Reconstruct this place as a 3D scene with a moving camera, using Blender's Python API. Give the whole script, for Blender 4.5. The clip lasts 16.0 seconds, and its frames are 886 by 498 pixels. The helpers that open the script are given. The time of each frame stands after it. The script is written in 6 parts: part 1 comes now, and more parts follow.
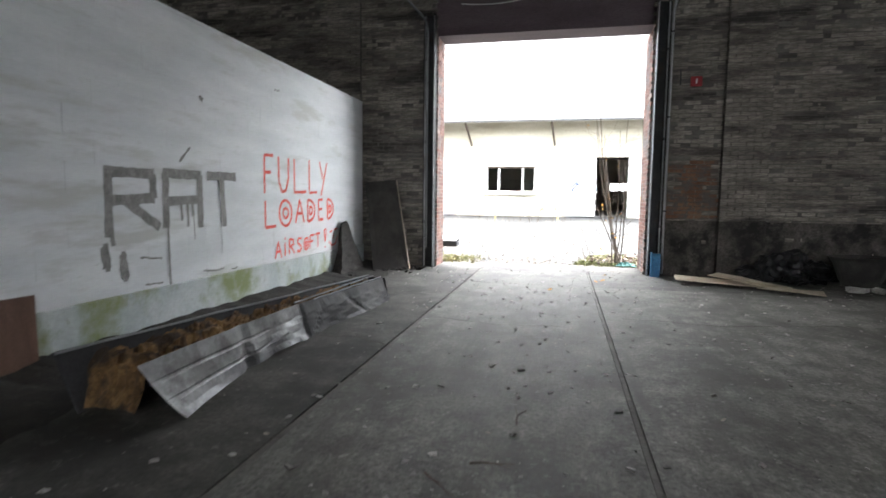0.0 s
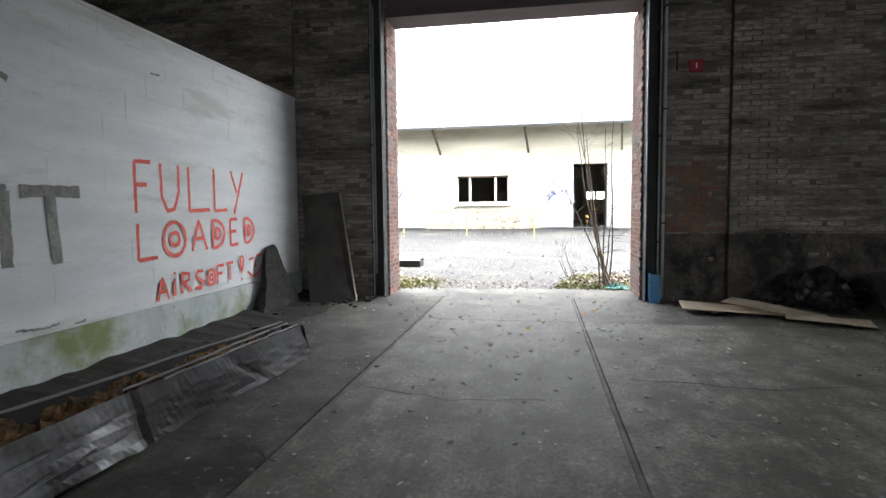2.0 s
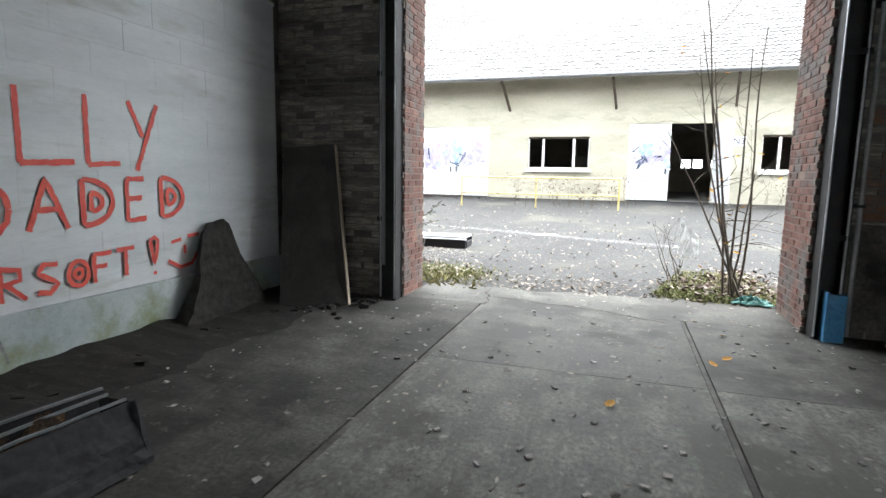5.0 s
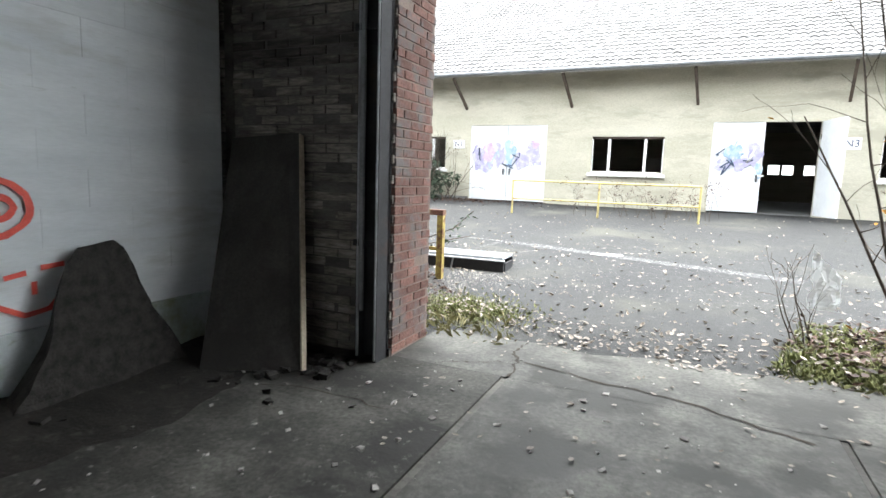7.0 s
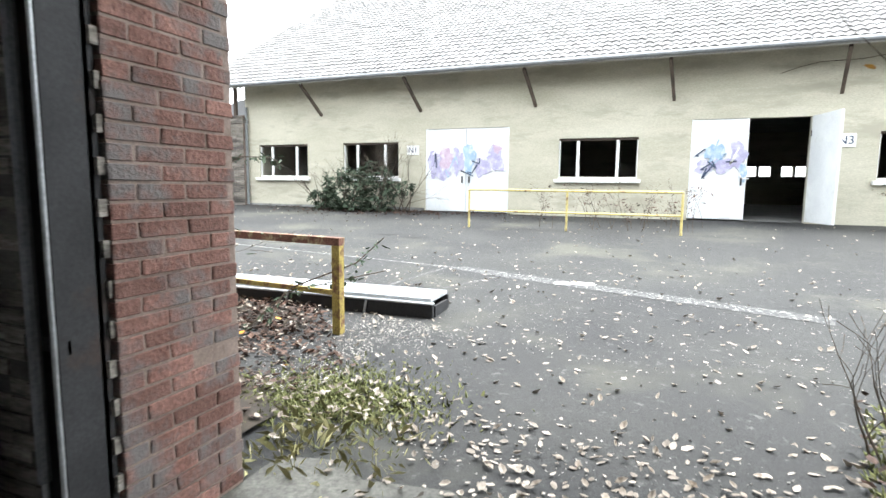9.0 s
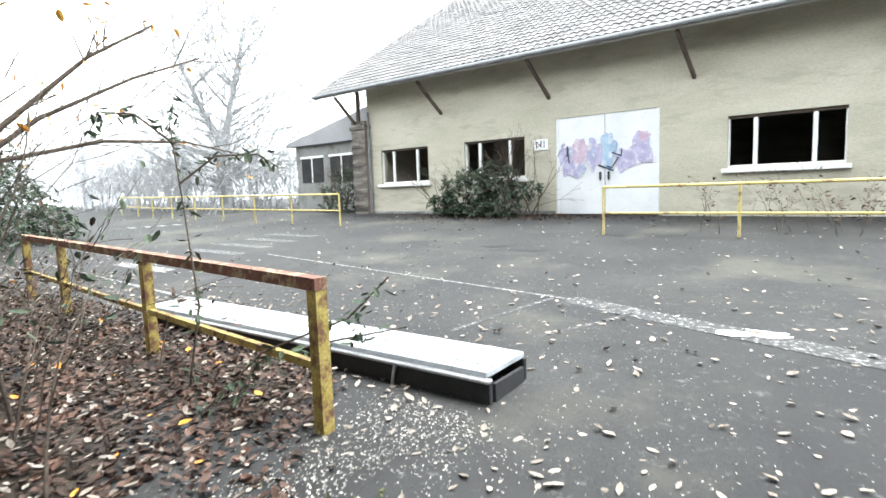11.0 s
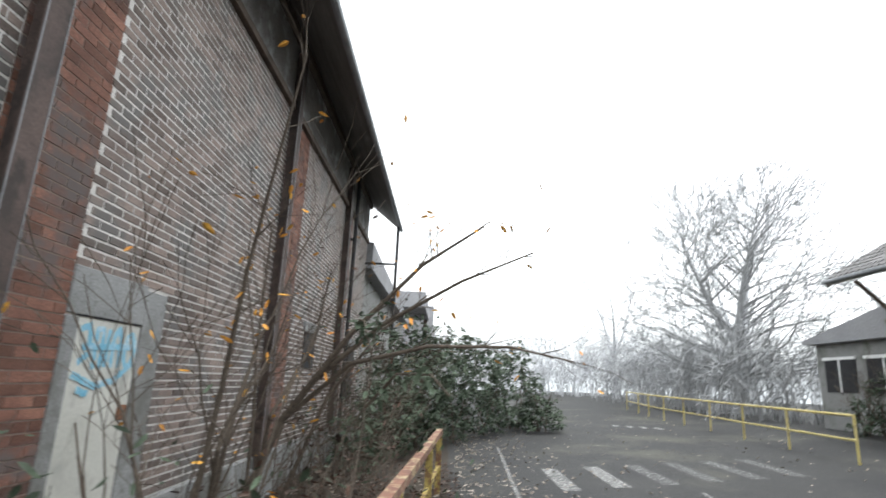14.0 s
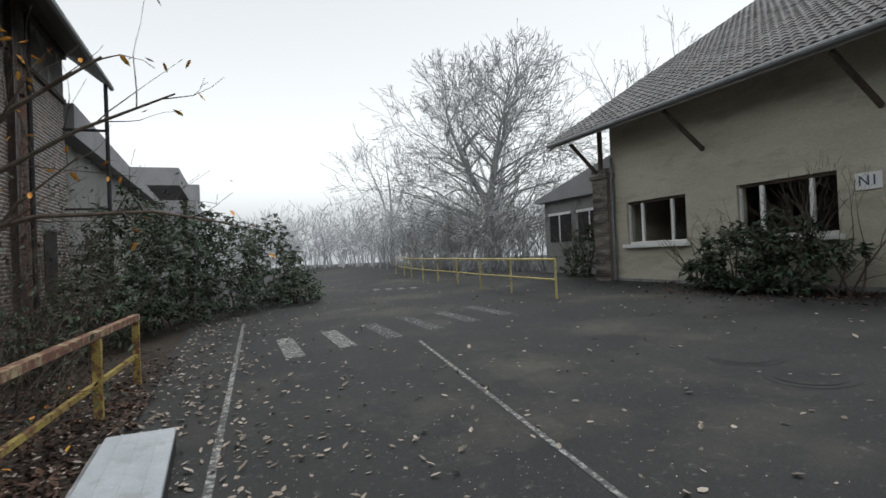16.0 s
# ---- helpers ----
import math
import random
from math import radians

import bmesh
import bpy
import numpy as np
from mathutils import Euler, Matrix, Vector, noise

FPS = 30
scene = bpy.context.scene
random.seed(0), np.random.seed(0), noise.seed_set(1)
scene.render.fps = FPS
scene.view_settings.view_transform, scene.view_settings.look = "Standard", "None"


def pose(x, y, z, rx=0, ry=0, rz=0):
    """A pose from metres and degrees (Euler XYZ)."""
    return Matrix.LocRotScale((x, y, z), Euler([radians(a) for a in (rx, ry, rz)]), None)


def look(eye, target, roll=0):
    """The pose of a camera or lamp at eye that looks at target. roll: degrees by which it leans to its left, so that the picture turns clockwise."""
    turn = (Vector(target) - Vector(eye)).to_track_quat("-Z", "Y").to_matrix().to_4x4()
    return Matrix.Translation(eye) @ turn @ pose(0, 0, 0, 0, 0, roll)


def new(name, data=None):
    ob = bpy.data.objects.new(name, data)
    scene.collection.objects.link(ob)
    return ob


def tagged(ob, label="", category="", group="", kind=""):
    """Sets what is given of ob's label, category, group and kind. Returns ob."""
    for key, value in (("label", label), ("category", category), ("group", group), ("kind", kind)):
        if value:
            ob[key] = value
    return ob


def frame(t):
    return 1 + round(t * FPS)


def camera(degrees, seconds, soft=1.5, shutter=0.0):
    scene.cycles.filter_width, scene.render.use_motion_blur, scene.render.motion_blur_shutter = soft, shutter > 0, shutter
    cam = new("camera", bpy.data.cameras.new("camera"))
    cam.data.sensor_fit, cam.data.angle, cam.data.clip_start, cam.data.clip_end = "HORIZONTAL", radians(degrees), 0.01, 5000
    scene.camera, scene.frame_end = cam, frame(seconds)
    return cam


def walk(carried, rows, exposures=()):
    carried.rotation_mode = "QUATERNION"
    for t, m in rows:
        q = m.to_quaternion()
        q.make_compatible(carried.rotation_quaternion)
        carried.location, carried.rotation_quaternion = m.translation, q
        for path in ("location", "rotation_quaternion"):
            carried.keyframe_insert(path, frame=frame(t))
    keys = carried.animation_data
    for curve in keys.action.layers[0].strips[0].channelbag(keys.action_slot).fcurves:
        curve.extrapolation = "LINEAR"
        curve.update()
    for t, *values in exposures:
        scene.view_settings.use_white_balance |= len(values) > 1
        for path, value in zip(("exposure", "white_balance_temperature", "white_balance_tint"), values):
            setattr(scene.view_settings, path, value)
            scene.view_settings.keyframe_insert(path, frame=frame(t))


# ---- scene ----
cam = camera(78.4, 16.0, 1.5, 0.3)
PATH = [
    (0, (0.087, -0.531, 1.386), (-0.341, 1.414, 1.203), 0.7),
    (0.5, (0.069, -0.048, 1.418), (-0.221, 1.929, 1.329), -1.5),
    (1, (0.022, 0.479, 1.4), (-0.218, 2.46, 1.268), -0.5),
    (1.5, (0.022, 0.953, 1.42), (-0.341, 2.915, 1.285), -0.3),
    (2, (0.045, 1.435, 1.431), (-0.302, 3.4, 1.291), -0.6),
    (2.5, (0.097, 1.871, 1.404), (-0.368, 3.808, 1.227), -1.5),
    (3, (0.183, 2.27, 1.41), (-0.384, 4.175, 1.191), -1.3),
    (3.2, (0.211, 2.471, 1.416), (-0.359, 4.374, 1.182), -0.5),
    (5.3, (-0.123, 4.826, 1.415), (-0.755, 6.705, 1.145), 1.6),
    (5.5, (-0.138, 5.028, 1.43), (-0.837, 6.883, 1.163), 2.8),
    (6, (-0.224, 5.584, 1.447), (-0.971, 7.42, 1.187), -0.5),
    (6.5, (-0.272, 6.122, 1.447), (-1.005, 7.964, 1.182), -0.6),
    (7, (-0.35, 6.631, 1.453), (-1.165, 8.438, 1.189), 1.9),
    (7.5, (-0.446, 7.188, 1.493), (-1.237, 9.006, 1.228), 1.3),
    (8, (-0.456, 7.753, 1.535), (-1.259, 9.568, 1.287), 0.4),
    (8.2, (-0.465, 7.975, 1.546), (-1.166, 9.834, 1.315), 0.4),
    (10.3, (-0.723, 10.49, 1.45), (-1.763, 12.176, 1.171), 0.1),
    (10.5, (-0.757, 10.721, 1.459), (-1.866, 12.36, 1.17), -0.4),
    (11, (-0.896, 11.369, 1.488), (-2.123, 12.933, 1.27), -2.0),
    (11.5, (-1.042, 11.94, 1.509), (-2.468, 13.329, 1.319), -2.5),
    (12, (-1.284, 12.333, 1.527), (-2.998, 13.356, 1.411), -5.5),
    (12.5, (-1.432, 12.895, 1.571), (-3.287, 13.641, 1.623), -2.6),
    (13, (-1.487, 13.215, 1.642), (-3.447, 13.557, 1.837), -2.1),
    (13.5, (-1.473, 13.545, 1.732), (-3.43, 13.489, 2.137), -0.6),
    (14, (-1.641, 13.877, 1.769), (-3.584, 13.848, 2.242), 2.6),
    (14.5, (-1.671, 14.246, 1.817), (-3.545, 14.766, 2.286), 5.6),
    (15, (-1.845, 14.526, 1.719), (-3.71, 15.168, 2.049), 3.9),
    (15.5, (-1.944, 14.817, 1.69), (-3.819, 15.51, 1.766), -0.3),
    (16, (-2.123, 15.081, 1.67), (-3.988, 15.803, 1.693), -2.5),
]
EXPOSURE = [(0.0, 4.8, 6500, 10), (1.5, 4.35, 6500, 10), (3.2, 4.02, 6480, 9), (5.4, 3.65, 6420, 7), (8.2, 3.4, 6400, 6), (10.3, 3.1, 6380, 5), (12.0, 2.73, 6380, 5), (13.5, 2.15, 6400, 6), (14.5, 1.4, 6450, 7), (16.0, 0.6, 6450, 7)]
walk(cam, [(t, look(eye, target, roll)) for t, eye, target, roll in PATH], EXPOSURE)

# ---- light: an overcast, foggy winter day ----
world = bpy.data.worlds.new("overcast_sky")
scene.world = world
world.use_nodes = True
wn, wl = world.node_tree.nodes, world.node_tree.links
sky = wn.new("ShaderNodeTexSky")
sky.sky_type = "NISHITA"
sky.sun_disc = False
sky.sun_elevation = radians(80)
sky.sun_rotation = radians(27)
sky.dust_density = 1.5
sky.air_density = 1.0
grey = wn.new("ShaderNodeHueSaturation")
grey.inputs["Saturation"].default_value = 0.12
wl.new(sky.outputs[0], grey.inputs["Color"])
wl.new(grey.outputs[0], wn["Background"].inputs["Color"])
wn["Background"].inputs["Strength"].default_value = 0.15

sun = new("sun", bpy.data.lights.new("sun", "SUN"))
sun.data.energy = 0.7
sun.data.angle = radians(30)
sun.data.color = (1.0, 0.99, 0.97)
sun.matrix_basis = look((0, 0, 30), (-3, -3, 0))


# ---- materials ----
def material(name, c1, c2, scale=6.0, rough=0.85, bump=0.3, fine=60.0, metal=0.0, spread=0.12, stain=None, stain_at=0.62,
             stain_scale=1.2, island=False, vary=0.45, grime=None, stretch=(1, 1, 1), bump_size=0.01, streak=None):
    """A worn surface: two colours mixed by coarse and fine noise, patches of a third colour, and a fine relief."""
    m = bpy.data.materials.new(name)
    m.use_nodes = True
    n, l = m.node_tree.nodes, m.node_tree.links
    p = n["Principled BSDF"]
    geo = n.new("ShaderNodeNewGeometry")
    vec = n.new("ShaderNodeVectorMath")
    vec.operation = "MULTIPLY"
    vec.inputs[1].default_value = stretch
    l.new(geo.outputs["Position"], vec.inputs[0])

    def noise_at(sc, detail=5.0, r=0.6):
        t = n.new("ShaderNodeTexNoise")
        t.inputs["Scale"].default_value = sc
        t.inputs["Detail"].default_value = detail
        t.inputs["Roughness"].default_value = r
        l.new(vec.outputs[0], t.inputs["Vector"])
        return t.outputs["Fac"]

    def ramp(src, a, b):
        t = n.new("ShaderNodeMapRange")
        t.inputs["From Min"].default_value, t.inputs["From Max"].default_value = a, b
        l.new(src, t.inputs["Value"])
        return t.outputs["Result"]

    def mix(fac, a, b, blend="MIX"):
        t = n.new("ShaderNodeMix")
        t.data_type, t.blend_type = "RGBA", blend
        for sock, v in ((t.inputs["Factor"], fac), (t.inputs["A"], a), (t.inputs["B"], b)):
            if isinstance(v, (tuple, float, int)):
                sock.default_value = (*v, 1.0) if isinstance(v, tuple) else v
            else:
                l.new(v, sock)
        return t.outputs["Result"]

    coarse = noise_at(scale)
    if streak is not None:
        lanes = n.new("ShaderNodeVectorMath")
        lanes.operation = "MULTIPLY"
        lanes.inputs[1].default_value = streak[0]
        l.new(geo.outputs["Position"], lanes.inputs[0])
        worn = n.new("ShaderNodeTexNoise")
        worn.inputs["Scale"].default_value = 1.0
        worn.inputs["Detail"].default_value = 6.0
        worn.inputs["Roughness"].default_value = 0.7
        l.new(lanes.outputs[0], worn.inputs["Vector"])
    tiny = noise_at(fine, 3.0, 0.7)
    col = mix(ramp(coarse, 0.35, 0.65), c1, c2)
    lum = n.new("ShaderNodeMapRange")
    lum.inputs["From Min"].default_value, lum.inputs["From Max"].default_value = 0.3, 0.7
    lum.inputs["To Min"].default_value, lum.inputs["To Max"].default_value = 1 - 2.2 * spread, 1 + 1.6 * spread
    l.new(tiny, lum.inputs["Value"])
    scaled = n.new("ShaderNodeVectorMath")
    scaled.operation = "SCALE"
    l.new(col, scaled.inputs[0])
    l.new(lum.outputs["Result"], scaled.inputs["Scale"])
    col = scaled.outputs[0]
    if island is not False:
        src = geo.outputs["Random Per Island"] if island == "island" else None
        if src is None:
            info = n.new("ShaderNodeObjectInfo")
            src = info.outputs["Random"]
        hv = n.new("ShaderNodeHueSaturation")
        vr = n.new("ShaderNodeMapRange")
        vr.inputs["To Min"].default_value, vr.inputs["To Max"].default_value = 1 - vary, 1 + vary
        l.new(src, vr.inputs["Value"])
        l.new(vr.outputs["Result"], hv.inputs["Value"])
        l.new(col, hv.inputs["Color"])
        col = hv.outputs["Color"]
    if stain is not None:
        col = mix(ramp(noise_at(stain_scale, 7.0, 0.65), stain_at - 0.06, stain_at + 0.06), col, stain)
    if streak is not None:
        col = mix(ramp(worn.outputs["Fac"], 0.5, 0.66), col, streak[1])
    if grime is not None:
        col = mix(ramp(noise_at(11.0, 8.0, 0.75), 0.58, 0.68), col, grime)
    l.new(col, p.inputs["Base Color"])
    rr = n.new("ShaderNodeMapRange")
    rr.inputs["To Min"].default_value, rr.inputs["To Max"].default_value = max(0.05, rough - 0.15), min(1.0, rough + 0.15)
    l.new(coarse, rr.inputs["Value"])
    l.new(rr.outputs["Result"], p.inputs["Roughness"])
    p.inputs["Metallic"].default_value = metal
    p.inputs["Specular IOR Level"].default_value = 0.35
    if bump:
        b = n.new("ShaderNodeBump")
        b.inputs["Strength"].default_value = bump
        b.inputs["Distance"].default_value = bump_size
        l.new(mix(0.5, coarse, tiny), b.inputs["Height"])
        l.new(b.outputs[0], p.inputs["Normal"])
    return m


M_CONC = material("hall_concrete", (0.085, 0.083, 0.073), (0.215, 0.211, 0.189), 3.0, 0.75, 0.6, 30, spread=0.24, stain=(0.07, 0.069, 0.059), stain_at=0.55, stain_scale=0.9, stretch=(1.1, 0.85, 1), grime=(0.3, 0.295, 0.27), streak=((3.4, 0.42, 1.0), (0.085, 0.083, 0.072)))
# left slab: dirty concrete, with the wall side's shade darkened into its colour
M_CONC_DIRTY_SHADE = material("dirty_shaded_hall_concrete", (0.036, 0.035, 0.03), (0.11, 0.107, 0.094), 1.6, 0.8, 0.6, 30, spread=0.22, stain=(0.025, 0.024, 0.021), stain_at=0.53, stain_scale=0.9, grime=(0.16, 0.157, 0.14))
M_DADO = material("tarred_dado", (0.055, 0.049, 0.044), (0.13, 0.118, 0.106), 3, 0.85, 0.6, 30, spread=0.2, stain=(0.02, 0.019, 0.018), stain_at=0.55, stain_scale=2)
M_GRIME_SHADE = material("black_dirt_and_shade", (0.012, 0.011, 0.009), (0.03, 0.027, 0.023), 6, 0.95, 0.9, 50, spread=0.2, stain=(0.05, 0.046, 0.04), stain_at=0.63, stain_scale=9)
M_PANEL = material("frosted_panel_paint", (0.36, 0.39, 0.42), (0.46, 0.49, 0.52), 2.5, 0.5, 0.12, 50, spread=0.06, stain=(0.3, 0.31, 0.32), stain_at=0.6, stain_scale=4)
M_CYAN = material("cyan_spray_paint", (0.16, 0.42, 0.58), (0.34, 0.58, 0.7), 7, 0.6, 0.0, 60, stain=(0.6, 0.68, 0.72), stain_at=0.58, stain_scale=9)
M_RUST = material("flaking_rust", (0.13, 0.06, 0.035), (0.24, 0.12, 0.07), 9, 0.9, 0.5, 60)
# eaves timber, lightened to grey to imitate fog haze
M_EAVES_HAZE = material("haze_greyed_boards", (0.12, 0.11, 0.105), (0.19, 0.18, 0.172), 3, 0.85, 0.4, 40, stretch=(0.2, 3, 1))
M_DOORCREAM = material("cream_door_paint", (0.5, 0.5, 0.455), (0.6, 0.6, 0.555), 1.4, 0.6, 0.12, 40, spread=0.05, stain=(0.4, 0.4, 0.37), stain_at=0.6, stain_scale=2.5)
M_TEAL = material("teal_net", (0.03, 0.12, 0.11), (0.06, 0.2, 0.18), 30, 0.6, 0.4, 80, spread=0.3)
M_COLUMN = material("brown_column_paint", (0.07, 0.052, 0.047), (0.12, 0.088, 0.078), 4, 0.75, 0.3, 50, stain=(0.05, 0.04, 0.037), stain_at=0.55, stain_scale=3)
M_FRIEZE = material("peeling_plaster", (0.2, 0.19, 0.18), (0.3, 0.29, 0.28), 2, 0.9, 0.5, 40, spread=0.15, stain=(0.48, 0.49, 0.5), stain_at=0.58, stain_scale=2.2, grime=(0.12, 0.11, 0.1))
M_SHEETDARK = material("darker_sheet", (0.045, 0.046, 0.048), (0.085, 0.086, 0.088), 2, 0.65, 0.25, 20, metal=0.5, stain=(0.04, 0.04, 0.04), stain_at=0.57, stain_scale=2)
M_STRAW = material("straw_grass", (0.2, 0.19, 0.08), (0.3, 0.28, 0.15), 5, 0.9, 0.2, 60, island="island", vary=0.45)
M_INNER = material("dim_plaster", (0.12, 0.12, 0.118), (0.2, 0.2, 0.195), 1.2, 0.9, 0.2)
M_LINEWORN = material("nearly_gone_road_paint", (0.26, 0.26, 0.255), (0.4, 0.4, 0.39), 14, 0.85, 0.4, 70, spread=0.3, stain=(0.05, 0.05, 0.051), stain_at=0.42, stain_scale=22)
M_APRON = material("apron_concrete", (0.064, 0.062, 0.055), (0.135, 0.132, 0.117), 2.2, 0.7, 0.5, 30, spread=0.2, stain=(0.04, 0.039, 0.034), stain_at=0.53, stain_scale=1.3)
M_ASPHALT = material("asphalt", (0.021, 0.021, 0.0225), (0.044, 0.044, 0.0435), 0.55, 0.8, 0.8, 130, spread=0.4, stain=(0.062, 0.061, 0.051), stain_at=0.585, stain_scale=0.35, grime=(0.1, 0.1, 0.095), streak=((0.16, 0.7, 1.0), (0.027, 0.027, 0.027)))
M_SOIL = material("soil", (0.025, 0.02, 0.016), (0.055, 0.043, 0.032), 5, 0.95, 0.8, 60)
M_WHITEWALL = material("white_painted_block", (0.53, 0.56, 0.58), (0.65, 0.67, 0.685), 1.3, 0.7, 0.22, 22, spread=0.025, stain=(0.47, 0.485, 0.475), stain_at=0.6, stain_scale=1.4, stretch=(1, 0.5, 2.6), grime=(0.5, 0.52, 0.52))
M_PLINTH = material("plinth_render", (0.34, 0.385, 0.39), (0.46, 0.495, 0.495), 1.6, 0.85, 0.15, 30, spread=0.05, stain=(0.2, 0.235, 0.11), stain_at=0.54, stain_scale=0.9, grime=(0.3, 0.32, 0.26))
M_DARKBRICK = material("sooty_brick", (0.12, 0.106, 0.093), (0.32, 0.29, 0.255), 1.6, 0.9, 0.9, 18, spread=0.26, island="island", vary=0.09, stain=(0.05, 0.045, 0.042), stain_at=0.56, stain_scale=0.9, stretch=(0.5, 1, 3.2))
M_DARKMORTAR = material("sooty_mortar", (0.07, 0.066, 0.06), (0.17, 0.16, 0.145), 2.4, 0.95, 0.6, 40, stretch=(0.6, 1, 2.2))
M_REDBRICK = material("red_brick", (0.155, 0.076, 0.06), (0.23, 0.125, 0.102), 5, 0.92, 0.8, 50, spread=0.2, island="object", vary=0.3, stain=(0.15, 0.135, 0.13), stain_at=0.53, stain_scale=3, bump_size=0.02)
M_BRICK = material("weathered_brick", (0.165, 0.128, 0.113), (0.25, 0.2, 0.178), 2.0, 0.9, 0.6, 60, island="island", vary=0.4, stain=(0.15, 0.14, 0.135), stain_at=0.54, stain_scale=1.5)
M_BRICKP = material("weathered_brick_single", (0.165, 0.128, 0.113), (0.25, 0.2, 0.178), 2.0, 0.9, 0.6, 60, island="object", vary=0.4, stain=(0.15, 0.14, 0.135), stain_at=0.54, stain_scale=1.5)
M_REDJOIN = material("red_brick_course", (0.15, 0.072, 0.053), (0.24, 0.122, 0.088), 3.0, 0.9, 0.6, 60, spread=0.2, island="island", vary=0.42, stain=(0.12, 0.1, 0.095), stain_at=0.56, stain_scale=2)
M_MORTAR = material("pale_mortar", (0.56, 0.54, 0.52), (0.72, 0.7, 0.67), 3, 0.95, 0.5, 70)
M_BRICKMORTAR = material("brown_mortar", (0.2, 0.15, 0.125), (0.28, 0.22, 0.19), 4, 0.95, 0.5, 70)
M_GREYRENDER = material("grey_render", (0.23, 0.235, 0.235), (0.33, 0.335, 0.335), 2, 0.85, 0.4, 50, spread=0.15, stain=(0.15, 0.15, 0.14), stain_at=0.56, grime=(0.13, 0.13, 0.115))
M_BARN = material("cream_render", (0.43, 0.41, 0.325), (0.53, 0.505, 0.415), 0.8, 0.9, 0.4, 35, spread=0.08, stain=(0.37, 0.35, 0.28), stain_at=0.58, stain_scale=1.1, stretch=(0.5, 1, 1.8))
M_SOFFIT = material("painted_soffit", (0.36, 0.35, 0.33), (0.44, 0.43, 0.41), 2, 0.85, 0.2, 30)
M_TILE = material("frosted_roof_tile", (0.115, 0.112, 0.112), (0.175, 0.17, 0.17), 1.2, 0.85, 0.4, 40, island="island", vary=0.16, stain=(0.215, 0.22, 0.225), stain_at=0.6, stain_scale=2.0)
M_TILEP = material("frosted_roof_tile_single", (0.115, 0.112, 0.112), (0.175, 0.17, 0.17), 1.2, 0.85, 0.4, 40, island="object", vary=0.16, stain=(0.215, 0.22, 0.225), stain_at=0.6, stain_scale=2.0)
M_TIMBER = material("dark_timber", (0.07, 0.055, 0.045), (0.13, 0.1, 0.08), 4, 0.85, 0.4, 40, stretch=(1, 1, 0.3))
M_WHITE = material("white_paint", (0.74, 0.74, 0.73), (0.82, 0.82, 0.81), 3, 0.55, 0.1, 50, spread=0.04, stain=(0.6, 0.58, 0.54), stain_at=0.7, stain_scale=3)
M_DOORWHITE = material("white_door_paint", (0.66, 0.68, 0.7), (0.75, 0.77, 0.78), 1.5, 0.6, 0.12, 40, spread=0.05, stain=(0.55, 0.55, 0.53), stain_at=0.66, stain_scale=2)
M_DARK = material("dark_interior", (0.02, 0.02, 0.022), (0.04, 0.04, 0.042), 2, 0.9, 0.1)
M_STEEL = material("dark_steel", (0.022, 0.022, 0.024), (0.045, 0.045, 0.048), 3, 0.7, 0.3, 60, metal=0.15, stain=(0.07, 0.042, 0.03), stain_at=0.64)
M_OXIDE = material("oxide_stained_brick", (0.15, 0.078, 0.05), (0.23, 0.135, 0.085), 3, 0.9, 0.5, 50, stain=(0.11, 0.1, 0.09), stain_at=0.52, stain_scale=4)
M_BEAM = material("brown_steel_beam", (0.09, 0.065, 0.075), (0.13, 0.1, 0.11), 1.5, 0.7, 0.25, 40, stretch=(0.4, 1, 2))
M_GALV = material("galvanised_steel", (0.42, 0.43, 0.45), (0.55, 0.56, 0.58), 3, 0.45, 0.15, 60, metal=0.85, stain=(0.28, 0.28, 0.29), stain_at=0.6)
M_FOIL = material("crumpled_aluminium", (0.14, 0.144, 0.148), (0.24, 0.244, 0.25), 2, 0.55, 0.3, 18, metal=0.7, stain=(0.09, 0.09, 0.09), stain_at=0.58, stain_scale=2.5)
M_WOOL = material("mineral_wool", (0.1, 0.055, 0.022), (0.27, 0.165, 0.075), 9, 0.98, 0.9, 60, stain=(0.045, 0.03, 0.02), stain_at=0.54, stain_scale=5, bump_size=0.03)
M_BOARD = material("grey_board", (0.034, 0.032, 0.029), (0.066, 0.062, 0.057), 2, 0.85, 0.2, 50, stain=(0.028, 0.026, 0.024), stain_at=0.54)
M_STONE = material("dark_concrete_lump", (0.012, 0.011, 0.01), (0.042, 0.039, 0.035), 14, 0.95, 0.9, 70, bump_size=0.02)
M_PLY = material("brown_plywood", (0.1, 0.055, 0.038), (0.15, 0.088, 0.062), 3, 0.8, 0.2, 60, stretch=(1, 3, 0.6))
M_CARD = material("cardboard", (0.42, 0.35, 0.26), (0.52, 0.45, 0.35), 2.5, 0.9, 0.15, 40, stain=(0.28, 0.23, 0.17), stain_at=0.62)
M_BLACK = material("black_plastic", (0.012, 0.012, 0.013), (0.03, 0.03, 0.032), 4, 0.35, 0.3, 20)
M_BLUE = material("blue_paint", (0.05, 0.2, 0.4), (0.08, 0.28, 0.5), 3, 0.5, 0.2, 40, stain=(0.15, 0.12, 0.1), stain_at=0.66)
M_REDPAINT = material("red_spray_paint", (0.62, 0.075, 0.06), (0.7, 0.12, 0.09), 6, 0.6, 0.0, 90, spread=0.08)
M_GREYPAINT = material("brushed_black_paint", (0.15, 0.15, 0.145), (0.27, 0.27, 0.26), 8, 0.7, 0.0, 60, spread=0.2, stretch=(1, 2, 1))
M_REDSIGN = material("red_sign", (0.28, 0.02, 0.03), (0.33, 0.035, 0.04), 3, 0.6, 0.05)
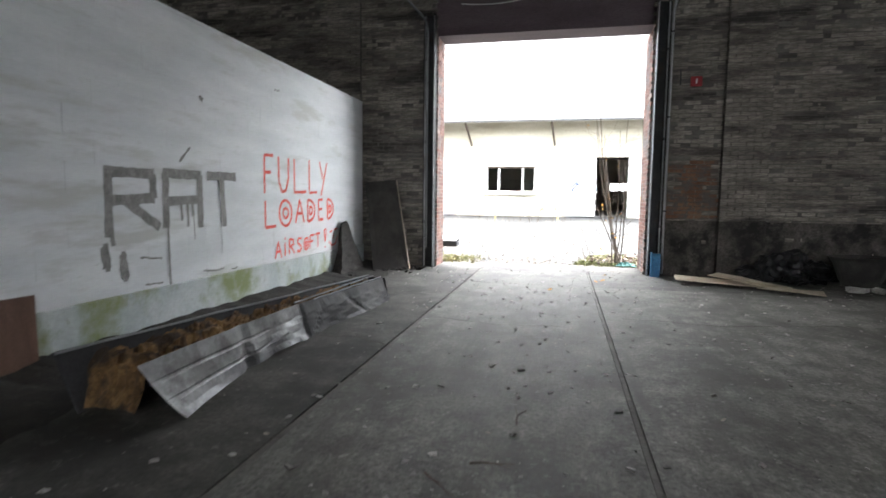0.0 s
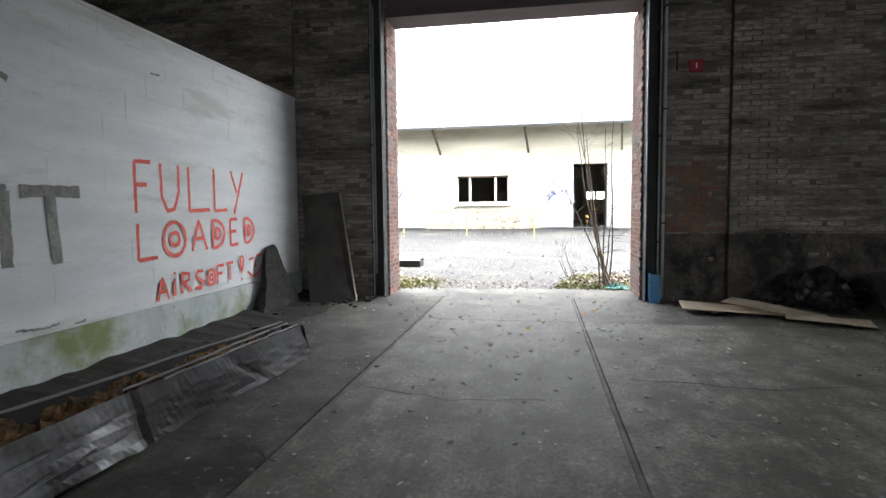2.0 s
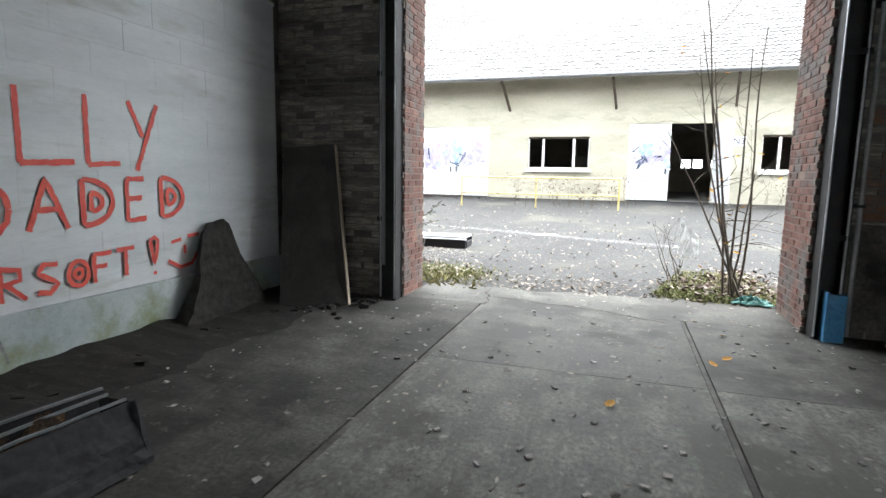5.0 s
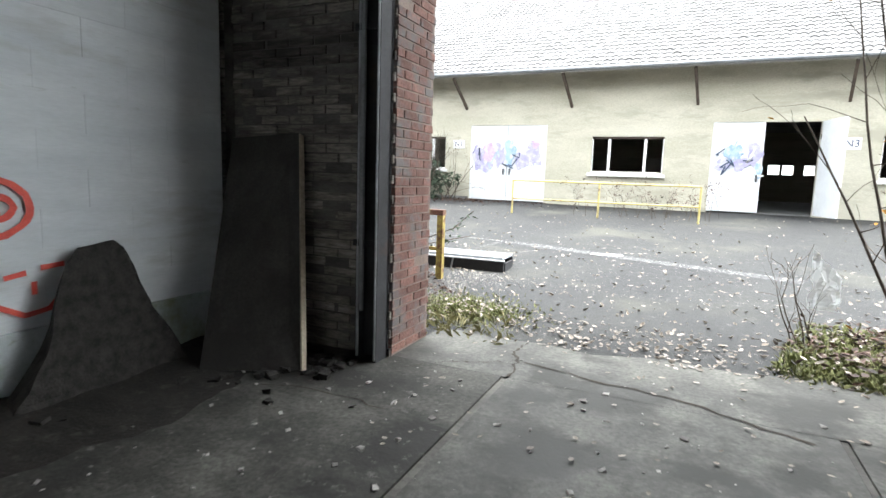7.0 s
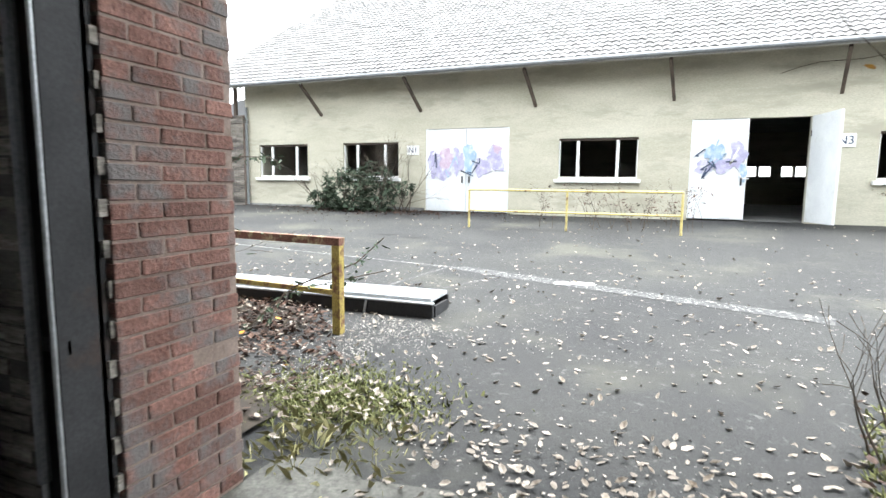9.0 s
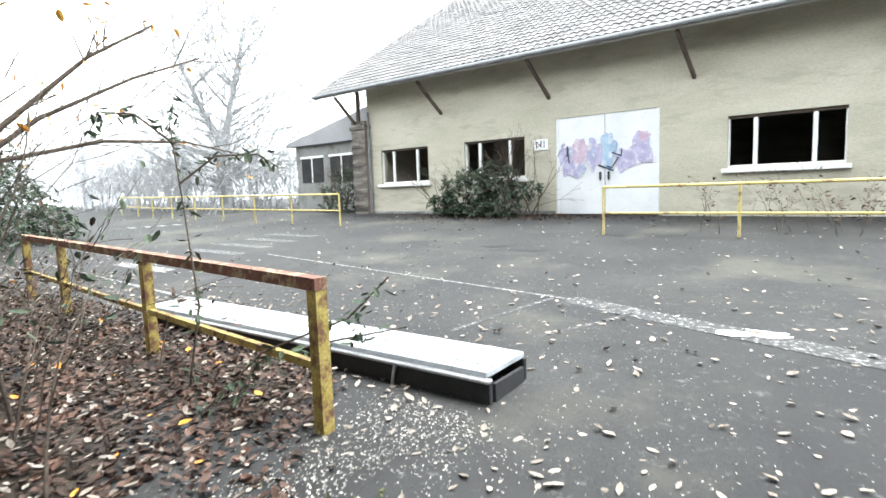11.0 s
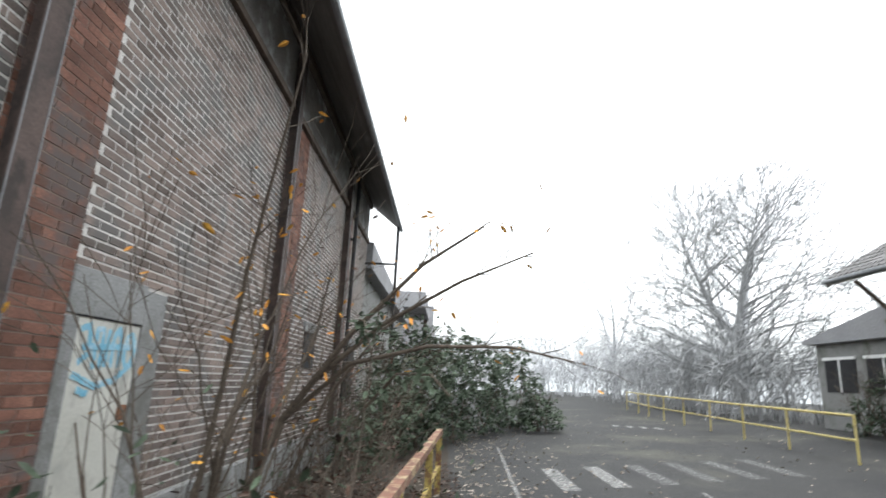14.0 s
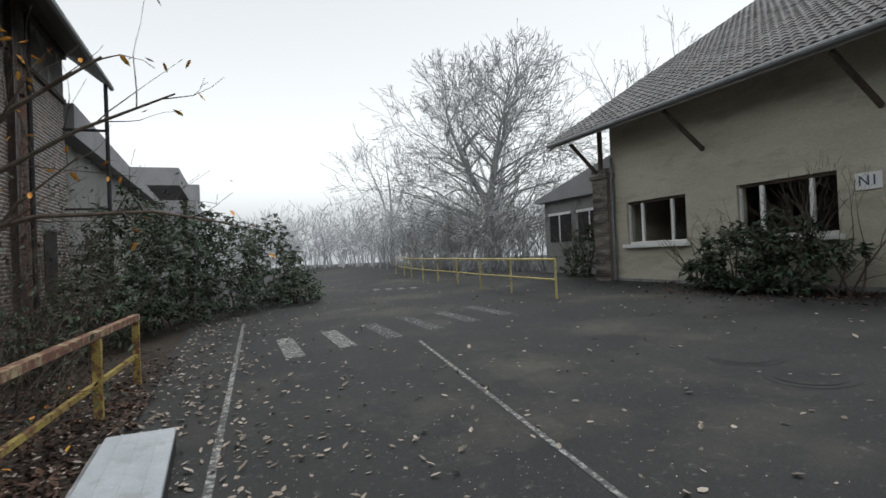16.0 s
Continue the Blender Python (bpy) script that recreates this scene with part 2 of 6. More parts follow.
M_RAIL = material("rusty_yellow_paint", (0.33, 0.25, 0.06), (0.46, 0.36, 0.12), 5, 0.7, 0.4, 60, spread=0.2, stain=(0.15, 0.075, 0.045), stain_at=0.53, stain_scale=7)
M_RAILTOP = material("rusty_red_paint", (0.15, 0.07, 0.052), (0.23, 0.115, 0.08), 6, 0.8, 0.4, 60, spread=0.22, stain=(0.4, 0.33, 0.2), stain_at=0.56, stain_scale=7)
M_YELLOW = material("yellow_rail_paint", (0.5, 0.41, 0.14), (0.6, 0.51, 0.23), 3, 0.65, 0.2, 50, stain=(0.26, 0.18, 0.1), stain_at=0.6, stain_scale=5)
M_LINE = material("worn_road_paint", (0.26, 0.26, 0.255), (0.42, 0.42, 0.41), 14, 0.85, 0.4, 70, spread=0.3, stain=(0.085, 0.085, 0.085), stain_at=0.47, stain_scale=16)
M_BARK = material("bark", (0.1, 0.08, 0.065), (0.17, 0.14, 0.115), 20, 0.95, 0.5, 90, stretch=(1, 1, 0.3))
M_STEM = material("brown_stem", (0.075, 0.06, 0.048), (0.13, 0.105, 0.082), 20, 0.85, 0.3, 80)
# bark paled to imitate fog haze, palest for the farthest trees
M_HAZEBARK_FAR = material("far_haze_pale_bark", (0.5, 0.51, 0.53), (0.6, 0.61, 0.63), 4, 0.95, 0.2, 40)
M_HAZEBARK = material("haze_pale_bark", (0.27, 0.275, 0.28), (0.35, 0.355, 0.36), 4, 0.95, 0.3, 40)
M_LEAFBROWN = material("fallen_leaf", (0.035, 0.021, 0.016), (0.105, 0.06, 0.043), 1.5, 0.7, 0.2, 60, spread=0.2, island="island", vary=0.75)
M_LEAFPALE = material("pale_fallen_leaf", (0.22, 0.185, 0.15), (0.4, 0.355, 0.31), 2, 0.8, 0.2, 60, island="island", vary=0.4)
M_LEAFORANGE = material("orange_leaf", (0.5, 0.2, 0.03), (0.62, 0.34, 0.06), 4, 0.7, 0.1, 60, island="island")
M_LEAFGREEN = material("evergreen_leaf", (0.05, 0.085, 0.045), (0.09, 0.13, 0.07), 2.5, 0.5, 0.1, 50, island="island")
M_LEAFFROST = material("frosted_evergreen_leaf", (0.04, 0.06, 0.038), (0.08, 0.105, 0.07), 1.5, 0.85, 0.1, 50, island="island", vary=0.4, stain=(0.13, 0.15, 0.125), stain_at=0.64, stain_scale=2)
M_GRASS = material("moss_and_grass", (0.11, 0.125, 0.045), (0.2, 0.205, 0.09), 5, 0.9, 0.3, 60, island="island", vary=0.35)
M_ANNEX = material("weathered_annex_render", (0.22, 0.22, 0.215), (0.3, 0.3, 0.29), 1.2, 0.9, 0.3, 30, stain=(0.16, 0.165, 0.15), stain_at=0.57)
M_PATCH = material("iron_cover", (0.022, 0.022, 0.023), (0.042, 0.042, 0.043), 6, 0.8, 0.6, 90)
M_SLATE = material("misty_roof", (0.25, 0.25, 0.26), (0.31, 0.31, 0.32), 1, 0.9, 0.1, 20)
# mural paints, paled and desaturated to put fog haze into their colours
M_VIOLET = material("violet_spray_paint", (0.35, 0.33, 0.5), (0.48, 0.46, 0.62), 5, 0.6, 0.0, 60, stain=(0.6, 0.6, 0.64), stain_at=0.57, stain_scale=6)
M_BLUESPRAY = material("blue_spray_paint", (0.28, 0.4, 0.56), (0.42, 0.54, 0.66), 5, 0.6, 0.0, 60, stain=(0.6, 0.64, 0.67), stain_at=0.58, stain_scale=7)
M_PINK = material("pink_spray_paint", (0.46, 0.34, 0.45), (0.56, 0.46, 0.55), 5, 0.6, 0.0, 60, stain=(0.6, 0.58, 0.62), stain_at=0.6, stain_scale=6)
M_INK = material("sign_ink", (0.05, 0.07, 0.12), (0.07, 0.09, 0.15), 5, 0.6, 0.0)
M_CHIP = material("rubble_chip", (0.2, 0.19, 0.18), (0.45, 0.43, 0.4), 3, 0.9, 0.3, 60, island="island")
M_PIPE = material("grey_pipe", (0.2, 0.21, 0.22), (0.28, 0.29, 0.3), 4, 0.5, 0.1, 60, metal=0.3)
M_FILM = bpy.data.materials.new("plastic_film")
M_FILM.use_nodes = True
_p = M_FILM.node_tree.nodes["Principled BSDF"]
_p.inputs["Base Color"].default_value = (0.85, 0.87, 0.88, 1)
_p.inputs["Roughness"].default_value = 0.3
_p.inputs["Transmission Weight"].default_value = 0.6
_p.inputs["IOR"].default_value = 1.1
M_ROPE = material("pale_cable", (0.55, 0.54, 0.52), (0.65, 0.64, 0.62), 8, 0.7, 0.1)

M_GLASS = bpy.data.materials.new("dusty_glass")
M_GLASS.use_nodes = True
_p = M_GLASS.node_tree.nodes["Principled BSDF"]
_p.inputs["Base Color"].default_value = (0.85, 0.88, 0.88, 1)
_p.inputs["Transmission Weight"].default_value = 1.0
_p.inputs["Roughness"].default_value = 0.05
_p.inputs["IOR"].default_value = 1.3

# emission that stands in for fog haze, fading out with height
M_FOGGLOW = bpy.data.materials.new("fog_haze_glow")
M_FOGGLOW.use_nodes = True
_n, _l = M_FOGGLOW.node_tree.nodes, M_FOGGLOW.node_tree.links
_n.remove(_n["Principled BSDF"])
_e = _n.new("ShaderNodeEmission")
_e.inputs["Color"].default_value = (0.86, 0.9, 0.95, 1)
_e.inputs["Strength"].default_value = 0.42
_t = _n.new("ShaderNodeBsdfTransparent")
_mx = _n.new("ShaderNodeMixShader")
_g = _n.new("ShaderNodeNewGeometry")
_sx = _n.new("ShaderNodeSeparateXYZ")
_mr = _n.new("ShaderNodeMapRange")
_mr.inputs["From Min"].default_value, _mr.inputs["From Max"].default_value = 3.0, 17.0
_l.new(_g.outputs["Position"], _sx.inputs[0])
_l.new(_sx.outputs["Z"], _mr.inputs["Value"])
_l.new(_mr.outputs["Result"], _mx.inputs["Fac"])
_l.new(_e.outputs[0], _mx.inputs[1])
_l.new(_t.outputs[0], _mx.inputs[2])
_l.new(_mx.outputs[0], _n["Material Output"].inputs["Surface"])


# ---- building helpers ----
def mesh_from(name, bm, mat):
    me = bpy.data.meshes.new(name)
    bm.to_mesh(me)
    bm.free()
    me.materials.append(mat)
    return me


def part(name, bm, mat, parent=None, label="", smooth=False):
    """Link a bmesh as one mesh object, under a thing where one is given."""
    me = bm if isinstance(bm, bpy.types.Mesh) else mesh_from(name, bm, mat)
    if smooth:
        me.polygons.foreach_set("use_smooth", [True] * len(me.polygons))
    ob = new(name, me)
    if parent is not None:
        ob.parent = parent
    if label:
        ob["label"] = label
    return ob


def thing(name, label, category, group="", kind="", at=(0, 0, 0)):
    """An empty that holds the parts of one thing. Parts are built in world places, so it stays at the origin unless told."""
    ob = new(name)
    ob.location = at
    ob.empty_display_size = 0.1
    return tagged(ob, label, category, group, kind)


def structure(name, bm, mat, label="", category="wall", smooth=False):
    return tagged(part(name, bm, mat, None, "", smooth), label, category, "", "structure")


def box(bm, x0, y0, z0, x1, y1, z1, bevel=0.0, jitter=0.0, rng=random):
    vs = [bm.verts.new((x + rng.uniform(-jitter, jitter), y + rng.uniform(-jitter, jitter), z + rng.uniform(-jitter, jitter)))
          for z in (z0, z1) for y in (y0, y1) for x in (x0, x1)]
    fs = [bm.faces.new([vs[i] for i in q]) for q in ((0, 2, 3, 1), (4, 5, 7, 6), (0, 1, 5, 4), (2, 6, 7, 3), (0, 4, 6, 2), (1, 3, 7, 5))]
    if bevel:
        es = list({e for f in fs for e in f.edges})
        bmesh.ops.bevel(bm, geom=es, offset=bevel, segments=1, affect="EDGES", profile=0.5)
    return vs


def boxed(x0, y0, z0, x1, y1, z1, bevel=0.0):
    bm = bmesh.new()
    box(bm, x0, y0, z0, x1, y1, z1, bevel)
    return bm


def tube(bm, pts, radii, seg=6, cap=True):
    """A tapered tube along a line of points."""
    pts = [Vector(p) for p in pts]
    if not hasattr(radii, "__len__"):
        radii = [radii] * len(pts)
    rings = []
    side = None
    for i, p in enumerate(pts):
        d = (pts[min(i + 1, len(pts) - 1)] - pts[max(i - 1, 0)]).normalized()
        if side is None:
            side = d.orthogonal().normalized()
        side = (side - d * side.dot(d)).normalized()
        other = d.cross(side)
        rings.append([bm.verts.new(p + (side * math.cos(2 * math.pi * k / seg) + other * math.sin(2 * math.pi * k / seg)) * radii[i]) for k in range(seg)])
    for a, b in zip(rings, rings[1:]):
        for k in range(seg):
            bm.faces.new((a[k], a[(k + 1) % seg], b[(k + 1) % seg], b[k]))
    if cap and seg > 2:
        bm.faces.new(rings[0][::-1])
        bm.faces.new(rings[-1])


def tubed(pts, radii, seg=8):
    bm = bmesh.new()
    tube(bm, pts, radii, seg)
    return bm


def bar(bm, a, b, w, h):
    """A square bar from a to b, w wide across and h high."""
    a, b = Vector(a), Vector(b)
    d = (b - a).normalized()
    up = Vector((0, 0, 1)) if abs(d.z) < 0.9 else Vector((0, 1, 0))
    s = d.cross(up).normalized()
    u = s.cross(d)
    q = [(-1, -1), (1, -1), (1, 1), (-1, 1)]
    r0 = [bm.verts.new(a + s * (i * w / 2) + u * (j * h / 2)) for i, j in q]
    r1 = [bm.verts.new(b + s * (i * w / 2) + u * (j * h / 2)) for i, j in q]
    for k in range(4):
        bm.faces.new((r0[k], r0[(k + 1) % 4], r1[(k + 1) % 4], r1[k]))
    bm.faces.new(r0[::-1])
    bm.faces.new(r1)


def barred(a, b, w, h):
    bm = bmesh.new()
    bar(bm, a, b, w, h)
    return bm


def ground_z(x, y):
    """The yard rises from the hall towards the far shed."""
    return 0.045 * min(max(y - 12.5, 0.0), 14.0) + 0.006 * min(max(-x - 3.0, 0.0), 40.0) * min(max((y - 11.4) / 1.5, 0.0), 1.0)


def grid(x0, x1, y0, y1, nx, ny, height):
    bm = bmesh.new()
    vs = [[bm.verts.new((x0 + (x1 - x0) * i / nx, y0 + (y1 - y0) * j / ny, 0)) for i in range(nx + 1)] for j in range(ny + 1)]
    for row in vs:
        for v in row:
            v.co.z = height(v.co.x, v.co.y)
    for j in range(ny):
        for i in range(nx):
            bm.faces.new((vs[j][i], vs[j][i + 1], vs[j + 1][i + 1], vs[j + 1][i]))
    return bm


def drape(bm, poly, lift):
    """A flat patch of four corners laid on the sloping yard."""
    bm.faces.new([bm.verts.new((x, y, ground_z(x, y) + lift)) for x, y in poly])


BOXFACES = [(4, 5, 7, 6), (0, 1, 5, 4), (2, 6, 7, 3), (0, 4, 6, 2), (1, 3, 7, 5), (0, 2, 3, 1)]


def courses(u0, u1, z0, z1, length, height, joint, holes=(), rng=None):
    """The bricks of a wall in running bond: (u0, u1, z0, z1) of each, cut at the ends and left out of holes."""
    out = []
    row, z = 0, z0
    while z + height * 0.5 < z1:
        top = min(z + height, z1)
        u = u0 - (length + joint) * (0.5 if row % 2 else 0.0)
        while u < u1:
            a, b = max(u, u0), min(u + length, u1)
            if b - a > 0.04:
                c, d = (a + b) / 2, (z + top) / 2
                if not any(h[0] < c < h[1] and h[2] < d < h[3] for h in holes):
                    out.append((a, b, z, top))
            u += length + joint
        z += height + joint
        row += 1
    return out


def brick_mesh(name, bricks, place, depth, rng, mat, wob=0.004, missing=0.0):
    """One joined mesh of bricks; place(u, d, z) lays a point of the wall into the world, d outwards."""
    verts, faces = [], []
    for a, b, z0, z1 in bricks:
        if rng.random() < missing:
            continue
        k = len(verts)
        d = depth + rng.uniform(-wob, wob)
        t = rng.uniform(-wob, wob)
        for dd in (0.0, d):
            for zz in (z0, z1):
                for uu in (a, b):
                    verts.append(place(uu, dd + (t if dd and uu == a else 0), zz + rng.uniform(-0.0015, 0.0015)))
        faces += [tuple(k + i for i in f) for f in BOXFACES[:5]]
    me = bpy.data.meshes.new(name)
    me.from_pydata(verts, [], faces)
    me.materials.append(mat)
    me.update()
    return me


def brick_parts(bricks, place, depth, rng, mat, parent, size):
    """Single bricks as objects that share one worn mesh, scaled where a brick is cut."""
    length, height = size
    meshes = []
    for _ in range(4):
        bm = bmesh.new()
        box(bm, -0.5, -0.5, -0.5, 0.5, 0.5, 0.5, 0.045, 0.02, rng)
        meshes.append(mesh_from("brick", bm, mat))
    for a, b, z0, z1 in bricks:
        ob = new("brick", rng.choice(meshes))
        p0, p1 = Vector(place(a, 0, z0)), Vector(place(b, 0, z0))
        mid = Vector(place((a + b) / 2, depth / 2 + rng.uniform(-0.04, 0.04) * depth, (z0 + z1) / 2))
        along = (p1 - p0).normalized()
        ob.parent = parent
        ob.location = mid
        ob.rotation_euler = (0, 0, math.atan2(along.y, along.x) + rng.uniform(-0.02, 0.02))
        ob.scale = (b - a, depth, z1 - z0)


def ribbon(bm, pts, width, place, lift, rng, ragged=0.12, step=0.04):
    """A stroke of paint along a line of (u, z) points on a wall."""
    line = [Vector(pts[0])]
    for a, b in zip(pts, pts[1:]):
        a, b = Vector(a), Vector(b)
        n = max(1, int((b - a).length / step))
        line += [a + (b - a) * (i / n) for i in range(1, n + 1)]
    prev = None
    for i, p in enumerate(line):
        d = (line[min(i + 1, len(line) - 1)] - line[max(i - 1, 0)])
        d = d.normalized() if d.length else Vector((1, 0))
        n = Vector((-d.y, d.x))
        w = width * 0.5
        q = [p + n * w * (1 + rng.uniform(-ragged, ragged)), p - n * w * (1 + rng.uniform(-ragged, ragged))]
        cur = [bm.verts.new(place(v.x, lift, v.y)) for v in q]
        if prev:
            bm.faces.new((prev[0], prev[1], cur[1], cur[0]))
        prev = cur


def ring_pts(cu, cz, ru, rz, n=14, a0=0.0, a1=360.0):
    return [(cu + ru * math.cos(radians(a0 + (a1 - a0) * i / n)), cz + rz * math.sin(radians(a0 + (a1 - a0) * i / n))) for i in range(n + 1)]


def leaf(bm, p, length, width, yaw, pitch, curl, roll=0.0):
    """One leaf of four faces, folded along its rib and curled."""
    m = Matrix.Translation(p) @ Euler((pitch, roll, yaw)).to_matrix().to_4x4()
    pts = [(0, 0, 0), (0.5, 0.38, curl), (0.5, -0.38, curl), (0.55, 0, 0), (1, 0, curl * 1.5)]
    v = [bm.verts.new(m @ Vector((x * length, y * width, z * length))) for x, y, z in pts]
    for f in ((0, 3, 1), (0, 2, 3), (3, 4, 1), (3, 2, 4)):
        bm.faces.new([v[i] for i in f])


def leaves_mesh(name, spots, mat):
    """Many leaves in one mesh, written in bulk: (x, y, z, length, width, yaw, pitch, roll, curl)."""
    a = np.array(spots, dtype=float)
    n = len(a)
    base = np.array([(0, 0, 0), (0.26, 0.38, 0.7), (0.26, -0.38, 0.7), (0.7, 0.33, 1.1), (0.7, -0.33, 1.1), (1, 0, 1.5), (0.5, 0, 0)], dtype=float)
    L, W, yaw, pit, rol, cu = a[:, 3], a[:, 4], a[:, 5], a[:, 6], a[:, 7], a[:, 8]
    x = base[None, :, 0] * L[:, None]
    y = base[None, :, 1] * W[:, None]
    z = base[None, :, 2] * (cu * L)[:, None]
    cr, sr = np.cos(rol)[:, None], np.sin(rol)[:, None]
    y, z = y * cr - z * sr, y * sr + z * cr
    cp, sp = np.cos(pit)[:, None], np.sin(pit)[:, None]
    x, z = x * cp - z * sp, x * sp + z * cp
    cy, sy = np.cos(yaw)[:, None], np.sin(yaw)[:, None]
    x, y = x * cy - y * sy, x * sy + y * cy
    v = np.stack([x + a[:, 0:1], y + a[:, 1:2], z + a[:, 2:3]], axis=2).reshape(-1, 3)
    tri = np.array([(0, 6, 1), (0, 2, 6), (6, 3, 1), (6, 2, 4), (6, 5, 3), (6, 4, 5)])
    f = (tri[None] + 7 * np.arange(n)[:, None, None]).reshape(-1, 3)
    me = bpy.data.meshes.new(name)
    me.from_pydata(v.tolist(), [], f.tolist())
    me.materials.append(mat)
    me.update()
    return me


def grow(bm, p, d, length, r, depth, rng, tips, droop=0.0, spread=38, kids=(2, 3), shrink=0.68, bend=0.18, seg=5, rmin=0.002):
    """A branch with its side branches, bent a little at every joint; adds the ends to tips."""
    steps = 3 if depth > 1 else 2
    pts, rad = [p.copy()], [r]
    d = d.normalized()
    ways = []
    for i in range(steps):
        d = (d + Vector((rng.uniform(-1, 1), rng.uniform(-1, 1), rng.uniform(-1, 1))) * bend + Vector((0, 0, -droop))).normalized()
        p = p + d * (length / steps)
        pts.append(p.copy())
        rad.append(max(rmin, r * (1 - 0.42 * (i + 1) / steps)))
        ways.append((p.copy(), d.copy(), rad[-1]))
    tube(bm, pts, rad, max(3, seg), cap=depth <= 0)
    tips.append((p.copy(), d.copy()))
    if depth <= 0:
        return
    for k in range(rng.randint(*kids)):
        q, e, rr = ways[-1] if k == 0 else rng.choice(ways)
        ax = e.orthogonal().normalized()
        ax.rotate(Matrix.Rotation(rng.uniform(0, 2 * math.pi), 3, e))
        nd = e.copy()
        nd.rotate(Matrix.Rotation(radians(rng.uniform(0.4, 1.1) * spread * (0.5 if k == 0 else 1)), 3, ax))
        grow(bm, q, nd, length * shrink * rng.uniform(0.8, 1.15), rr * (0.85 if k == 0 else 0.62), depth - 1, rng, tips, droop, spread, kids, shrink, bend, max(3, seg - 1), rmin)

# ---- the setting: ground, hall, far shed, neighbour ----
DL, DR, DTOP = -2.45, 1.62, 4.63          # the hall's doorway
YI, YO = 10.3, 11.25                      # inner and outer face of its end wall
rng = random.Random(5)

structure("ground", grid(-190, 110, -60, 240, 150, 150, lambda x, y: ground_z(x, y) - (0.03 if y < 11.3 else 0.0)), M_ASPHALT, "cracked dark grey asphalt yard with frost and leaves", "ground")

# hall floor: slabs between the sunken door rails, and a worn apron at the threshold
hall_floor = thing("floor", "dusty grey concrete hall floor with worn joints", "floor", "", "structure")
SLABX = [-10.0, -1.52, -1.47, 0.56, 0.6, 13.0]
for i, (a, b) in enumerate(zip(SLABX, SLABX[1:])):
    top = 0.0 if i % 2 == 0 else -0.008
    mt = (M_CONC_DIRTY_SHADE if i == 0 else M_CONC) if i % 2 == 0 else M_DARKMORTAR
    split = 8.45 if i in (2, 4) else YI + 0.05
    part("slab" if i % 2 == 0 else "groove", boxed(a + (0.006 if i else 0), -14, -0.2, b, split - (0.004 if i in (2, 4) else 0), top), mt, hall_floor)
    if i in (2, 4):
        part("slab", boxed(a + 0.006, split, -0.2, b, YI + 0.05, top), M_APRON, hall_floor)
apron = bmesh.new()
edge = [(-2.45, 11.25), (-2.1, 11.35), (-1.9, 11.22), (-1.45, 11.3), (-1.0, 11.2), (-0.5, 11.38), (0.1, 11.33), (0.6, 11.45), (1.2, 11.4), (1.62, 11.3)]
lo = [apron.verts.new((x, YI + 0.05, 0.002)) for x, y in edge]
hi = [apron.verts.new((x, y, 0.004)) for x, y in edge]
dn = [apron.verts.new((x, y + 0.03, -0.08)) for x, y in edge]
for k in range(len(edge) - 1):
    apron.faces.new((lo[k], lo[k + 1], hi[k + 1], hi[k]))
    apron.faces.new((hi[k], hi[k + 1], dn[k + 1], dn[k]))
part("threshold_slab", apron, M_APRON, hall_floor)

# cracks in the floor near the threshold and across the lanes
crng = random.Random(17)
for pts in (((-1.47, 10.35), (-1.5, 10.7), (-1.62, 10.95), (-1.55, 11.22)), ((-2.3, 10.1), (-2.0, 10.45), (-1.75, 10.55), (-1.5, 10.75)), ((-1.45, 10.72), (-0.9, 10.6), (-0.3, 10.5), (0.4, 10.2)), ((-3.3, 9.2), (-2.6, 9.5), (-2.0, 9.45)),
            ((-2.1, 4.0), (-1.8, 4.15), (-1.46, 4.3)), ((-1.44, 4.25), (-1.9, 4.5), (-2.4, 4.4)), ((-1.3, 5.6), (-0.6, 5.4), (0.1, 5.5)), ((0.8, 6.1), (1.9, 6.0), (3.4, 6.4))):
    line_ = [Vector(pts[0])]
    for p_, q_ in zip(pts, pts[1:]):
        for k in range(1, 7):
            line_.append(Vector(p_).lerp(Vector(q_), k / 6) + Vector((crng.uniform(-0.025, 0.025), crng.uniform(-0.025, 0.025))))
    cb = bmesh.new()
    prev = None
    for k, p_ in enumerate(line_):
        w_ = crng.uniform(0.004, 0.014)
        zc = 0.0065 if p_.y > YI + 0.03 else 0.003
        cur = [cb.verts.new((p_.x - w_, p_.y - w_, zc)), cb.verts.new((p_.x + w_, p_.y + w_, zc))]
        if prev:
            cb.faces.new((prev[0], prev[1], cur[1], cur[0]))
        prev = cur
    part("crack", cb, M_SOIL, hall_floor)

# black dirt trodden along the partition wall's foot and corner, widened as painted shade
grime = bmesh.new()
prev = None
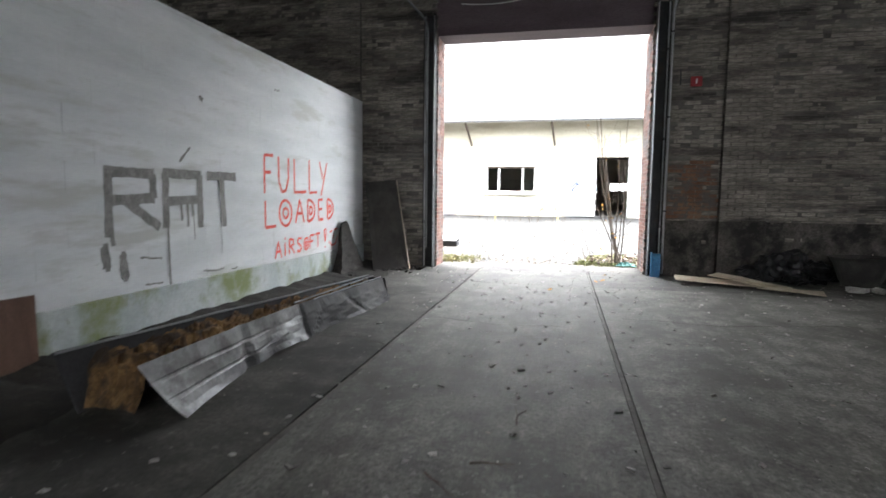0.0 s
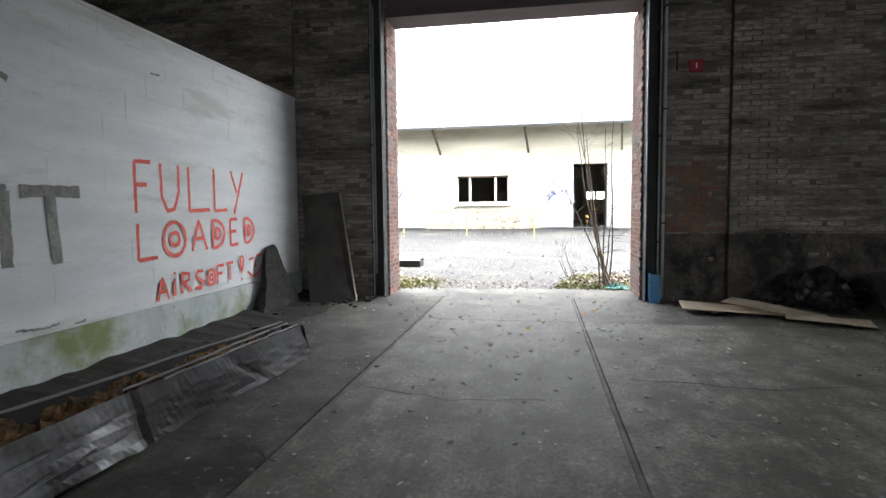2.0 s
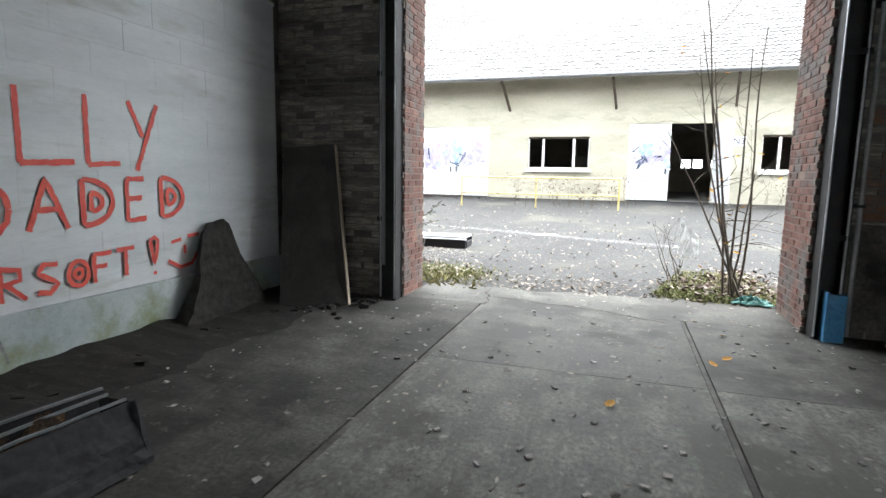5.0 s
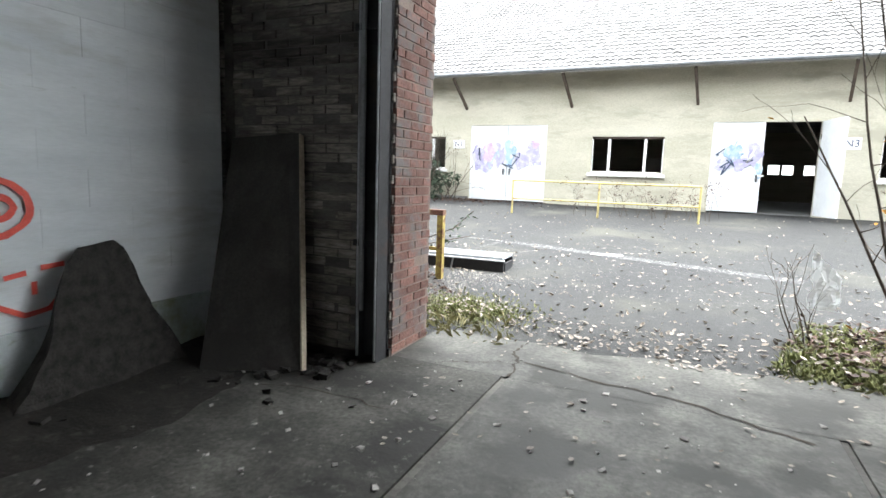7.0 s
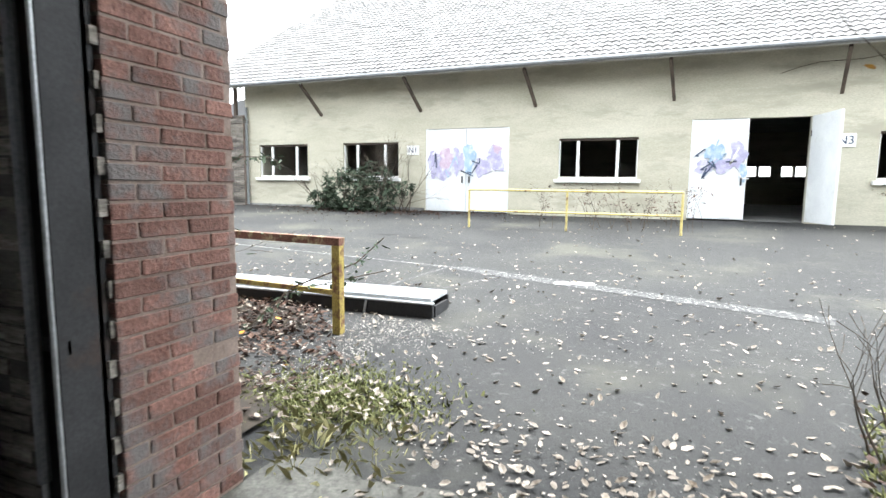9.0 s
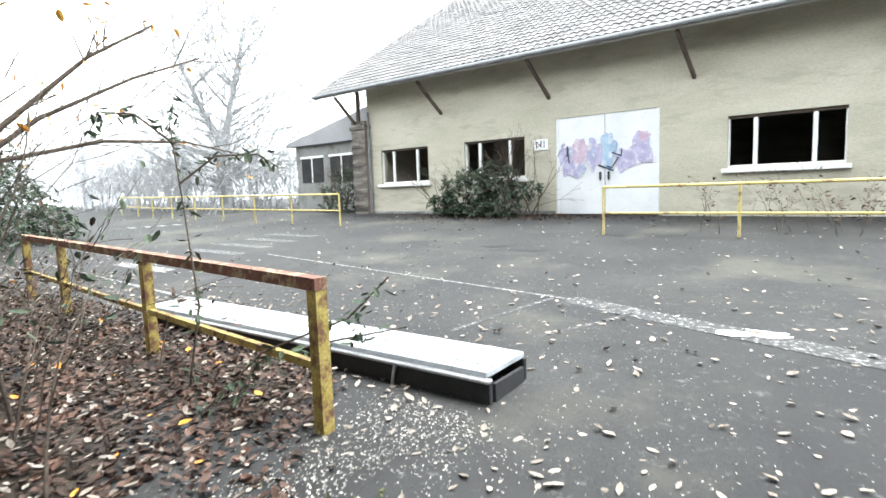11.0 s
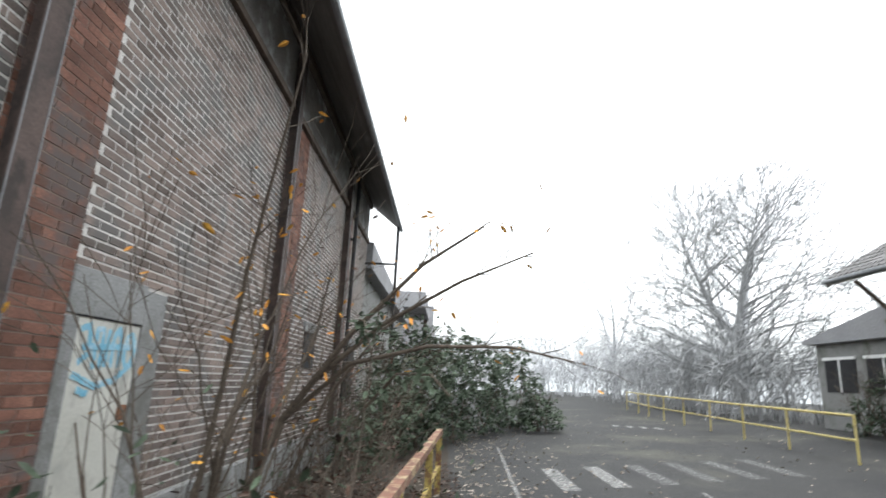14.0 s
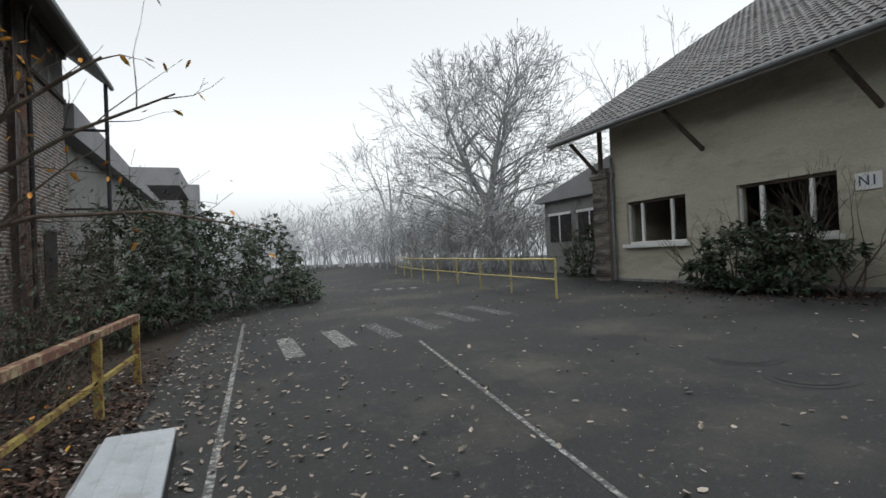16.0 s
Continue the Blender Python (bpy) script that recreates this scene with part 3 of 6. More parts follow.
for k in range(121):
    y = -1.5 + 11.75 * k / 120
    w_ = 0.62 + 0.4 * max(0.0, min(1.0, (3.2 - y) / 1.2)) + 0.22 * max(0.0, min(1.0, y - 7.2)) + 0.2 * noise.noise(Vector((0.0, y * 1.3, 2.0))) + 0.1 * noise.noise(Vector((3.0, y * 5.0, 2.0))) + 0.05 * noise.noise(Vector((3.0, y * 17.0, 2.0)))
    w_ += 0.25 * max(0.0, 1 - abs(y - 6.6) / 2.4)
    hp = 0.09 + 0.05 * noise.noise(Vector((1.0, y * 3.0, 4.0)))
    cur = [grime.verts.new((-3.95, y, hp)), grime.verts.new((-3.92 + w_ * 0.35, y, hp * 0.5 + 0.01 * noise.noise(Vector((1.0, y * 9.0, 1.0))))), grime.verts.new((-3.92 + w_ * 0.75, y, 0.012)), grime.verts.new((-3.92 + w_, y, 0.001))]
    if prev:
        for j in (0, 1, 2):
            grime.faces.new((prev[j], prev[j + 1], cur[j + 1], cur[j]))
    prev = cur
part("dirt_layer", grime, M_GRIME_SHADE, hall_floor, "black crumbled dirt along the wall, widened as painted shade")

# end wall of the hall: a thick core with brick faces inside and out
end_wall = thing("wall_north", "sooty brick end wall of the hall around a tall doorway", "wall", "", "structure")
for a, b, c, d, y1 in ((-18, -3.3, 0, 7.2, YO - 0.051), (DR + 0.06, 13.5, 0, 7.2, YO - 0.03), (DL - 0.06, DR + 0.06, 6.75, 7.2, YO - 0.03), (-3.3, DL - 0.06, 0, 7.2, 10.95), (-18, 13.5, 7.2, 7.8, YI + 0.2)):
    part("wall_core", boxed(a, YI + 0.012, c - 0.3 if c == 0 else c, b, y1, d), M_DARKMORTAR, end_wall)
inside = lambda u, d, z: (u, YI + 0.03 - d, z)
holes = [(DL, DR, -1, 6.75)]
part("brickwork", brick_mesh("brickwork", courses(-10, 13, 0, 7.8, 0.24, 0.065, 0.012, holes), inside, 0.026, rng, M_DARKBRICK, 0.012, 0.012), M_DARKBRICK, end_wall)["kind"] = "stuff"
for a, b in ((2.85, 3.62), (-4.75, -4.05), (8.4, 9.2)):
    part("pilaster", brick_mesh("pilaster", courses(a, b, 0, 7.8, 0.24, 0.065, 0.012), lambda u, d, z: (u, YI - 0.1 - d, z), 0.026, rng, M_DARKBRICK, 0.008), M_DARKBRICK, end_wall)
    part("pilaster_core", boxed(a + 0.005, YI - 0.1, 0, b - 0.005, YI + 0.03, 7.8), M_DARKMORTAR, end_wall)
part("dado", boxed(1.9, YI - 0.012, 0.0, 13.0, YI + 0.02, 1.04), M_DADO, end_wall, "black tarred dado")
part("dado", boxed(2.845, YI - 0.142, 0.0, 3.625, YI - 0.012, 1.04), M_DADO, end_wall)

# beam and barred transom light over the doorway
part("beam", boxed(DL - 0.06, YI + 0.12, DTOP, DR + 0.06, YI + 0.5, 5.45, 0.015), M_BEAM, end_wall, "brown painted steel lintel beam")
part("beam_flange", boxed(DL - 0.06, YI + 0.02, DTOP - 0.02, DR + 0.06, YI + 0.62, DTOP + 0.03), M_BEAM, end_wall)
part("beam_flange", boxed(DL - 0.06, YI + 0.02, 5.44, DR + 0.06, YI + 0.62, 5.49), M_BEAM, end_wall)
transom = thing("window_1", "barred transom window above the hall doorway", "window", "", "structure")
for i in range(7):
    x = DL + 0.06 + (DR - DL - 0.12) * i / 6
    part("glazing_bar", boxed(x - (0.03 if i in (0, 3, 6) else 0.012), YI + 0.3, 5.49, x + (0.03 if i in (0, 3, 6) else 0.012), YI + 0.36, 6.75), M_STEEL, transom)
part("window_frame", boxed(DL, YI + 0.29, 6.1, DR, YI + 0.37, 6.13), M_STEEL, transom)

# hall shell; south and east openings are unseen, added to let in fill light
south = bmesh.new()
for a, b, c, d in ((-10.3, 2.0, -0.2, 9.2), (2.0, 9.4, -0.2, 3.6), (2.0, 9.4, 6.5, 9.2), (9.4, 13.3, -0.2, 9.2)):
    box(south, a, -14.3, c, b, -14, d)
structure("wall_south", south, M_DARKMORTAR, "dark brick rear wall of the hall with an unseen opening added for fill light")
structure("wall_west", boxed(-10.3, -14, -0.2, -10, YI, 9.2), M_DARKMORTAR, "dark brick side wall of the hall")
east = bmesh.new()
box(east, 13, -14, -0.2, 13.3, YI, 5.6)
box(east, 13, -14, 7.0, 13.3, YI, 9.2)
for a, b in ((-14, -3.2), (-0.2, YI)):
    box(east, 13, a, 5.6, 13.3, b, 7.0)
structure("wall_east", east, M_DARKMORTAR, "dark brick side wall with an unseen opening added for fill light")
roof = bmesh.new()
box(roof, -10.3, -14.3, 7.8, 13.3, YI + 0.03, 8.1)
for y in (-10, -5.75, -1.5, 2.75, 7.0):
    box(roof, -10, y - 0.12, 7.35, 13, y + 0.12, 7.8)
structure("ceiling", roof, M_TIMBER, "dark timber hall ceiling with beams", "ceiling")

# white partition wall
white_wall = thing("wall_partition", "white painted block partition wall with graffiti and damp stains", "wall", "", "structure")
XW = -3.95
part("wall_core", boxed(XW - 0.26, -4, -0.1, XW - 0.0035, 10.05, 3.29), M_WHITEWALL, white_wall)
brng = random.Random(8)
blocks = courses(-4, 10.05, 0.46, 3.3, 0.6, 0.238, 0.0015)
onwhite = lambda u, d, z: (XW - 0.012 + d, u, z)
part("blockwork", brick_mesh("blockwork", blocks, onwhite, 0.012, brng, M_WHITEWALL, 0.0011), M_WHITEWALL, white_wall)["kind"] = "stuff"
part("plinth", boxed(XW - 0.012, -4, -0.1, XW + 0.03, 10.05, 0.45, 0.006), M_PLINTH, white_wall, "pale damp plinth with green algae")
part("coping", boxed(XW - 0.28, -4, 3.29, XW + 0.008, 10.07, 3.33, 0.008), M_WHITEWALL, white_wall)

# ---- far shed across the yard ----
BY, BX0, BX1 = 25.95, -15.7, 12.0
GB = 0.6
shed = thing("storage_shed", "long cream rendered shed with a tiled roof and broken windows", "building")
OPEN = {  # left, right, bottom, top
    "window_a": (-15.08, -12.84, 1.75, 2.98), "window_b": (-11.32, -9.09, 1.75, 2.98), "door_a": (-8.06, -5.17, 0.66, 3.38),
    "window_c": (-3.6, -1.29, 1.75, 2.98), "door_b": (0.1, 2.98, 0.66, 3.42), "window_d": (4.45, 6.7, 1.75, 3.0), "window_e": (8.4, 10.6, 1.75, 3.0)}
xs = BX0
for a, b, c, d in sorted(OPEN.values()):
    part("wall", boxed(xs, BY, GB - 0.5, a, BY + 0.3, 5.7), M_BARN, shed)
    if c > 1:
        part("wall", boxed(a, BY, GB - 0.5, b, BY + 0.3, c), M_BARN, shed)
    part("wall", boxed(a, BY, d, b, BY + 0.3, 5.7), M_BARN, shed)
    xs = b
part("wall", boxed(xs, BY, GB - 0.5, BX1, BY + 0.3, 5.7), M_BARN, shed)
RIDGE_Y, RIDGE_Z, EAVE_Y, EAVE_Z = 34.9, 11.3, 24.75, 5.08
SLOPE = (RIDGE_Z - EAVE_Z) / (RIDGE_Y - EAVE_Y)
for xg in (BX0, BX1 - 0.3):
    g = bmesh.new()
    prof = [(BY + 0.3, GB - 0.5), (2 * RIDGE_Y - BY, GB - 0.5), (2 * RIDGE_Y - BY, 5.7), (RIDGE_Y, 11.1), (BY + 0.3, 5.9)]
    f0 = [g.verts.new((xg, y, z)) for y, z in prof]
    f1 = [g.verts.new((xg + 0.3, y, z)) for y, z in prof]
    g.faces.new(f0[::-1]); g.faces.new(f1)
    for k in range(5):
        g.faces.new((f0[k], f0[(k + 1) % 5], f1[(k + 1) % 5], f1[k]))
    part("gable_wall", g, M_BARN, shed)
rw = bmesh.new()
for a, b, c, d in ((BX0, 3.6, 0.1, 6.0), (3.6, 6.6, 0.1, 2.2), (3.6, 6.6, 2.75, 6.0), (6.6, BX1, 0.1, 6.0), (4.9, 5.4, 2.2, 2.75), (4.2, 4.32, 2.2, 2.75), (5.95, 6.07, 2.2, 2.75)):
    box(rw, a, 2 * RIDGE_Y - BY, c, b, 2 * RIDGE_Y - BY + 0.3, d)
part("rear_wall", rw, M_BARN, shed)
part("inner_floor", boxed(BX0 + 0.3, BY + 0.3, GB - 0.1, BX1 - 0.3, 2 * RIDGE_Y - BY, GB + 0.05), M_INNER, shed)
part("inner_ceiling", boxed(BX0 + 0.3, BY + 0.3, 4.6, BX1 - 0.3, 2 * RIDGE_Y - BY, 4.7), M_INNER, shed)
RX0, RX1 = -17.2, 13.5
deck = bmesh.new()
for s in (1, -1):
    ye = EAVE_Y if s > 0 else 2 * RIDGE_Y - EAVE_Y
    c = [(ye, EAVE_Z - 0.02), (RIDGE_Y, RIDGE_Z - 0.02), (RIDGE_Y, RIDGE_Z - 0.16), (ye, EAVE_Z - 0.16)]
    p0 = [deck.verts.new((RX0, y, z)) for y, z in c]
    p1 = [deck.verts.new((RX1, y, z)) for y, z in c]
    for k in range(4):
        deck.faces.new((p0[k], p0[(k + 1) % 4], p1[(k + 1) % 4], p1[k]))
    deck.faces.new(p0[::-1]); deck.faces.new(p1)
part("roof_deck", deck, M_SOFFIT, shed)
# shed: roof tiles, gutter, struts, windows and doors
TW, TS = 0.225, 0.34
slope_dir = Vector((0, RIDGE_Y - EAVE_Y, RIDGE_Z - EAVE_Z)).normalized()
slope_n = Vector((0, -slope_dir.z, slope_dir.y))
slope_len = math.hypot(RIDGE_Y - EAVE_Y, RIDGE_Z - EAVE_Z)
trng = random.Random(31)
TPROFILE = ((0.0, 0.0), (0.25, 0.03), (0.55, 0.042), (0.85, 0.012), (1.0, 0.0))


def tile_verts(o, w, s, lift):
    out = []
    for t, up in ((0.0, 0.042 + lift), (1.0, 0.012 + lift)):
        for fx, h in TPROFILE:
            out.append(o + Vector((fx * w, 0, 0)) + slope_dir * (t * s) + slope_n * (h + up))
    for fx, h in TPROFILE:
        out.append(o + Vector((fx * w, 0, 0)) + slope_n * (h + 0.02))
    return out


tv, tf, singles = [], [], []
cols, rows = int((RX1 - RX0) / TW), int(slope_len / TS) + 1
for r in range(rows):
    for c in range(cols):
        o = Vector((RX0 + c * TW, EAVE_Y, EAVE_Z)) + slope_dir * (r * TS - 0.05)
        o.x += trng.uniform(-0.006, 0.006)
        if r < 10 and c < 28:
            singles.append(o)
            continue
        k = len(tv)
        tv += [tuple(v) for v in tile_verts(o, TW * 0.985, TS + 0.04, trng.uniform(-0.004, 0.008))]
        for i in range(4):
            tf += [(k + i, k + i + 1, k + 6 + i, k + 5 + i), (k + 10 + i, k + 11 + i, k + i + 1, k + i)]
me = bpy.data.meshes.new("roof_tiles")
me.from_pydata(tv, [], tf)
me.materials.append(M_TILE)
me.update()
roof_part = part("roof", me, M_TILE, shed, "frosted brown interlocking roof tiles")
roof_part["kind"] = "stuff"
tb = bmesh.new()
vv = [tb.verts.new(v) for v in tile_verts(Vector((0, 0, 0)), TW * 0.985, TS + 0.04, 0.0)]
for i in range(4):
    tb.faces.new((vv[i], vv[i + 1], vv[6 + i], vv[5 + i]))
    tb.faces.new((vv[10 + i], vv[11 + i], vv[i + 1], vv[i]))
tile_me = mesh_from("roof_tile", tb, M_TILEP)
for o in singles:
    t_ob = part("roof_tile", tile_me, M_TILEP, shed)
    t_ob.location = o + slope_n * trng.uniform(-0.004, 0.008)
    t_ob.rotation_euler = (0, trng.uniform(-0.02, 0.02), 0)
for k in range(int((RX1 - RX0) / 0.4)):
    part("ridge_tile", tubed([(RX0 + k * 0.4, RIDGE_Y, RIDGE_Z), (RX0 + k * 0.4 + 0.39, RIDGE_Y, RIDGE_Z + 0.01)], [0.12, 0.13], 8), M_TILE, shed)
part("gutter", tubed([(RX0, EAVE_Y - 0.06, EAVE_Z - 0.06), (RX1, EAVE_Y - 0.06, EAVE_Z - 0.06)], 0.065, 10), M_PIPE, shed, "grey metal gutter")
part("verge_board", barred((RX0 + 0.02, EAVE_Y, EAVE_Z - 0.1), (RX0 + 0.02, RIDGE_Y, RIDGE_Z - 0.1), 0.05, 0.2), M_TIMBER, shed)
for x in (-16.2, -12.3, -8.35, -4.45, -0.5, 3.45, 7.4, 11.3):
    yw = BY if x > BX0 else BY - 0.2
    part("strut", barred((x + 0.1, yw, 3.98), (x - 0.05, EAVE_Y + 0.15, EAVE_Z - 0.16), 0.08, 0.09), M_TIMBER, shed, "dark timber eave strut")
    if x < BX0:
        part("wall_post", barred((x + 0.08, BY - 0.05, 3.8), (x + 0.08, BY - 0.05, 5.6), 0.12, 0.1), M_TIMBER, shed)
srng = random.Random(77)
for a, b, c, d in ((-16.32, -15.62, 0.4, 4.1),):
    part("corner_pier", boxed(a + 0.02, BY - 0.23, c, b - 0.02, BY + 0.5, d), M_BRICKMORTAR, shed)
    part("pier_bricks", brick_mesh("pier_bricks", courses(a, b, c, d, 0.24, 0.065, 0.012), lambda u, dd, z: (u, BY - 0.23 - dd, z), 0.025, srng, M_DARKBRICK), M_DARKBRICK, shed)
    part("pier_bricks", brick_mesh("pier_bricks", courses(BY - 0.23, BY + 0.5, c, d, 0.24, 0.065, 0.012), lambda u, dd, z: (a + 0.02 - dd, u, z), 0.025, srng, M_DARKBRICK), M_DARKBRICK, shed)
    part("pier_cap", boxed(a - 0.06, BY - 0.32, d - 0.3, b + 0.06, BY + 0.5, d - 0.16, 0.01), M_DARKBRICK, shed)
for nm, (a, b, c, d) in OPEN.items():
    if nm.startswith("window"):
        w = part("window", boxed(a - 0.02, BY + 0.08, c, b + 0.02, BY + 0.15, c + 0.07, 0.008), M_WHITE, shed, "white timber window with missing panes")
        part("window_frame", boxed(a, BY + 0.08, d - 0.07, b, BY + 0.15, d, 0.008), M_TIMBER, w)
        for f, ww in ((0.0, 0.04), (0.23, 0.09), (0.73, 0.09), (0.982, 0.04)):
            x = a + (b - a) * f
            part("mullion", boxed(x, BY + 0.075, c + 0.07, x + ww, BY + 0.15, d - 0.07, 0.006), M_WHITE, w)
        part("window_sill", boxed(a - 0.1, BY - 0.14, c - 0.11, b + 0.1, BY + 0.1, c - 0.002, 0.012), M_WHITE, w)
        part("pane", boxed(a + (b - a) * 0.77, BY + 0.11, c + 0.08, b - 0.07, BY + 0.116, c + 0.52), M_GLASS, w).visible_shadow = False
    else:
        m = (a + b) / 2
        leaves = [(a, m - 0.01)] + ([(m + 0.01, b)] if nm == "door_a" else [])
        for x0, x1 in leaves:
            dl = part("door", boxed(x0, BY + 0.03, c, x1, BY + 0.09, d, 0.006), M_DOORWHITE, shed, "white painted steel door leaf with spray paint")
            for xx in (x0, x1 - 0.07):
                part("door_frame", boxed(xx, BY + 0.012, c, xx + 0.07, BY + 0.035, d, 0.004), M_DOORWHITE, dl)
            part("door_handle", boxed((x1 - 0.14) if x0 == a else x0 + 0.08, BY - 0.03, 1.6, (x1 - 0.1) if x0 == a else x0 + 0.12, BY + 0.02, 1.82, 0.006), M_STEEL, dl)
        if nm == "door_b":
            lf = part("door", barred((b, BY - 0.02, (c + d) / 2), (3.3, 24.62, (c + d) / 2), 0.05, d - c), M_DOORWHITE, shed, "white door leaf standing open")
            part("hinge", boxed(b - 0.03, BY - 0.06, 2.9, b + 0.03, BY - 0.02, 3.05), M_STEEL, lf)
part("base_band", boxed(BX0, BY - 0.015, 0.2, -8.1, BY + 0.01, 0.75), M_GREYRENDER, shed)
part("downpipe", tubed([(BX0 + 0.12, BY - 0.1, 0.7), (BX0 + 0.12, BY - 0.1, 4.4)], 0.05, 8), M_PIPE, shed)


# spray paint on the doors and the number plates
def blob(bm, cx, cz, rx, rz, y, rng, n=26):
    ph = [rng.uniform(0, 6.28) for _ in range(4)]
    ring = []
    for i in range(n):
        t = 2 * math.pi * i / n
        k = 1 + 0.16 * math.sin(3 * t + ph[0]) + 0.12 * math.sin(5 * t + ph[1]) + 0.1 * math.sin(8 * t + ph[2])
        ring.append(bm.verts.new((cx + rx * k * math.cos(t), y, cz + rz * k * math.sin(t))))
    bm.faces.new(ring)


prng = random.Random(14)
for door_x, spec in ((-8.06, ((0.35, 2.25, 0.28, 0.42, M_VIOLET), (0.75, 2.4, 0.26, 0.36, M_PINK), (1.15, 2.3, 0.22, 0.42, M_VIOLET), (1.55, 2.4, 0.2, 0.5, M_BLUESPRAY),
                              (2.0, 2.1, 0.26, 0.28, M_VIOLET), (2.4, 2.35, 0.32, 0.42, M_VIOLET), (2.5, 2.7, 0.14, 0.14, M_PINK), (0.6, 1.9, 0.3, 0.18, M_VIOLET))),
                     (0.1, ((0.35, 2.1, 0.2, 0.2, M_VIOLET), (0.62, 2.45, 0.24, 0.3, M_BLUESPRAY), (0.8, 2.15, 0.28, 0.2, M_VIOLET), (1.2, 2.45, 0.2, 0.36, M_VIOLET), (1.35, 1.95, 0.1, 0.25, M_BLUESPRAY)))):
    art = thing("spray_mural", "violet, blue and pink spray painting on a white door", "graffiti")
    for k, (dx, z, rx, rz, mt) in enumerate(spec):
        b = bmesh.new()
        blob(b, door_x + dx, z, rx, rz, BY + 0.008 - 0.0015 * k, prng)
        part("paint_patch", b, mt, art)
    for k in range(9):
        b = bmesh.new()
        u = door_x + prng.uniform(0.2, 2.6 if door_x < 0 else 1.3)
        z = prng.uniform(1.9, 2.6)
        ribbon(b, [(u, z), (u + prng.uniform(-0.2, 0.2), z + prng.uniform(-0.3, 0.3)), (u + prng.uniform(-0.35, 0.35), z + prng.uniform(-0.3, 0.3))],
               0.04, lambda uu, dd, zz: (uu, BY + 0.008 - dd, zz), 0.016 + 0.001 * k, prng)
        part("paint_line", b, prng.choice((M_INK, M_WHITE, M_BLUESPRAY)), art)


def number_plate(text, x0, x1, z0, z1):
    p = thing("number_plate", "white enamel plate with dark building number", "sign")
    part("plate", boxed(x0, BY - 0.03, z0, x1, BY + 0.002, z1, 0.01), M_WHITE, p)
    cu = bpy.data.curves.new("lettering", "FONT")
    cu.body = text
    cu.size = (z1 - z0) * 0.85
    cu.align_x, cu.align_y = "CENTER", "CENTER"
    cu.extrude = 0.003
    tmp = bpy.data.objects.new("tmp", cu)
    scene.collection.objects.link(tmp)
    lm = bpy.data.meshes.new_from_object(tmp.evaluated_get(bpy.context.evaluated_depsgraph_get()))
    bpy.data.objects.remove(tmp)
    lm.materials.clear()
    lm.materials.append(M_INK)
    lo_ = part("lettering", lm, M_INK, p)
    lo_.matrix_basis = pose((x0 + x1) / 2, BY - 0.033, (z0 + z1) / 2, 90, 0, 0)


number_plate("N1", -8.76, -8.3, 2.53, 2.85)
number_plate("N3", 3.5, 3.95, 2.6, 2.95)

# ---- facade beside the doorway, seen from the yard ----
facade = thing("wall_facade", "tall weathered brick facade with pilasters along the yard", "wall", "", "structure")
FX0, FTOP = -18.2, 7.2
outside = lambda u, d, z: (u, YO - 0.03 + d, z)
REDS = [(-5.36, -4.5), (-10.75, -9.7), (-15.5, -14.6)]
COLUMNS = [-4.55, -9.55, -14.45]
frng = random.Random(12)
DOORHOLE = (-6.65, -5.4, -1, 2.45)
PLAIN = [(FX0, -15.51), (-14.59, -10.76), (-9.69, -5.37), (-4.49, -3.3)]
face = [q for a, b in PLAIN for q in courses(a, b, 0.66, 5.86, 0.232, 0.058, 0.02, [DOORHOLE])]
near = lambda q: -7.9 < q[0] and q[1] < -5.1 and 0.9 < q[2] < 2.75
part("facing", boxed(FX0, YO - 0.05, 0, -3.3, YO - 0.009, FTOP), M_MORTAR, facade)
brickwork = part("brickwork", brick_mesh("brickwork", [q for q in face if not near(q)], outside, 0.0255, frng, M_BRICK, 0.0022), M_BRICK, facade)
brickwork["kind"] = "stuff"
for a, b in REDS:
    red_face = courses(a, b, 0.66, 5.86, 0.238, 0.064, 0.012, [DOORHOLE])
    part("red_facing", boxed(a, YO - 0.012, 2.5 if b > -4 else 0.66, b, YO - 0.0065, 5.86), M_BRICKMORTAR, facade)
    part("red_brickwork", brick_mesh("red_brickwork", red_face, outside, 0.0285, frng, M_REDJOIN, 0.0025), M_REDJOIN, facade, "red brick strip")["kind"] = "stuff"
for x in COLUMNS:
    col = part("column_flange", boxed(x - 0.1, YO + 0.13, 0.02, x + 0.1, YO + 0.15, 6.9, 0.004), M_COLUMN, facade, "brown painted steel column")
    part("column_web", boxed(x - 0.012, YO - 0.005, 0.02, x + 0.012, YO + 0.13, 6.9), M_COLUMN, facade)
    for sx in (-0.098, 0.088):
        part("flange_edge", boxed(x + sx, YO + 0.151, 0.04, x + sx + 0.01, YO + 0.154, 6.88), M_PIPE, facade, "pale worn flange edge")
    part("column_foot", boxed(x - 0.2, YO - 0.02, -0.05, x + 0.2, YO + 0.2, 0.5, 0.02), M_GREYRENDER, facade)
for x0, x1 in ((FX0, -6.7), (-5.36, -3.3)):
    part("plinth", boxed(x0, YO - 0.03, -0.05, x1, YO + 0.05, 0.65, 0.012), M_GREYRENDER, facade, "grey rendered plinth")
part("frieze", boxed(FX0, YO - 0.03, 5.98, -3.3, YO + 0.004, 7.0), M_FRIEZE, facade, "peeling grey plaster frieze")
for z0, z1, o in ((5.87, 5.98, 0.07), (7.0, 7.14, 0.1)):
    part("timber_band", boxed(FX0, YO - 0.03, z0, -3.3, YO + o, z1, 0.006), M_TIMBER, facade)
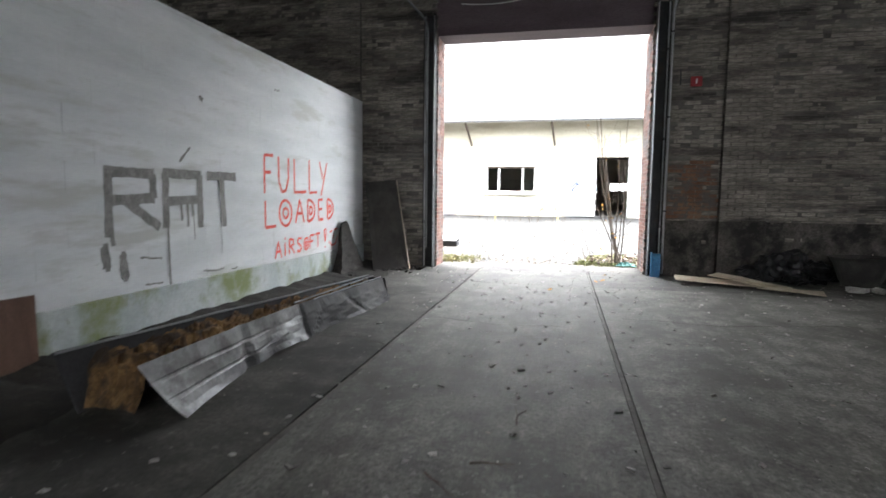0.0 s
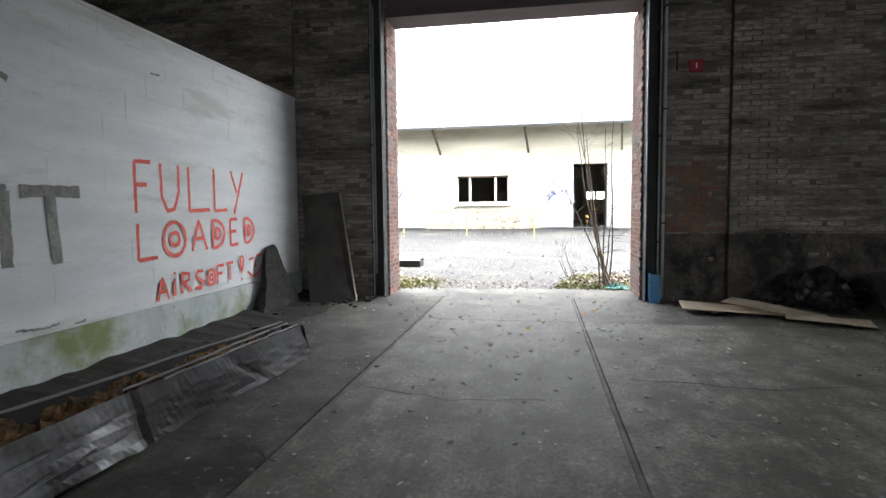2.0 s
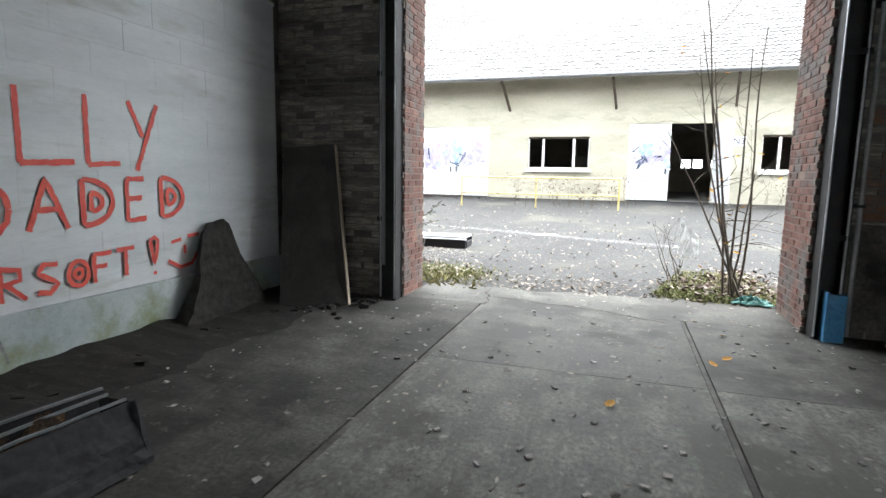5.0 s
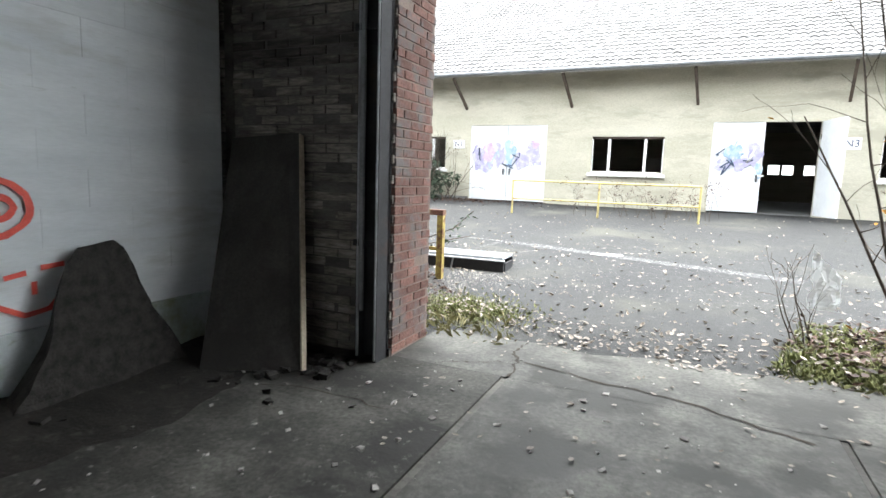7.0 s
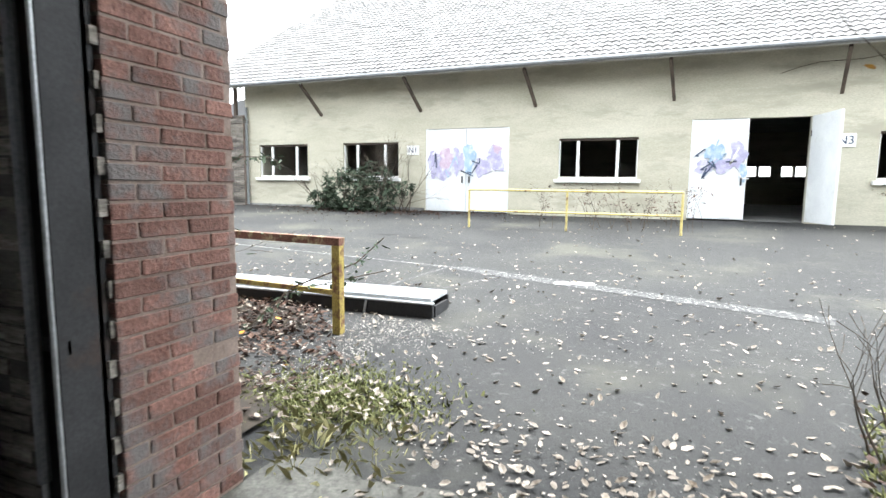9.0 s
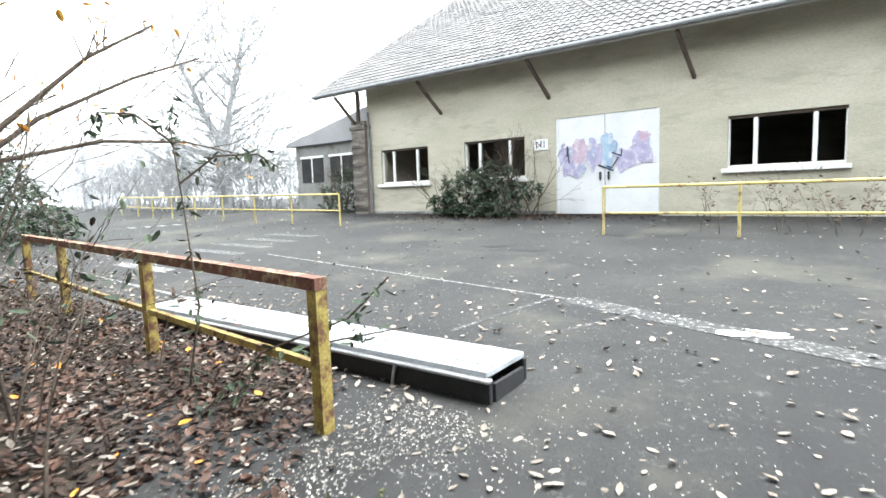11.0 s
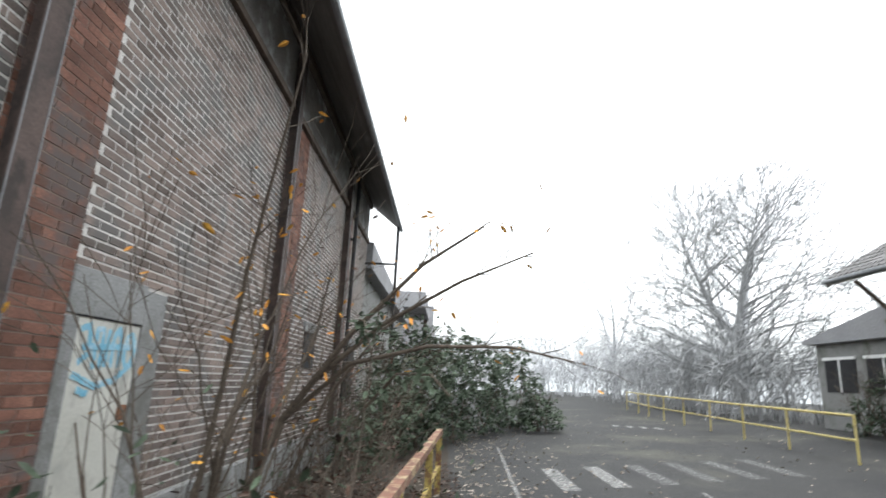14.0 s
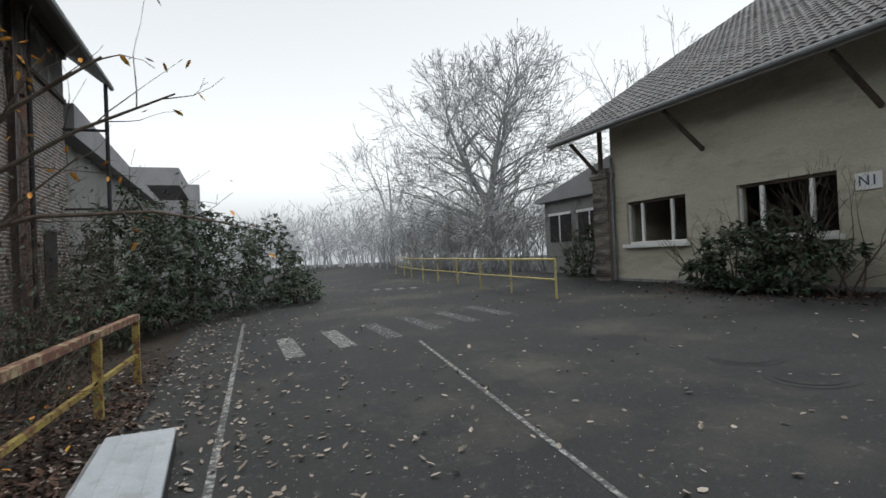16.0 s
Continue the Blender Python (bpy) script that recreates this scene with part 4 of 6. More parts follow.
# sloping eaves that overhang the wall
EA, EB = Vector((0, 12.2, 6.46)), Vector((0, 10.55, 7.78))
for nm, lift, thick, mt in (("eaves", 0.0, 0.06, M_EAVES_HAZE), ("roof", 0.065, 0.05, M_SLATE)):
    e = bmesh.new()
    up = Vector((0, EB.z - EA.z, EA.y - EB.y)).normalized()
    sect = [EA + up * lift, EB + up * lift, EB + up * (lift + thick), EA + up * (lift + thick)]
    f0 = [e.verts.new((FX0 - 0.35, v.y, v.z)) for v in sect]
    f1 = [e.verts.new((3.0, v.y, v.z)) for v in sect]
    e.faces.new(f0); e.faces.new(f1[::-1])
    for k in range(4):
        e.faces.new((f0[k], f1[k], f1[(k + 1) % 4], f0[(k + 1) % 4]))
    bmesh.ops.recalc_face_normals(e, faces=e.faces[:])
    part(nm, e, mt, facade, "timber eaves boarding greyed for haze" if nm == "eaves" else "")
part("gutter", tubed([(FX0 - 0.35, 12.26, 6.44), (3.0, 12.26, 6.44)], 0.06, 8), M_PIPE, facade)
for a, b, c, d in ((-6.66, -6.32, 0.0, 2.42), (-5.5, -5.36, 0.0, 2.1), (-6.32, -5.36, 2.12, 2.46)):
    part("door_surround", boxed(a, YO - 0.03, c, b, YO + 0.012, d, 0.006), M_GREYRENDER, facade, "patched grey render round a door")
side_door = tagged(thing("door_1", "cream sheet door with faded blue spray paint", "door"), kind="structure")
part("door_leaf", boxed(-6.31, YO - 0.035, 0.02, -5.51, YO - 0.005, 2.11, 0.006), M_DOORCREAM, side_door)
part("latch", boxed(-6.27, YO - 0.005, 1.35, -6.17, YO + 0.025, 1.47, 0.01), M_RUST, side_door, "rusted latch plate")
# solid near-black strip that paints the shaded gap above the door
part("head_gap", boxed(-6.33, YO - 0.02, 2.112, -5.49, YO + 0.006, 2.135), M_DARK, side_door)
blue_tag = bmesh.new()
scrawl = [[(-5.56, 2.02), (-5.66, 2.06), (-5.7, 1.86), (-5.58, 1.78)], [(-5.76, 1.74), (-5.75, 2.04), (-5.83, 2.04), (-5.84, 1.74)], [(-5.9, 2.05), (-5.9, 1.76)], [(-5.98, 1.76), (-5.97, 2.0), (-6.03, 2.06), (-6.07, 1.98), (-6.07, 1.76)],
          ring_pts(-6.2, 1.9, 0.07, 0.13, 10), [(-5.54, 1.7), (-5.8, 1.62), (-6.05, 1.66), (-6.27, 1.8)], [(-5.6, 1.9), (-6.26, 1.93)], [(-5.62, 1.6), (-5.75, 1.56)]]
for k, pts in enumerate(scrawl):
    ribbon(blue_tag, pts, 0.05, outside, 0.028 + 0.0008 * k, frng, 0.25, 0.02)
tagged(part("spray_tag", blue_tag, M_CYAN), "faded blue spray scrawl on the cream door", "graffiti")
for x in (-15.2, -18.1):
    dp = thing("downpipe", "dark iron rainwater downpipe on the brick facade", "pipe", "facade downpipes")
    part("pipe", tubed([(x, YO + 0.14, 0.5), (x, YO + 0.14, 6.9)] if x > -16 else [(x, 12.2, 0.1), (x, 12.2, 6.42)], 0.05, 10), M_STEEL, dp)
    for z in (1.2, 3.2, 5.2):
        part("bracket", boxed(x - 0.07, YO - 0.01, z, x + 0.07, YO + 0.16 if x > -16 else 12.22, z + 0.04), M_STEEL, dp)
tagged(part("hanging_cable", tubed([(-4.28, YO + 0.05, 6.9), (-4.24, YO + 0.05, 4.6), (-4.27, YO + 0.04, 3.4), (-4.26, YO + 0.03, 2.7), (-4.27, YO + 0.025, 0.9)], 0.012, 5), M_ROPE), "pale cable hanging down beside a brick pilaster", "cable")
for a, b, c, d in ((-12.5, -11.7, 1.9, 2.55), (-17.2, -16.3, 1.2, 2.6)):
    bx = thing("blocked_window", "boarded opening in the brick facade", "window", "boarded openings", "structure")
    part("board", boxed(a, YO - 0.01, c, b, YO + 0.02, d, 0.004), M_DARK, bx)
    part("lintel", boxed(a - 0.1, YO - 0.01, d, b + 0.1, YO + 0.05, d + 0.18, 0.008), M_GREYRENDER, bx)

# ---- farther buildings in the mist ----
annex = thing("low_annex", "low grey rendered annex with dark windows in the mist", "building")
part("wall", boxed(-22.2, 27.6, 0.2, -17.0, 36, 3.7), M_ANNEX, annex)
ar = bmesh.new()
av = [ar.verts.new(v) for v in ((-22.5, 27.3, 3.82), (-16.8, 27.3, 5.0), (-16.8, 36.5, 5.0), (-22.5, 36.5, 3.82), (-22.5, 27.3, 3.68), (-16.8, 27.3, 3.68), (-16.8, 36.5, 3.68), (-22.5, 36.5, 3.68))]
for f in ((0, 1, 2, 3), (0, 4, 5, 1), (1, 5, 6, 2), (2, 6, 7, 3), (3, 7, 4, 0), (7, 6, 5, 4)):
    ar.faces.new([av[i] for i in f])
part("roof", ar, M_SLATE, annex)
for x in (-21.8, -19.8):
    aw = part("window", boxed(x, 27.57, 2.0, x + 1.5, 27.62, 3.1), M_DARK, annex)
    part("window_frame", boxed(x - 0.06, 27.53, 3.1, x + 1.56, 27.6, 3.2), M_WHITE, aw)
    part("mullion", boxed(x + 0.72, 27.54, 2.0, x + 0.78, 27.6, 3.1), M_WHITE, aw)

out = thing("outbuilding", "grey rear outbuilding with a jutting flat roof", "building")
part("wall", boxed(-36, 3.0, -0.2, -18.8, 11.0, 5.2), M_ANNEX, out)
ob_r = bmesh.new()
pv = [ob_r.verts.new(v) for v in ((-18.5, 2.6, 6.0), (-36.4, 2.6, 5.4), (-36.4, 11.4, 5.4), (-18.5, 11.4, 6.0), (-18.5, 2.6, 5.15), (-36.4, 2.6, 5.15), (-36.4, 11.4, 5.15), (-18.5, 11.4, 5.15))]
for f in ((0, 1, 2, 3), (4, 7, 6, 5), (0, 3, 7, 4), (1, 5, 6, 2), (2, 6, 7, 3), (0, 4, 5, 1)):
    ob_r.faces.new([pv[i] for i in f])
part("roof", ob_r, M_SLATE, out)
part("canopy", boxed(-44, 8, 6.3, -36.2, 12.4, 7.3), M_SLATE, out)
part("canopy_post", boxed(-43.5, 12.0, 0, -43.2, 12.3, 6.3), M_TIMBER, out)
far = thing("misty_house", "pale distant house with a chimney in the fog", "building")
part("wall", boxed(-66, 6, -0.2, -50, 12.5, 7.0), M_SLATE, far)
part("chimney", boxed(-58, 11.4, 6.9, -57, 12.4, 9.2), M_SLATE, far)

# glowing ring added round the yard in place of distant fog
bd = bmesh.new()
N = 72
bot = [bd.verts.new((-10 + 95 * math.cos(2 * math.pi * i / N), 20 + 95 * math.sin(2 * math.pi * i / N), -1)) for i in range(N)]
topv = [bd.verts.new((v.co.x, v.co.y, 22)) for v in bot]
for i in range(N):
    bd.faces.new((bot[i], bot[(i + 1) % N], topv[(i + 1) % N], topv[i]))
structure("backdrop", bd, M_FOGGLOW, "glowing backdrop ring that stands in for pale fog haze", "fog")

# ---- road paint ----
paint = thing("road_marking", "worn white road lines and crossing stripes on asphalt", "road marking", "", "structure")


def marking(name, *polys):
    b = bmesh.new()
    mt = M_LINEWORN if name == "old_line" else M_LINE
    for q in polys:
        drape(b, q, 0.005)
    part(name, b, mt, paint)


def band(x0, y0, x1, y1, w, n=10):
    d = Vector((x1 - x0, y1 - y0)).normalized()
    s = Vector((-d.y, d.x)) * w / 2
    qs = []
    for i in range(n):
        a = Vector((x0, y0)).lerp(Vector((x1, y1)), i / n)
        b = Vector((x0, y0)).lerp(Vector((x1, y1)), (i + 1) / n)
        qs.append([tuple(a - s), tuple(b - s), tuple(b + s), tuple(a + s)])
    return qs


marking("edge_line", *band(-5.6, 14.84, -16.3, 15.27, 0.065, 16))
marking("centre_line", *band(-3.4, 16.97, -10.6, 17.88, 0.05, 12))
marking("old_line", *band(-3.7, 17.0, -4.0, 15.4, 0.06, 4))
marking("old_line", *band(-2.7, 16.7, -3.2, 15.6, 0.05, 4))
marking("old_line", *band(-3.5, 16.98, 1.2, 15.6, 0.3, 6))
for k in range(6):
    x, y = -12.85 - 0.25 * k, 15.78 + 0.87 * k
    marking("crossing_stripe" if k < 2 else "old_line", [(x, y), (x + 2.1, y), (x + 2.1, y + 0.3), (x, y + 0.3)])
for k in range(4):
    x, y = -22.9 + 0.38 * k, 20.1 + 0.38 * k
    marking("dash", [(x, y), (x + 0.75, y - 0.1), (x + 0.75, y + 0.14), (x, y + 0.24)])
for x, y in ((-6.6, 20.4), (-5.7, 20.15)):
    mh = thing("manhole_cover", "round dark iron manhole cover in the asphalt", "manhole cover", "yard manholes")
    for nm, rr, lift, mt in (("frame", 0.39, 0.004, M_PATCH), ("cover", 0.3, 0.009, M_ASPHALT)):
        b = bmesh.new()
        drape(b, [(x + rr * math.cos(k * math.pi / 12), y + rr * math.sin(k * math.pi / 12)) for k in range(24)], lift)
        part(nm, b, mt, mh)
tagged(part("frost_patch", (lambda b: (blob(b, 0, 0, 0.28, 0.14, 0, prng), b)[1])(bmesh.new()), M_WHITE), "small white paint spill on the asphalt", "spill").matrix_basis = pose(-1.62, 16.5, ground_z(-1.62, 16.5) + 0.006, -90, 0, 20) @ pose(0, 0, 0)

# ---- things in the hall ----
LETTERS = {
    "F": [[(0, 0), (0, 1)], [(0, 1), (0.9, 1.02)], [(0, 0.55), (0.65, 0.56)]], "U": [[(0, 1), (0.02, 0.3), (0.3, 0), (0.65, 0.05), (0.9, 0.4), (0.92, 1)]],
    "L": [[(0, 1), (0, 0)], [(0, 0), (1, 0.03)]], "Y": [[(0, 1), (0.45, 0.5)], [(1, 1), (0.2, 0)]],
    "A": [[(0, 0), (0.45, 1), (0.95, 0)], [(0.2, 0.4), (0.8, 0.4)]], "D": [[(0, 0), (0, 1)], ring_pts(0.02, 0.5, 0.93, 0.5, 14, 90.0, -90.0), [(0.25, 0.3), (0.25, 0.7)], ring_pts(0.25, 0.5, 0.35, 0.2, 8, 90.0, -90.0)],
    "E": [[(0, 0), (0, 1)], [(0, 1), (0.9, 1)], [(0, 0.52), (0.75, 0.54)], [(0, 0), (0.95, 0.02)]], "O": [ring_pts(0.5, 0.5, 0.5, 0.5), ring_pts(0.5, 0.5, 0.22, 0.2, 8)],
    "I": [[(0.5, 0), (0.5, 0.72)], [(0.5, 0.92), (0.5, 1.02)]], "R": [[(0, 0), (0, 1)], [(0, 1), (0.7, 0.9), (0.7, 0.6), (0, 0.5)], [(0.2, 0.5), (0.9, 0)]],
    "S": [[(0.9, 0.95), (0.3, 1), (0.05, 0.72), (0.5, 0.5), (0.9, 0.28), (0.5, 0), (0, 0.08)]], "T": [[(0.5, 0), (0.5, 1)], [(0, 1), (1, 1.03)]],
    "!": [[(0.3, 1.0), (0.55, 1.1), (0.78, 0.98), (0.7, 0.7), (0.52, 0.32), (0.36, 0.7), (0.3, 1.0)], [(0.5, 0.0), (0.5, 0.1)]],
}
grng = random.Random(3)


def write(bm, spec, width, k=0):
    for ch, u0, u1, z0, z1 in spec:
        for line in LETTERS[ch]:
            ribbon(bm, [(u0 + (u1 - u0) * a, z0 + (z1 - z0) * b) for a, b in line], width, onwhite, 0.0155 + 0.0004 * k, grng, 0.22, 0.03)
            k += 1
    return k


red = bmesh.new()
k = write(red, [("F", 6.3, 6.56, 1.44, 1.96), ("U", 6.68, 7.0, 1.46, 1.97), ("L", 7.15, 7.54, 1.46, 1.97), ("L", 7.65, 7.93, 1.46, 1.98), ("Y", 8.03, 8.32, 1.42, 1.98),
                ("L", 6.3, 6.58, 0.96, 1.33), ("O", 6.68, 7.05, 0.96, 1.34), ("A", 7.17, 7.47, 0.99, 1.35), ("D", 7.58, 7.85, 1.0, 1.35), ("E", 7.97, 8.16, 1.01, 1.35), ("D", 8.32, 8.58, 1.02, 1.36)], 0.042)
write(red, [("A", 6.54, 6.73, 0.5, 0.74), ("I", 6.76, 6.88, 0.52, 0.78), ("R", 6.95, 7.13, 0.53, 0.76), ("S", 7.19, 7.36, 0.54, 0.75), ("O", 7.42, 7.58, 0.55, 0.74), ("F", 7.63, 7.8, 0.55, 0.77),
            ("T", 7.83, 8.0, 0.56, 0.78), ("!", 8.12, 8.28, 0.52, 0.82)], 0.036, k)
for pts in ([(8.4, 0.78), (8.52, 0.8)], [(8.6, 0.82), (8.74, 0.83)], [(8.36, 0.62), (8.5, 0.54), (8.64, 0.56), (8.74, 0.68)], [(8.56, 0.74), (8.56, 0.66)]):
    ribbon(red, pts, 0.032, onwhite, 0.028, grng)
tagged(part("graffiti", red, M_REDPAINT), "red spray lettering FULLY LOADED AIRSOFT on the white wall", "graffiti")
rat = bmesh.new()
for i, pts in enumerate(([(3.65, 1.6), (3.64, 1.0)], [(3.6, 1.6), (4.22, 1.6)], [(4.2, 1.6), (4.2, 1.36)], [(3.66, 1.34), (4.22, 1.36)], [(3.85, 1.33), (4.28, 1.06)],
                         [(4.38, 1.62), (4.37, 1.05)], [(4.34, 1.62), (4.95, 1.62)], [(4.92, 1.62), (4.92, 1.03)], [(4.4, 1.33), (4.92, 1.35)], [(5.05, 1.62), (5.62, 1.63)], [(5.32, 1.6), (5.36, 1.02)])):
    ribbon(rat, pts, 0.1, onwhite, 0.015 + 0.0006 * i, grng, 0.13, 0.05)
for i, pts in enumerate(([(3.58, 0.92), (3.6, 0.72)], [(3.59, 0.95), (3.61, 0.69)], [(3.78, 0.83), (3.8, 0.6)], [(3.79, 0.86), (3.81, 0.57)])):
    ribbon(rat, pts, 0.095 if i % 2 == 0 else 0.055, onwhite, 0.016 + 0.0006 * i, grng, 0.2)
for u, z0, z1, w in ((4.39, 1.1, 0.45, 0.03), (4.6, 1.3, 1.12, 0.04), (4.7, 1.3, 1.05, 0.04), (4.78, 1.3, 1.16, 0.05), (3.66, 1.02, 0.92, 0.05), (4.8, 1.16, 0.9, 0.015)):
    ribbon(rat, [(u, z0), (u + 0.01, z1)], w, onwhite, 0.0225, grng, 0.3)
ribbon(rat, [(4.6, 1.75), (4.78, 1.92)], 0.03, onwhite, 0.015, grng, 0.4)
tagged(part("graffiti", rat, M_GREYPAINT), "dripping black brushed letters RAT on the white wall", "graffiti")
scuff = thing("wall_scuffs", "dark scuffs and chips on the white wall", "scuff")
for i, pts in enumerate(([(4.05, 0.5), (4.3, 0.49)], [(4.95, 0.53), (5.2, 0.5), (5.35, 0.515)], [(5.5, 0.48), (5.62, 0.49)], [(4.0, 0.78), (4.3, 0.74)], [(6.9, 0.3), (6.95, 0.12)], [(4.95, 2.5), (5.02, 2.47)], [(6.6, 2.9), (6.75, 2.9)])):
    scr = bmesh.new()
    ribbon(scr, pts, 0.05 if i == 5 else 0.018, onwhite, 0.044 if i == 4 else 0.0145, grng, 0.7, 0.02)
    part("scuff", scr, M_GREYPAINT, scuff)


def lumpy(nx, ny, fn):
    bm = bmesh.new()
    vs = [[bm.verts.new(fn(i / nx, j / ny)) for i in range(nx + 1)] for j in range(ny + 1)]
    for j in range(ny):
        for i in range(nx):
            bm.faces.new((vs[j][i], vs[j][i + 1], vs[j + 1][i + 1], vs[j + 1][i]))
    return bm


# fallen insulated cladding along the white wall
clad = thing("cladding_panel", "fallen insulated metal cladding panel with torn brown wool", "debris")


def bump_at(u, c, w):
    """A fold: one at c, falling to nought at a distance w."""
    return max(0.0, 1 - abs(u - c) / w)


def sheet(u, v):
    y = 2.16 + 4.3 * u
    x = -2.36 - 0.06 * math.sin(math.pi * min(1.0, u * 1.25)) + 0.2 * max(0.0, u - 0.62)
    flare = max(0.0, 1 - u * 4.5)
    torn = 0.15 + 0.85 * max(bump_at(u, 0.41, 0.13), bump_at(u, 0.27, 0.03)) + 0.25 * (u > 0.5)
    cr = (noise.noise(Vector((u * 9, v * 1.8, 0.4))) + 0.6 * noise.noise(Vector((u * 21 + v * 5, v * 3.0, 5.0)))) * 0.07 * torn
    fold = -0.05 * bump_at(u, 0.265, 0.025) - 0.03 * bump_at(u, 0.5, 0.012) - 0.02 * bump_at(u + 0.1 * v, 0.63, 0.02) - 0.02 * bump_at(u - 0.12 * v, 0.7, 0.02)
    rib = -0.004 * (abs(v - 0.35) < 0.03 or abs(v - 0.68) < 0.03) * (u < 0.36)
    z = (0.375 - 0.06 * u) * (1 - v * (1 - 0.12 * bump_at(u, 0.41, 0.1)))
    return (x + 0.1 * v + (cr + fold) * (0.35 + 0.65 * v) + rib + 0.1 * flare * v * v, y + 0.16 * flare * v, max(0.012, z + 0.03 * cr))


def strip(a, b, rows=(0.0, 0.03, 0.31, 0.33, 0.37, 0.39, 0.52, 0.64, 0.66, 0.7, 0.72, 0.86, 1.0), n=44):
    return lumpy(n, len(rows) - 1, lambda u, v: sheet(a + (b - a) * u, rows[round(v * (len(rows) - 1))]))


for name, bm, mt, lab in (("metal_sheet", strip(0.0, 0.49), M_FOIL, "folded bare aluminium sheet"), ("lower_sheet", strip(0.49, 1.0), M_SHEETDARK, "darker creased metal sheet")):
    sol = part(name, bm, mt, clad, lab).modifiers.new("thickness", "SOLIDIFY")
    sol.thickness, sol.offset = 0.005, 1


def tuft(u, v, s_, k):
    """Torn fibre relief: four octaves of noise."""
    return sum(noise.noise(Vector((u * s_ * 2 ** o, v * s_ * 0.4 * 2 ** o, k + o))) / 1.6 ** o for o in range(4))


def wool(u, v):
    # torn slabs of wool between the two sheets, with hollows where it has come away
    left, right = -2.97 + 0.47 * u, -2.5 + 0.1 * u
    hollow = 0.14 * max(0.0, noise.noise(Vector((u * 17, 0.5, 3.0)))) + 0.09 * (noise.noise(Vector((u * 34, v * 2, 8.0))) > 0.12)
    end = max(0.0, 1 - u * 26)
    z = (0.345 - 0.03 * u - hollow + 0.05 * tuft(u, v, 14, 1.0)) * (1 - end * (0.12 + 0.5 * (end > 0.45)) * 1.5)
    return (left + (right - left) * v, 2.3 + 3.9 * u + 0.03 * tuft(u, v, 9, 6.0), max(0.02, z))


part("insulation", lumpy(200, 26, wool), M_WOOL, clad, "torn brown mineral wool")
bk = bmesh.new()
for a_, b_ in (((-3.01, 2.2, 0.385), (-2.88, 2.24, 0.0)), ):
    qs = [a_, b_, (-2.42, 6.46, 0.0), (-2.5, 6.48, 0.325)]
    f0 = [bk.verts.new(v) for v in qs]
    f1 = [bk.verts.new((v[0] - 0.014, v[1], v[2])) for v in qs]
    bk.faces.new(f0); bk.faces.new(f1[::-1])
    for k in range(4):
        bk.faces.new((f0[k], f1[k], f1[(k + 1) % 4], f0[(k + 1) % 4]))
part("back_sheet", bk, M_STEEL, clad, "dark steel backing sheet")
part("end_cap", lumpy(6, 4, lambda u, v: (-2.49 + 0.24 * u + 0.06 * v, 6.43 + 0.02 * noise.noise(Vector((u * 4, v * 3, 2))), 0.012 + 0.3 * (1 - v))), M_SHEETDARK, clad)
part("rear_flap", lumpy(24, 3, lambda u, v: (-3.03 + 0.5 * u - 0.16 * v * (1 - 0.5 * u), 2.3 + 4.2 * u, 0.37 - 0.05 * u + 0.03 * math.sin(3 * v) - 0.06 * v + 0.012 * noise.noise(Vector((u * 14, v * 2, 1))))), M_STEEL, clad, "dark bent metal flap")
for (xa, ya, za), (xb, yb, zb) in (((-3.0, 2.2, 0.392), (-2.5, 6.46, 0.332)), ((-2.41, 4.6, 0.34), (-2.3, 6.42, 0.325)), ((-2.47, 4.3, 0.352), (-2.42, 6.42, 0.335))):
    pts = [(xa + (xb - xa) * t / 12 + 0.008 * grng.uniform(-1, 1), ya + (yb - ya) * t / 12, za + (zb - za) * t / 12 + 0.005 * grng.uniform(-1, 1)) for t in range(13)]
    part("edge_strip", tubed(pts, 0.009, 5), M_PIPE, clad, "bent galvanised edge strip")

# leaning concrete lump, leaning board, plywood
st = bmesh.new()
prof = [(8.22, 0.0), (8.5, 0.32), (8.68, 0.85), (8.8, 0.92), (9.0, 0.95), (9.08, 0.9), (9.15, 0.6), (9.3, 0.36), (9.45, 0.0)]
f0 = [st.verts.new((-3.66 - 0.22 * z + grng.uniform(-0.02, 0.02), y, z)) for y, z in prof]
f1 = [st.verts.new((-3.86 - 0.04 * z, y + 0.04, z)) for y, z in prof]
st.faces.new(f0); st.faces.new(f1[::-1])
for k in range(len(prof)):
    st.faces.new((f0[k], f1[k], f1[(k + 1) % len(prof)], f0[(k + 1) % len(prof)]))
bmesh.ops.triangulate(st, faces=st.faces[:])
bmesh.ops.subdivide_edges(st, edges=st.edges[:], cuts=3, use_grid_fill=True)
for v in st.verts:
    v.co += Vector((noise.noise(v.co * 9), noise.noise(v.co * 9 + Vector((5, 0, 0))), noise.noise(v.co * 8 + Vector((0, 7, 0))))) * 0.022
    v.co.z = max(v.co.z, 0.0)
tagged(part("concrete_lump", st, M_STONE), "rough dark slab of rubble leaning on the white wall", "rubble")
lb = thing("leaning_board", "tall grey board leaning in the dark corner", "board")
bb = bmesh.new()
q = [(-3.47, 9.36, 0.0), (-2.86, 9.72, 0.0), (-3.3, 10.25, 1.75), (-3.92, 10.16, 1.7)]
nrm = (Vector(q[1]) - Vector(q[0])).cross(Vector(q[3]) - Vector(q[0])).normalized() * 0.035
a_ = [bb.verts.new(v) for v in q]
b_ = [bb.verts.new(Vector(v) + nrm) for v in q]
bb.faces.new(a_); bb.faces.new(b_[::-1])
for k in range(4):
    bb.faces.new((a_[k], b_[k], b_[(k + 1) % 4], a_[(k + 1) % 4]))
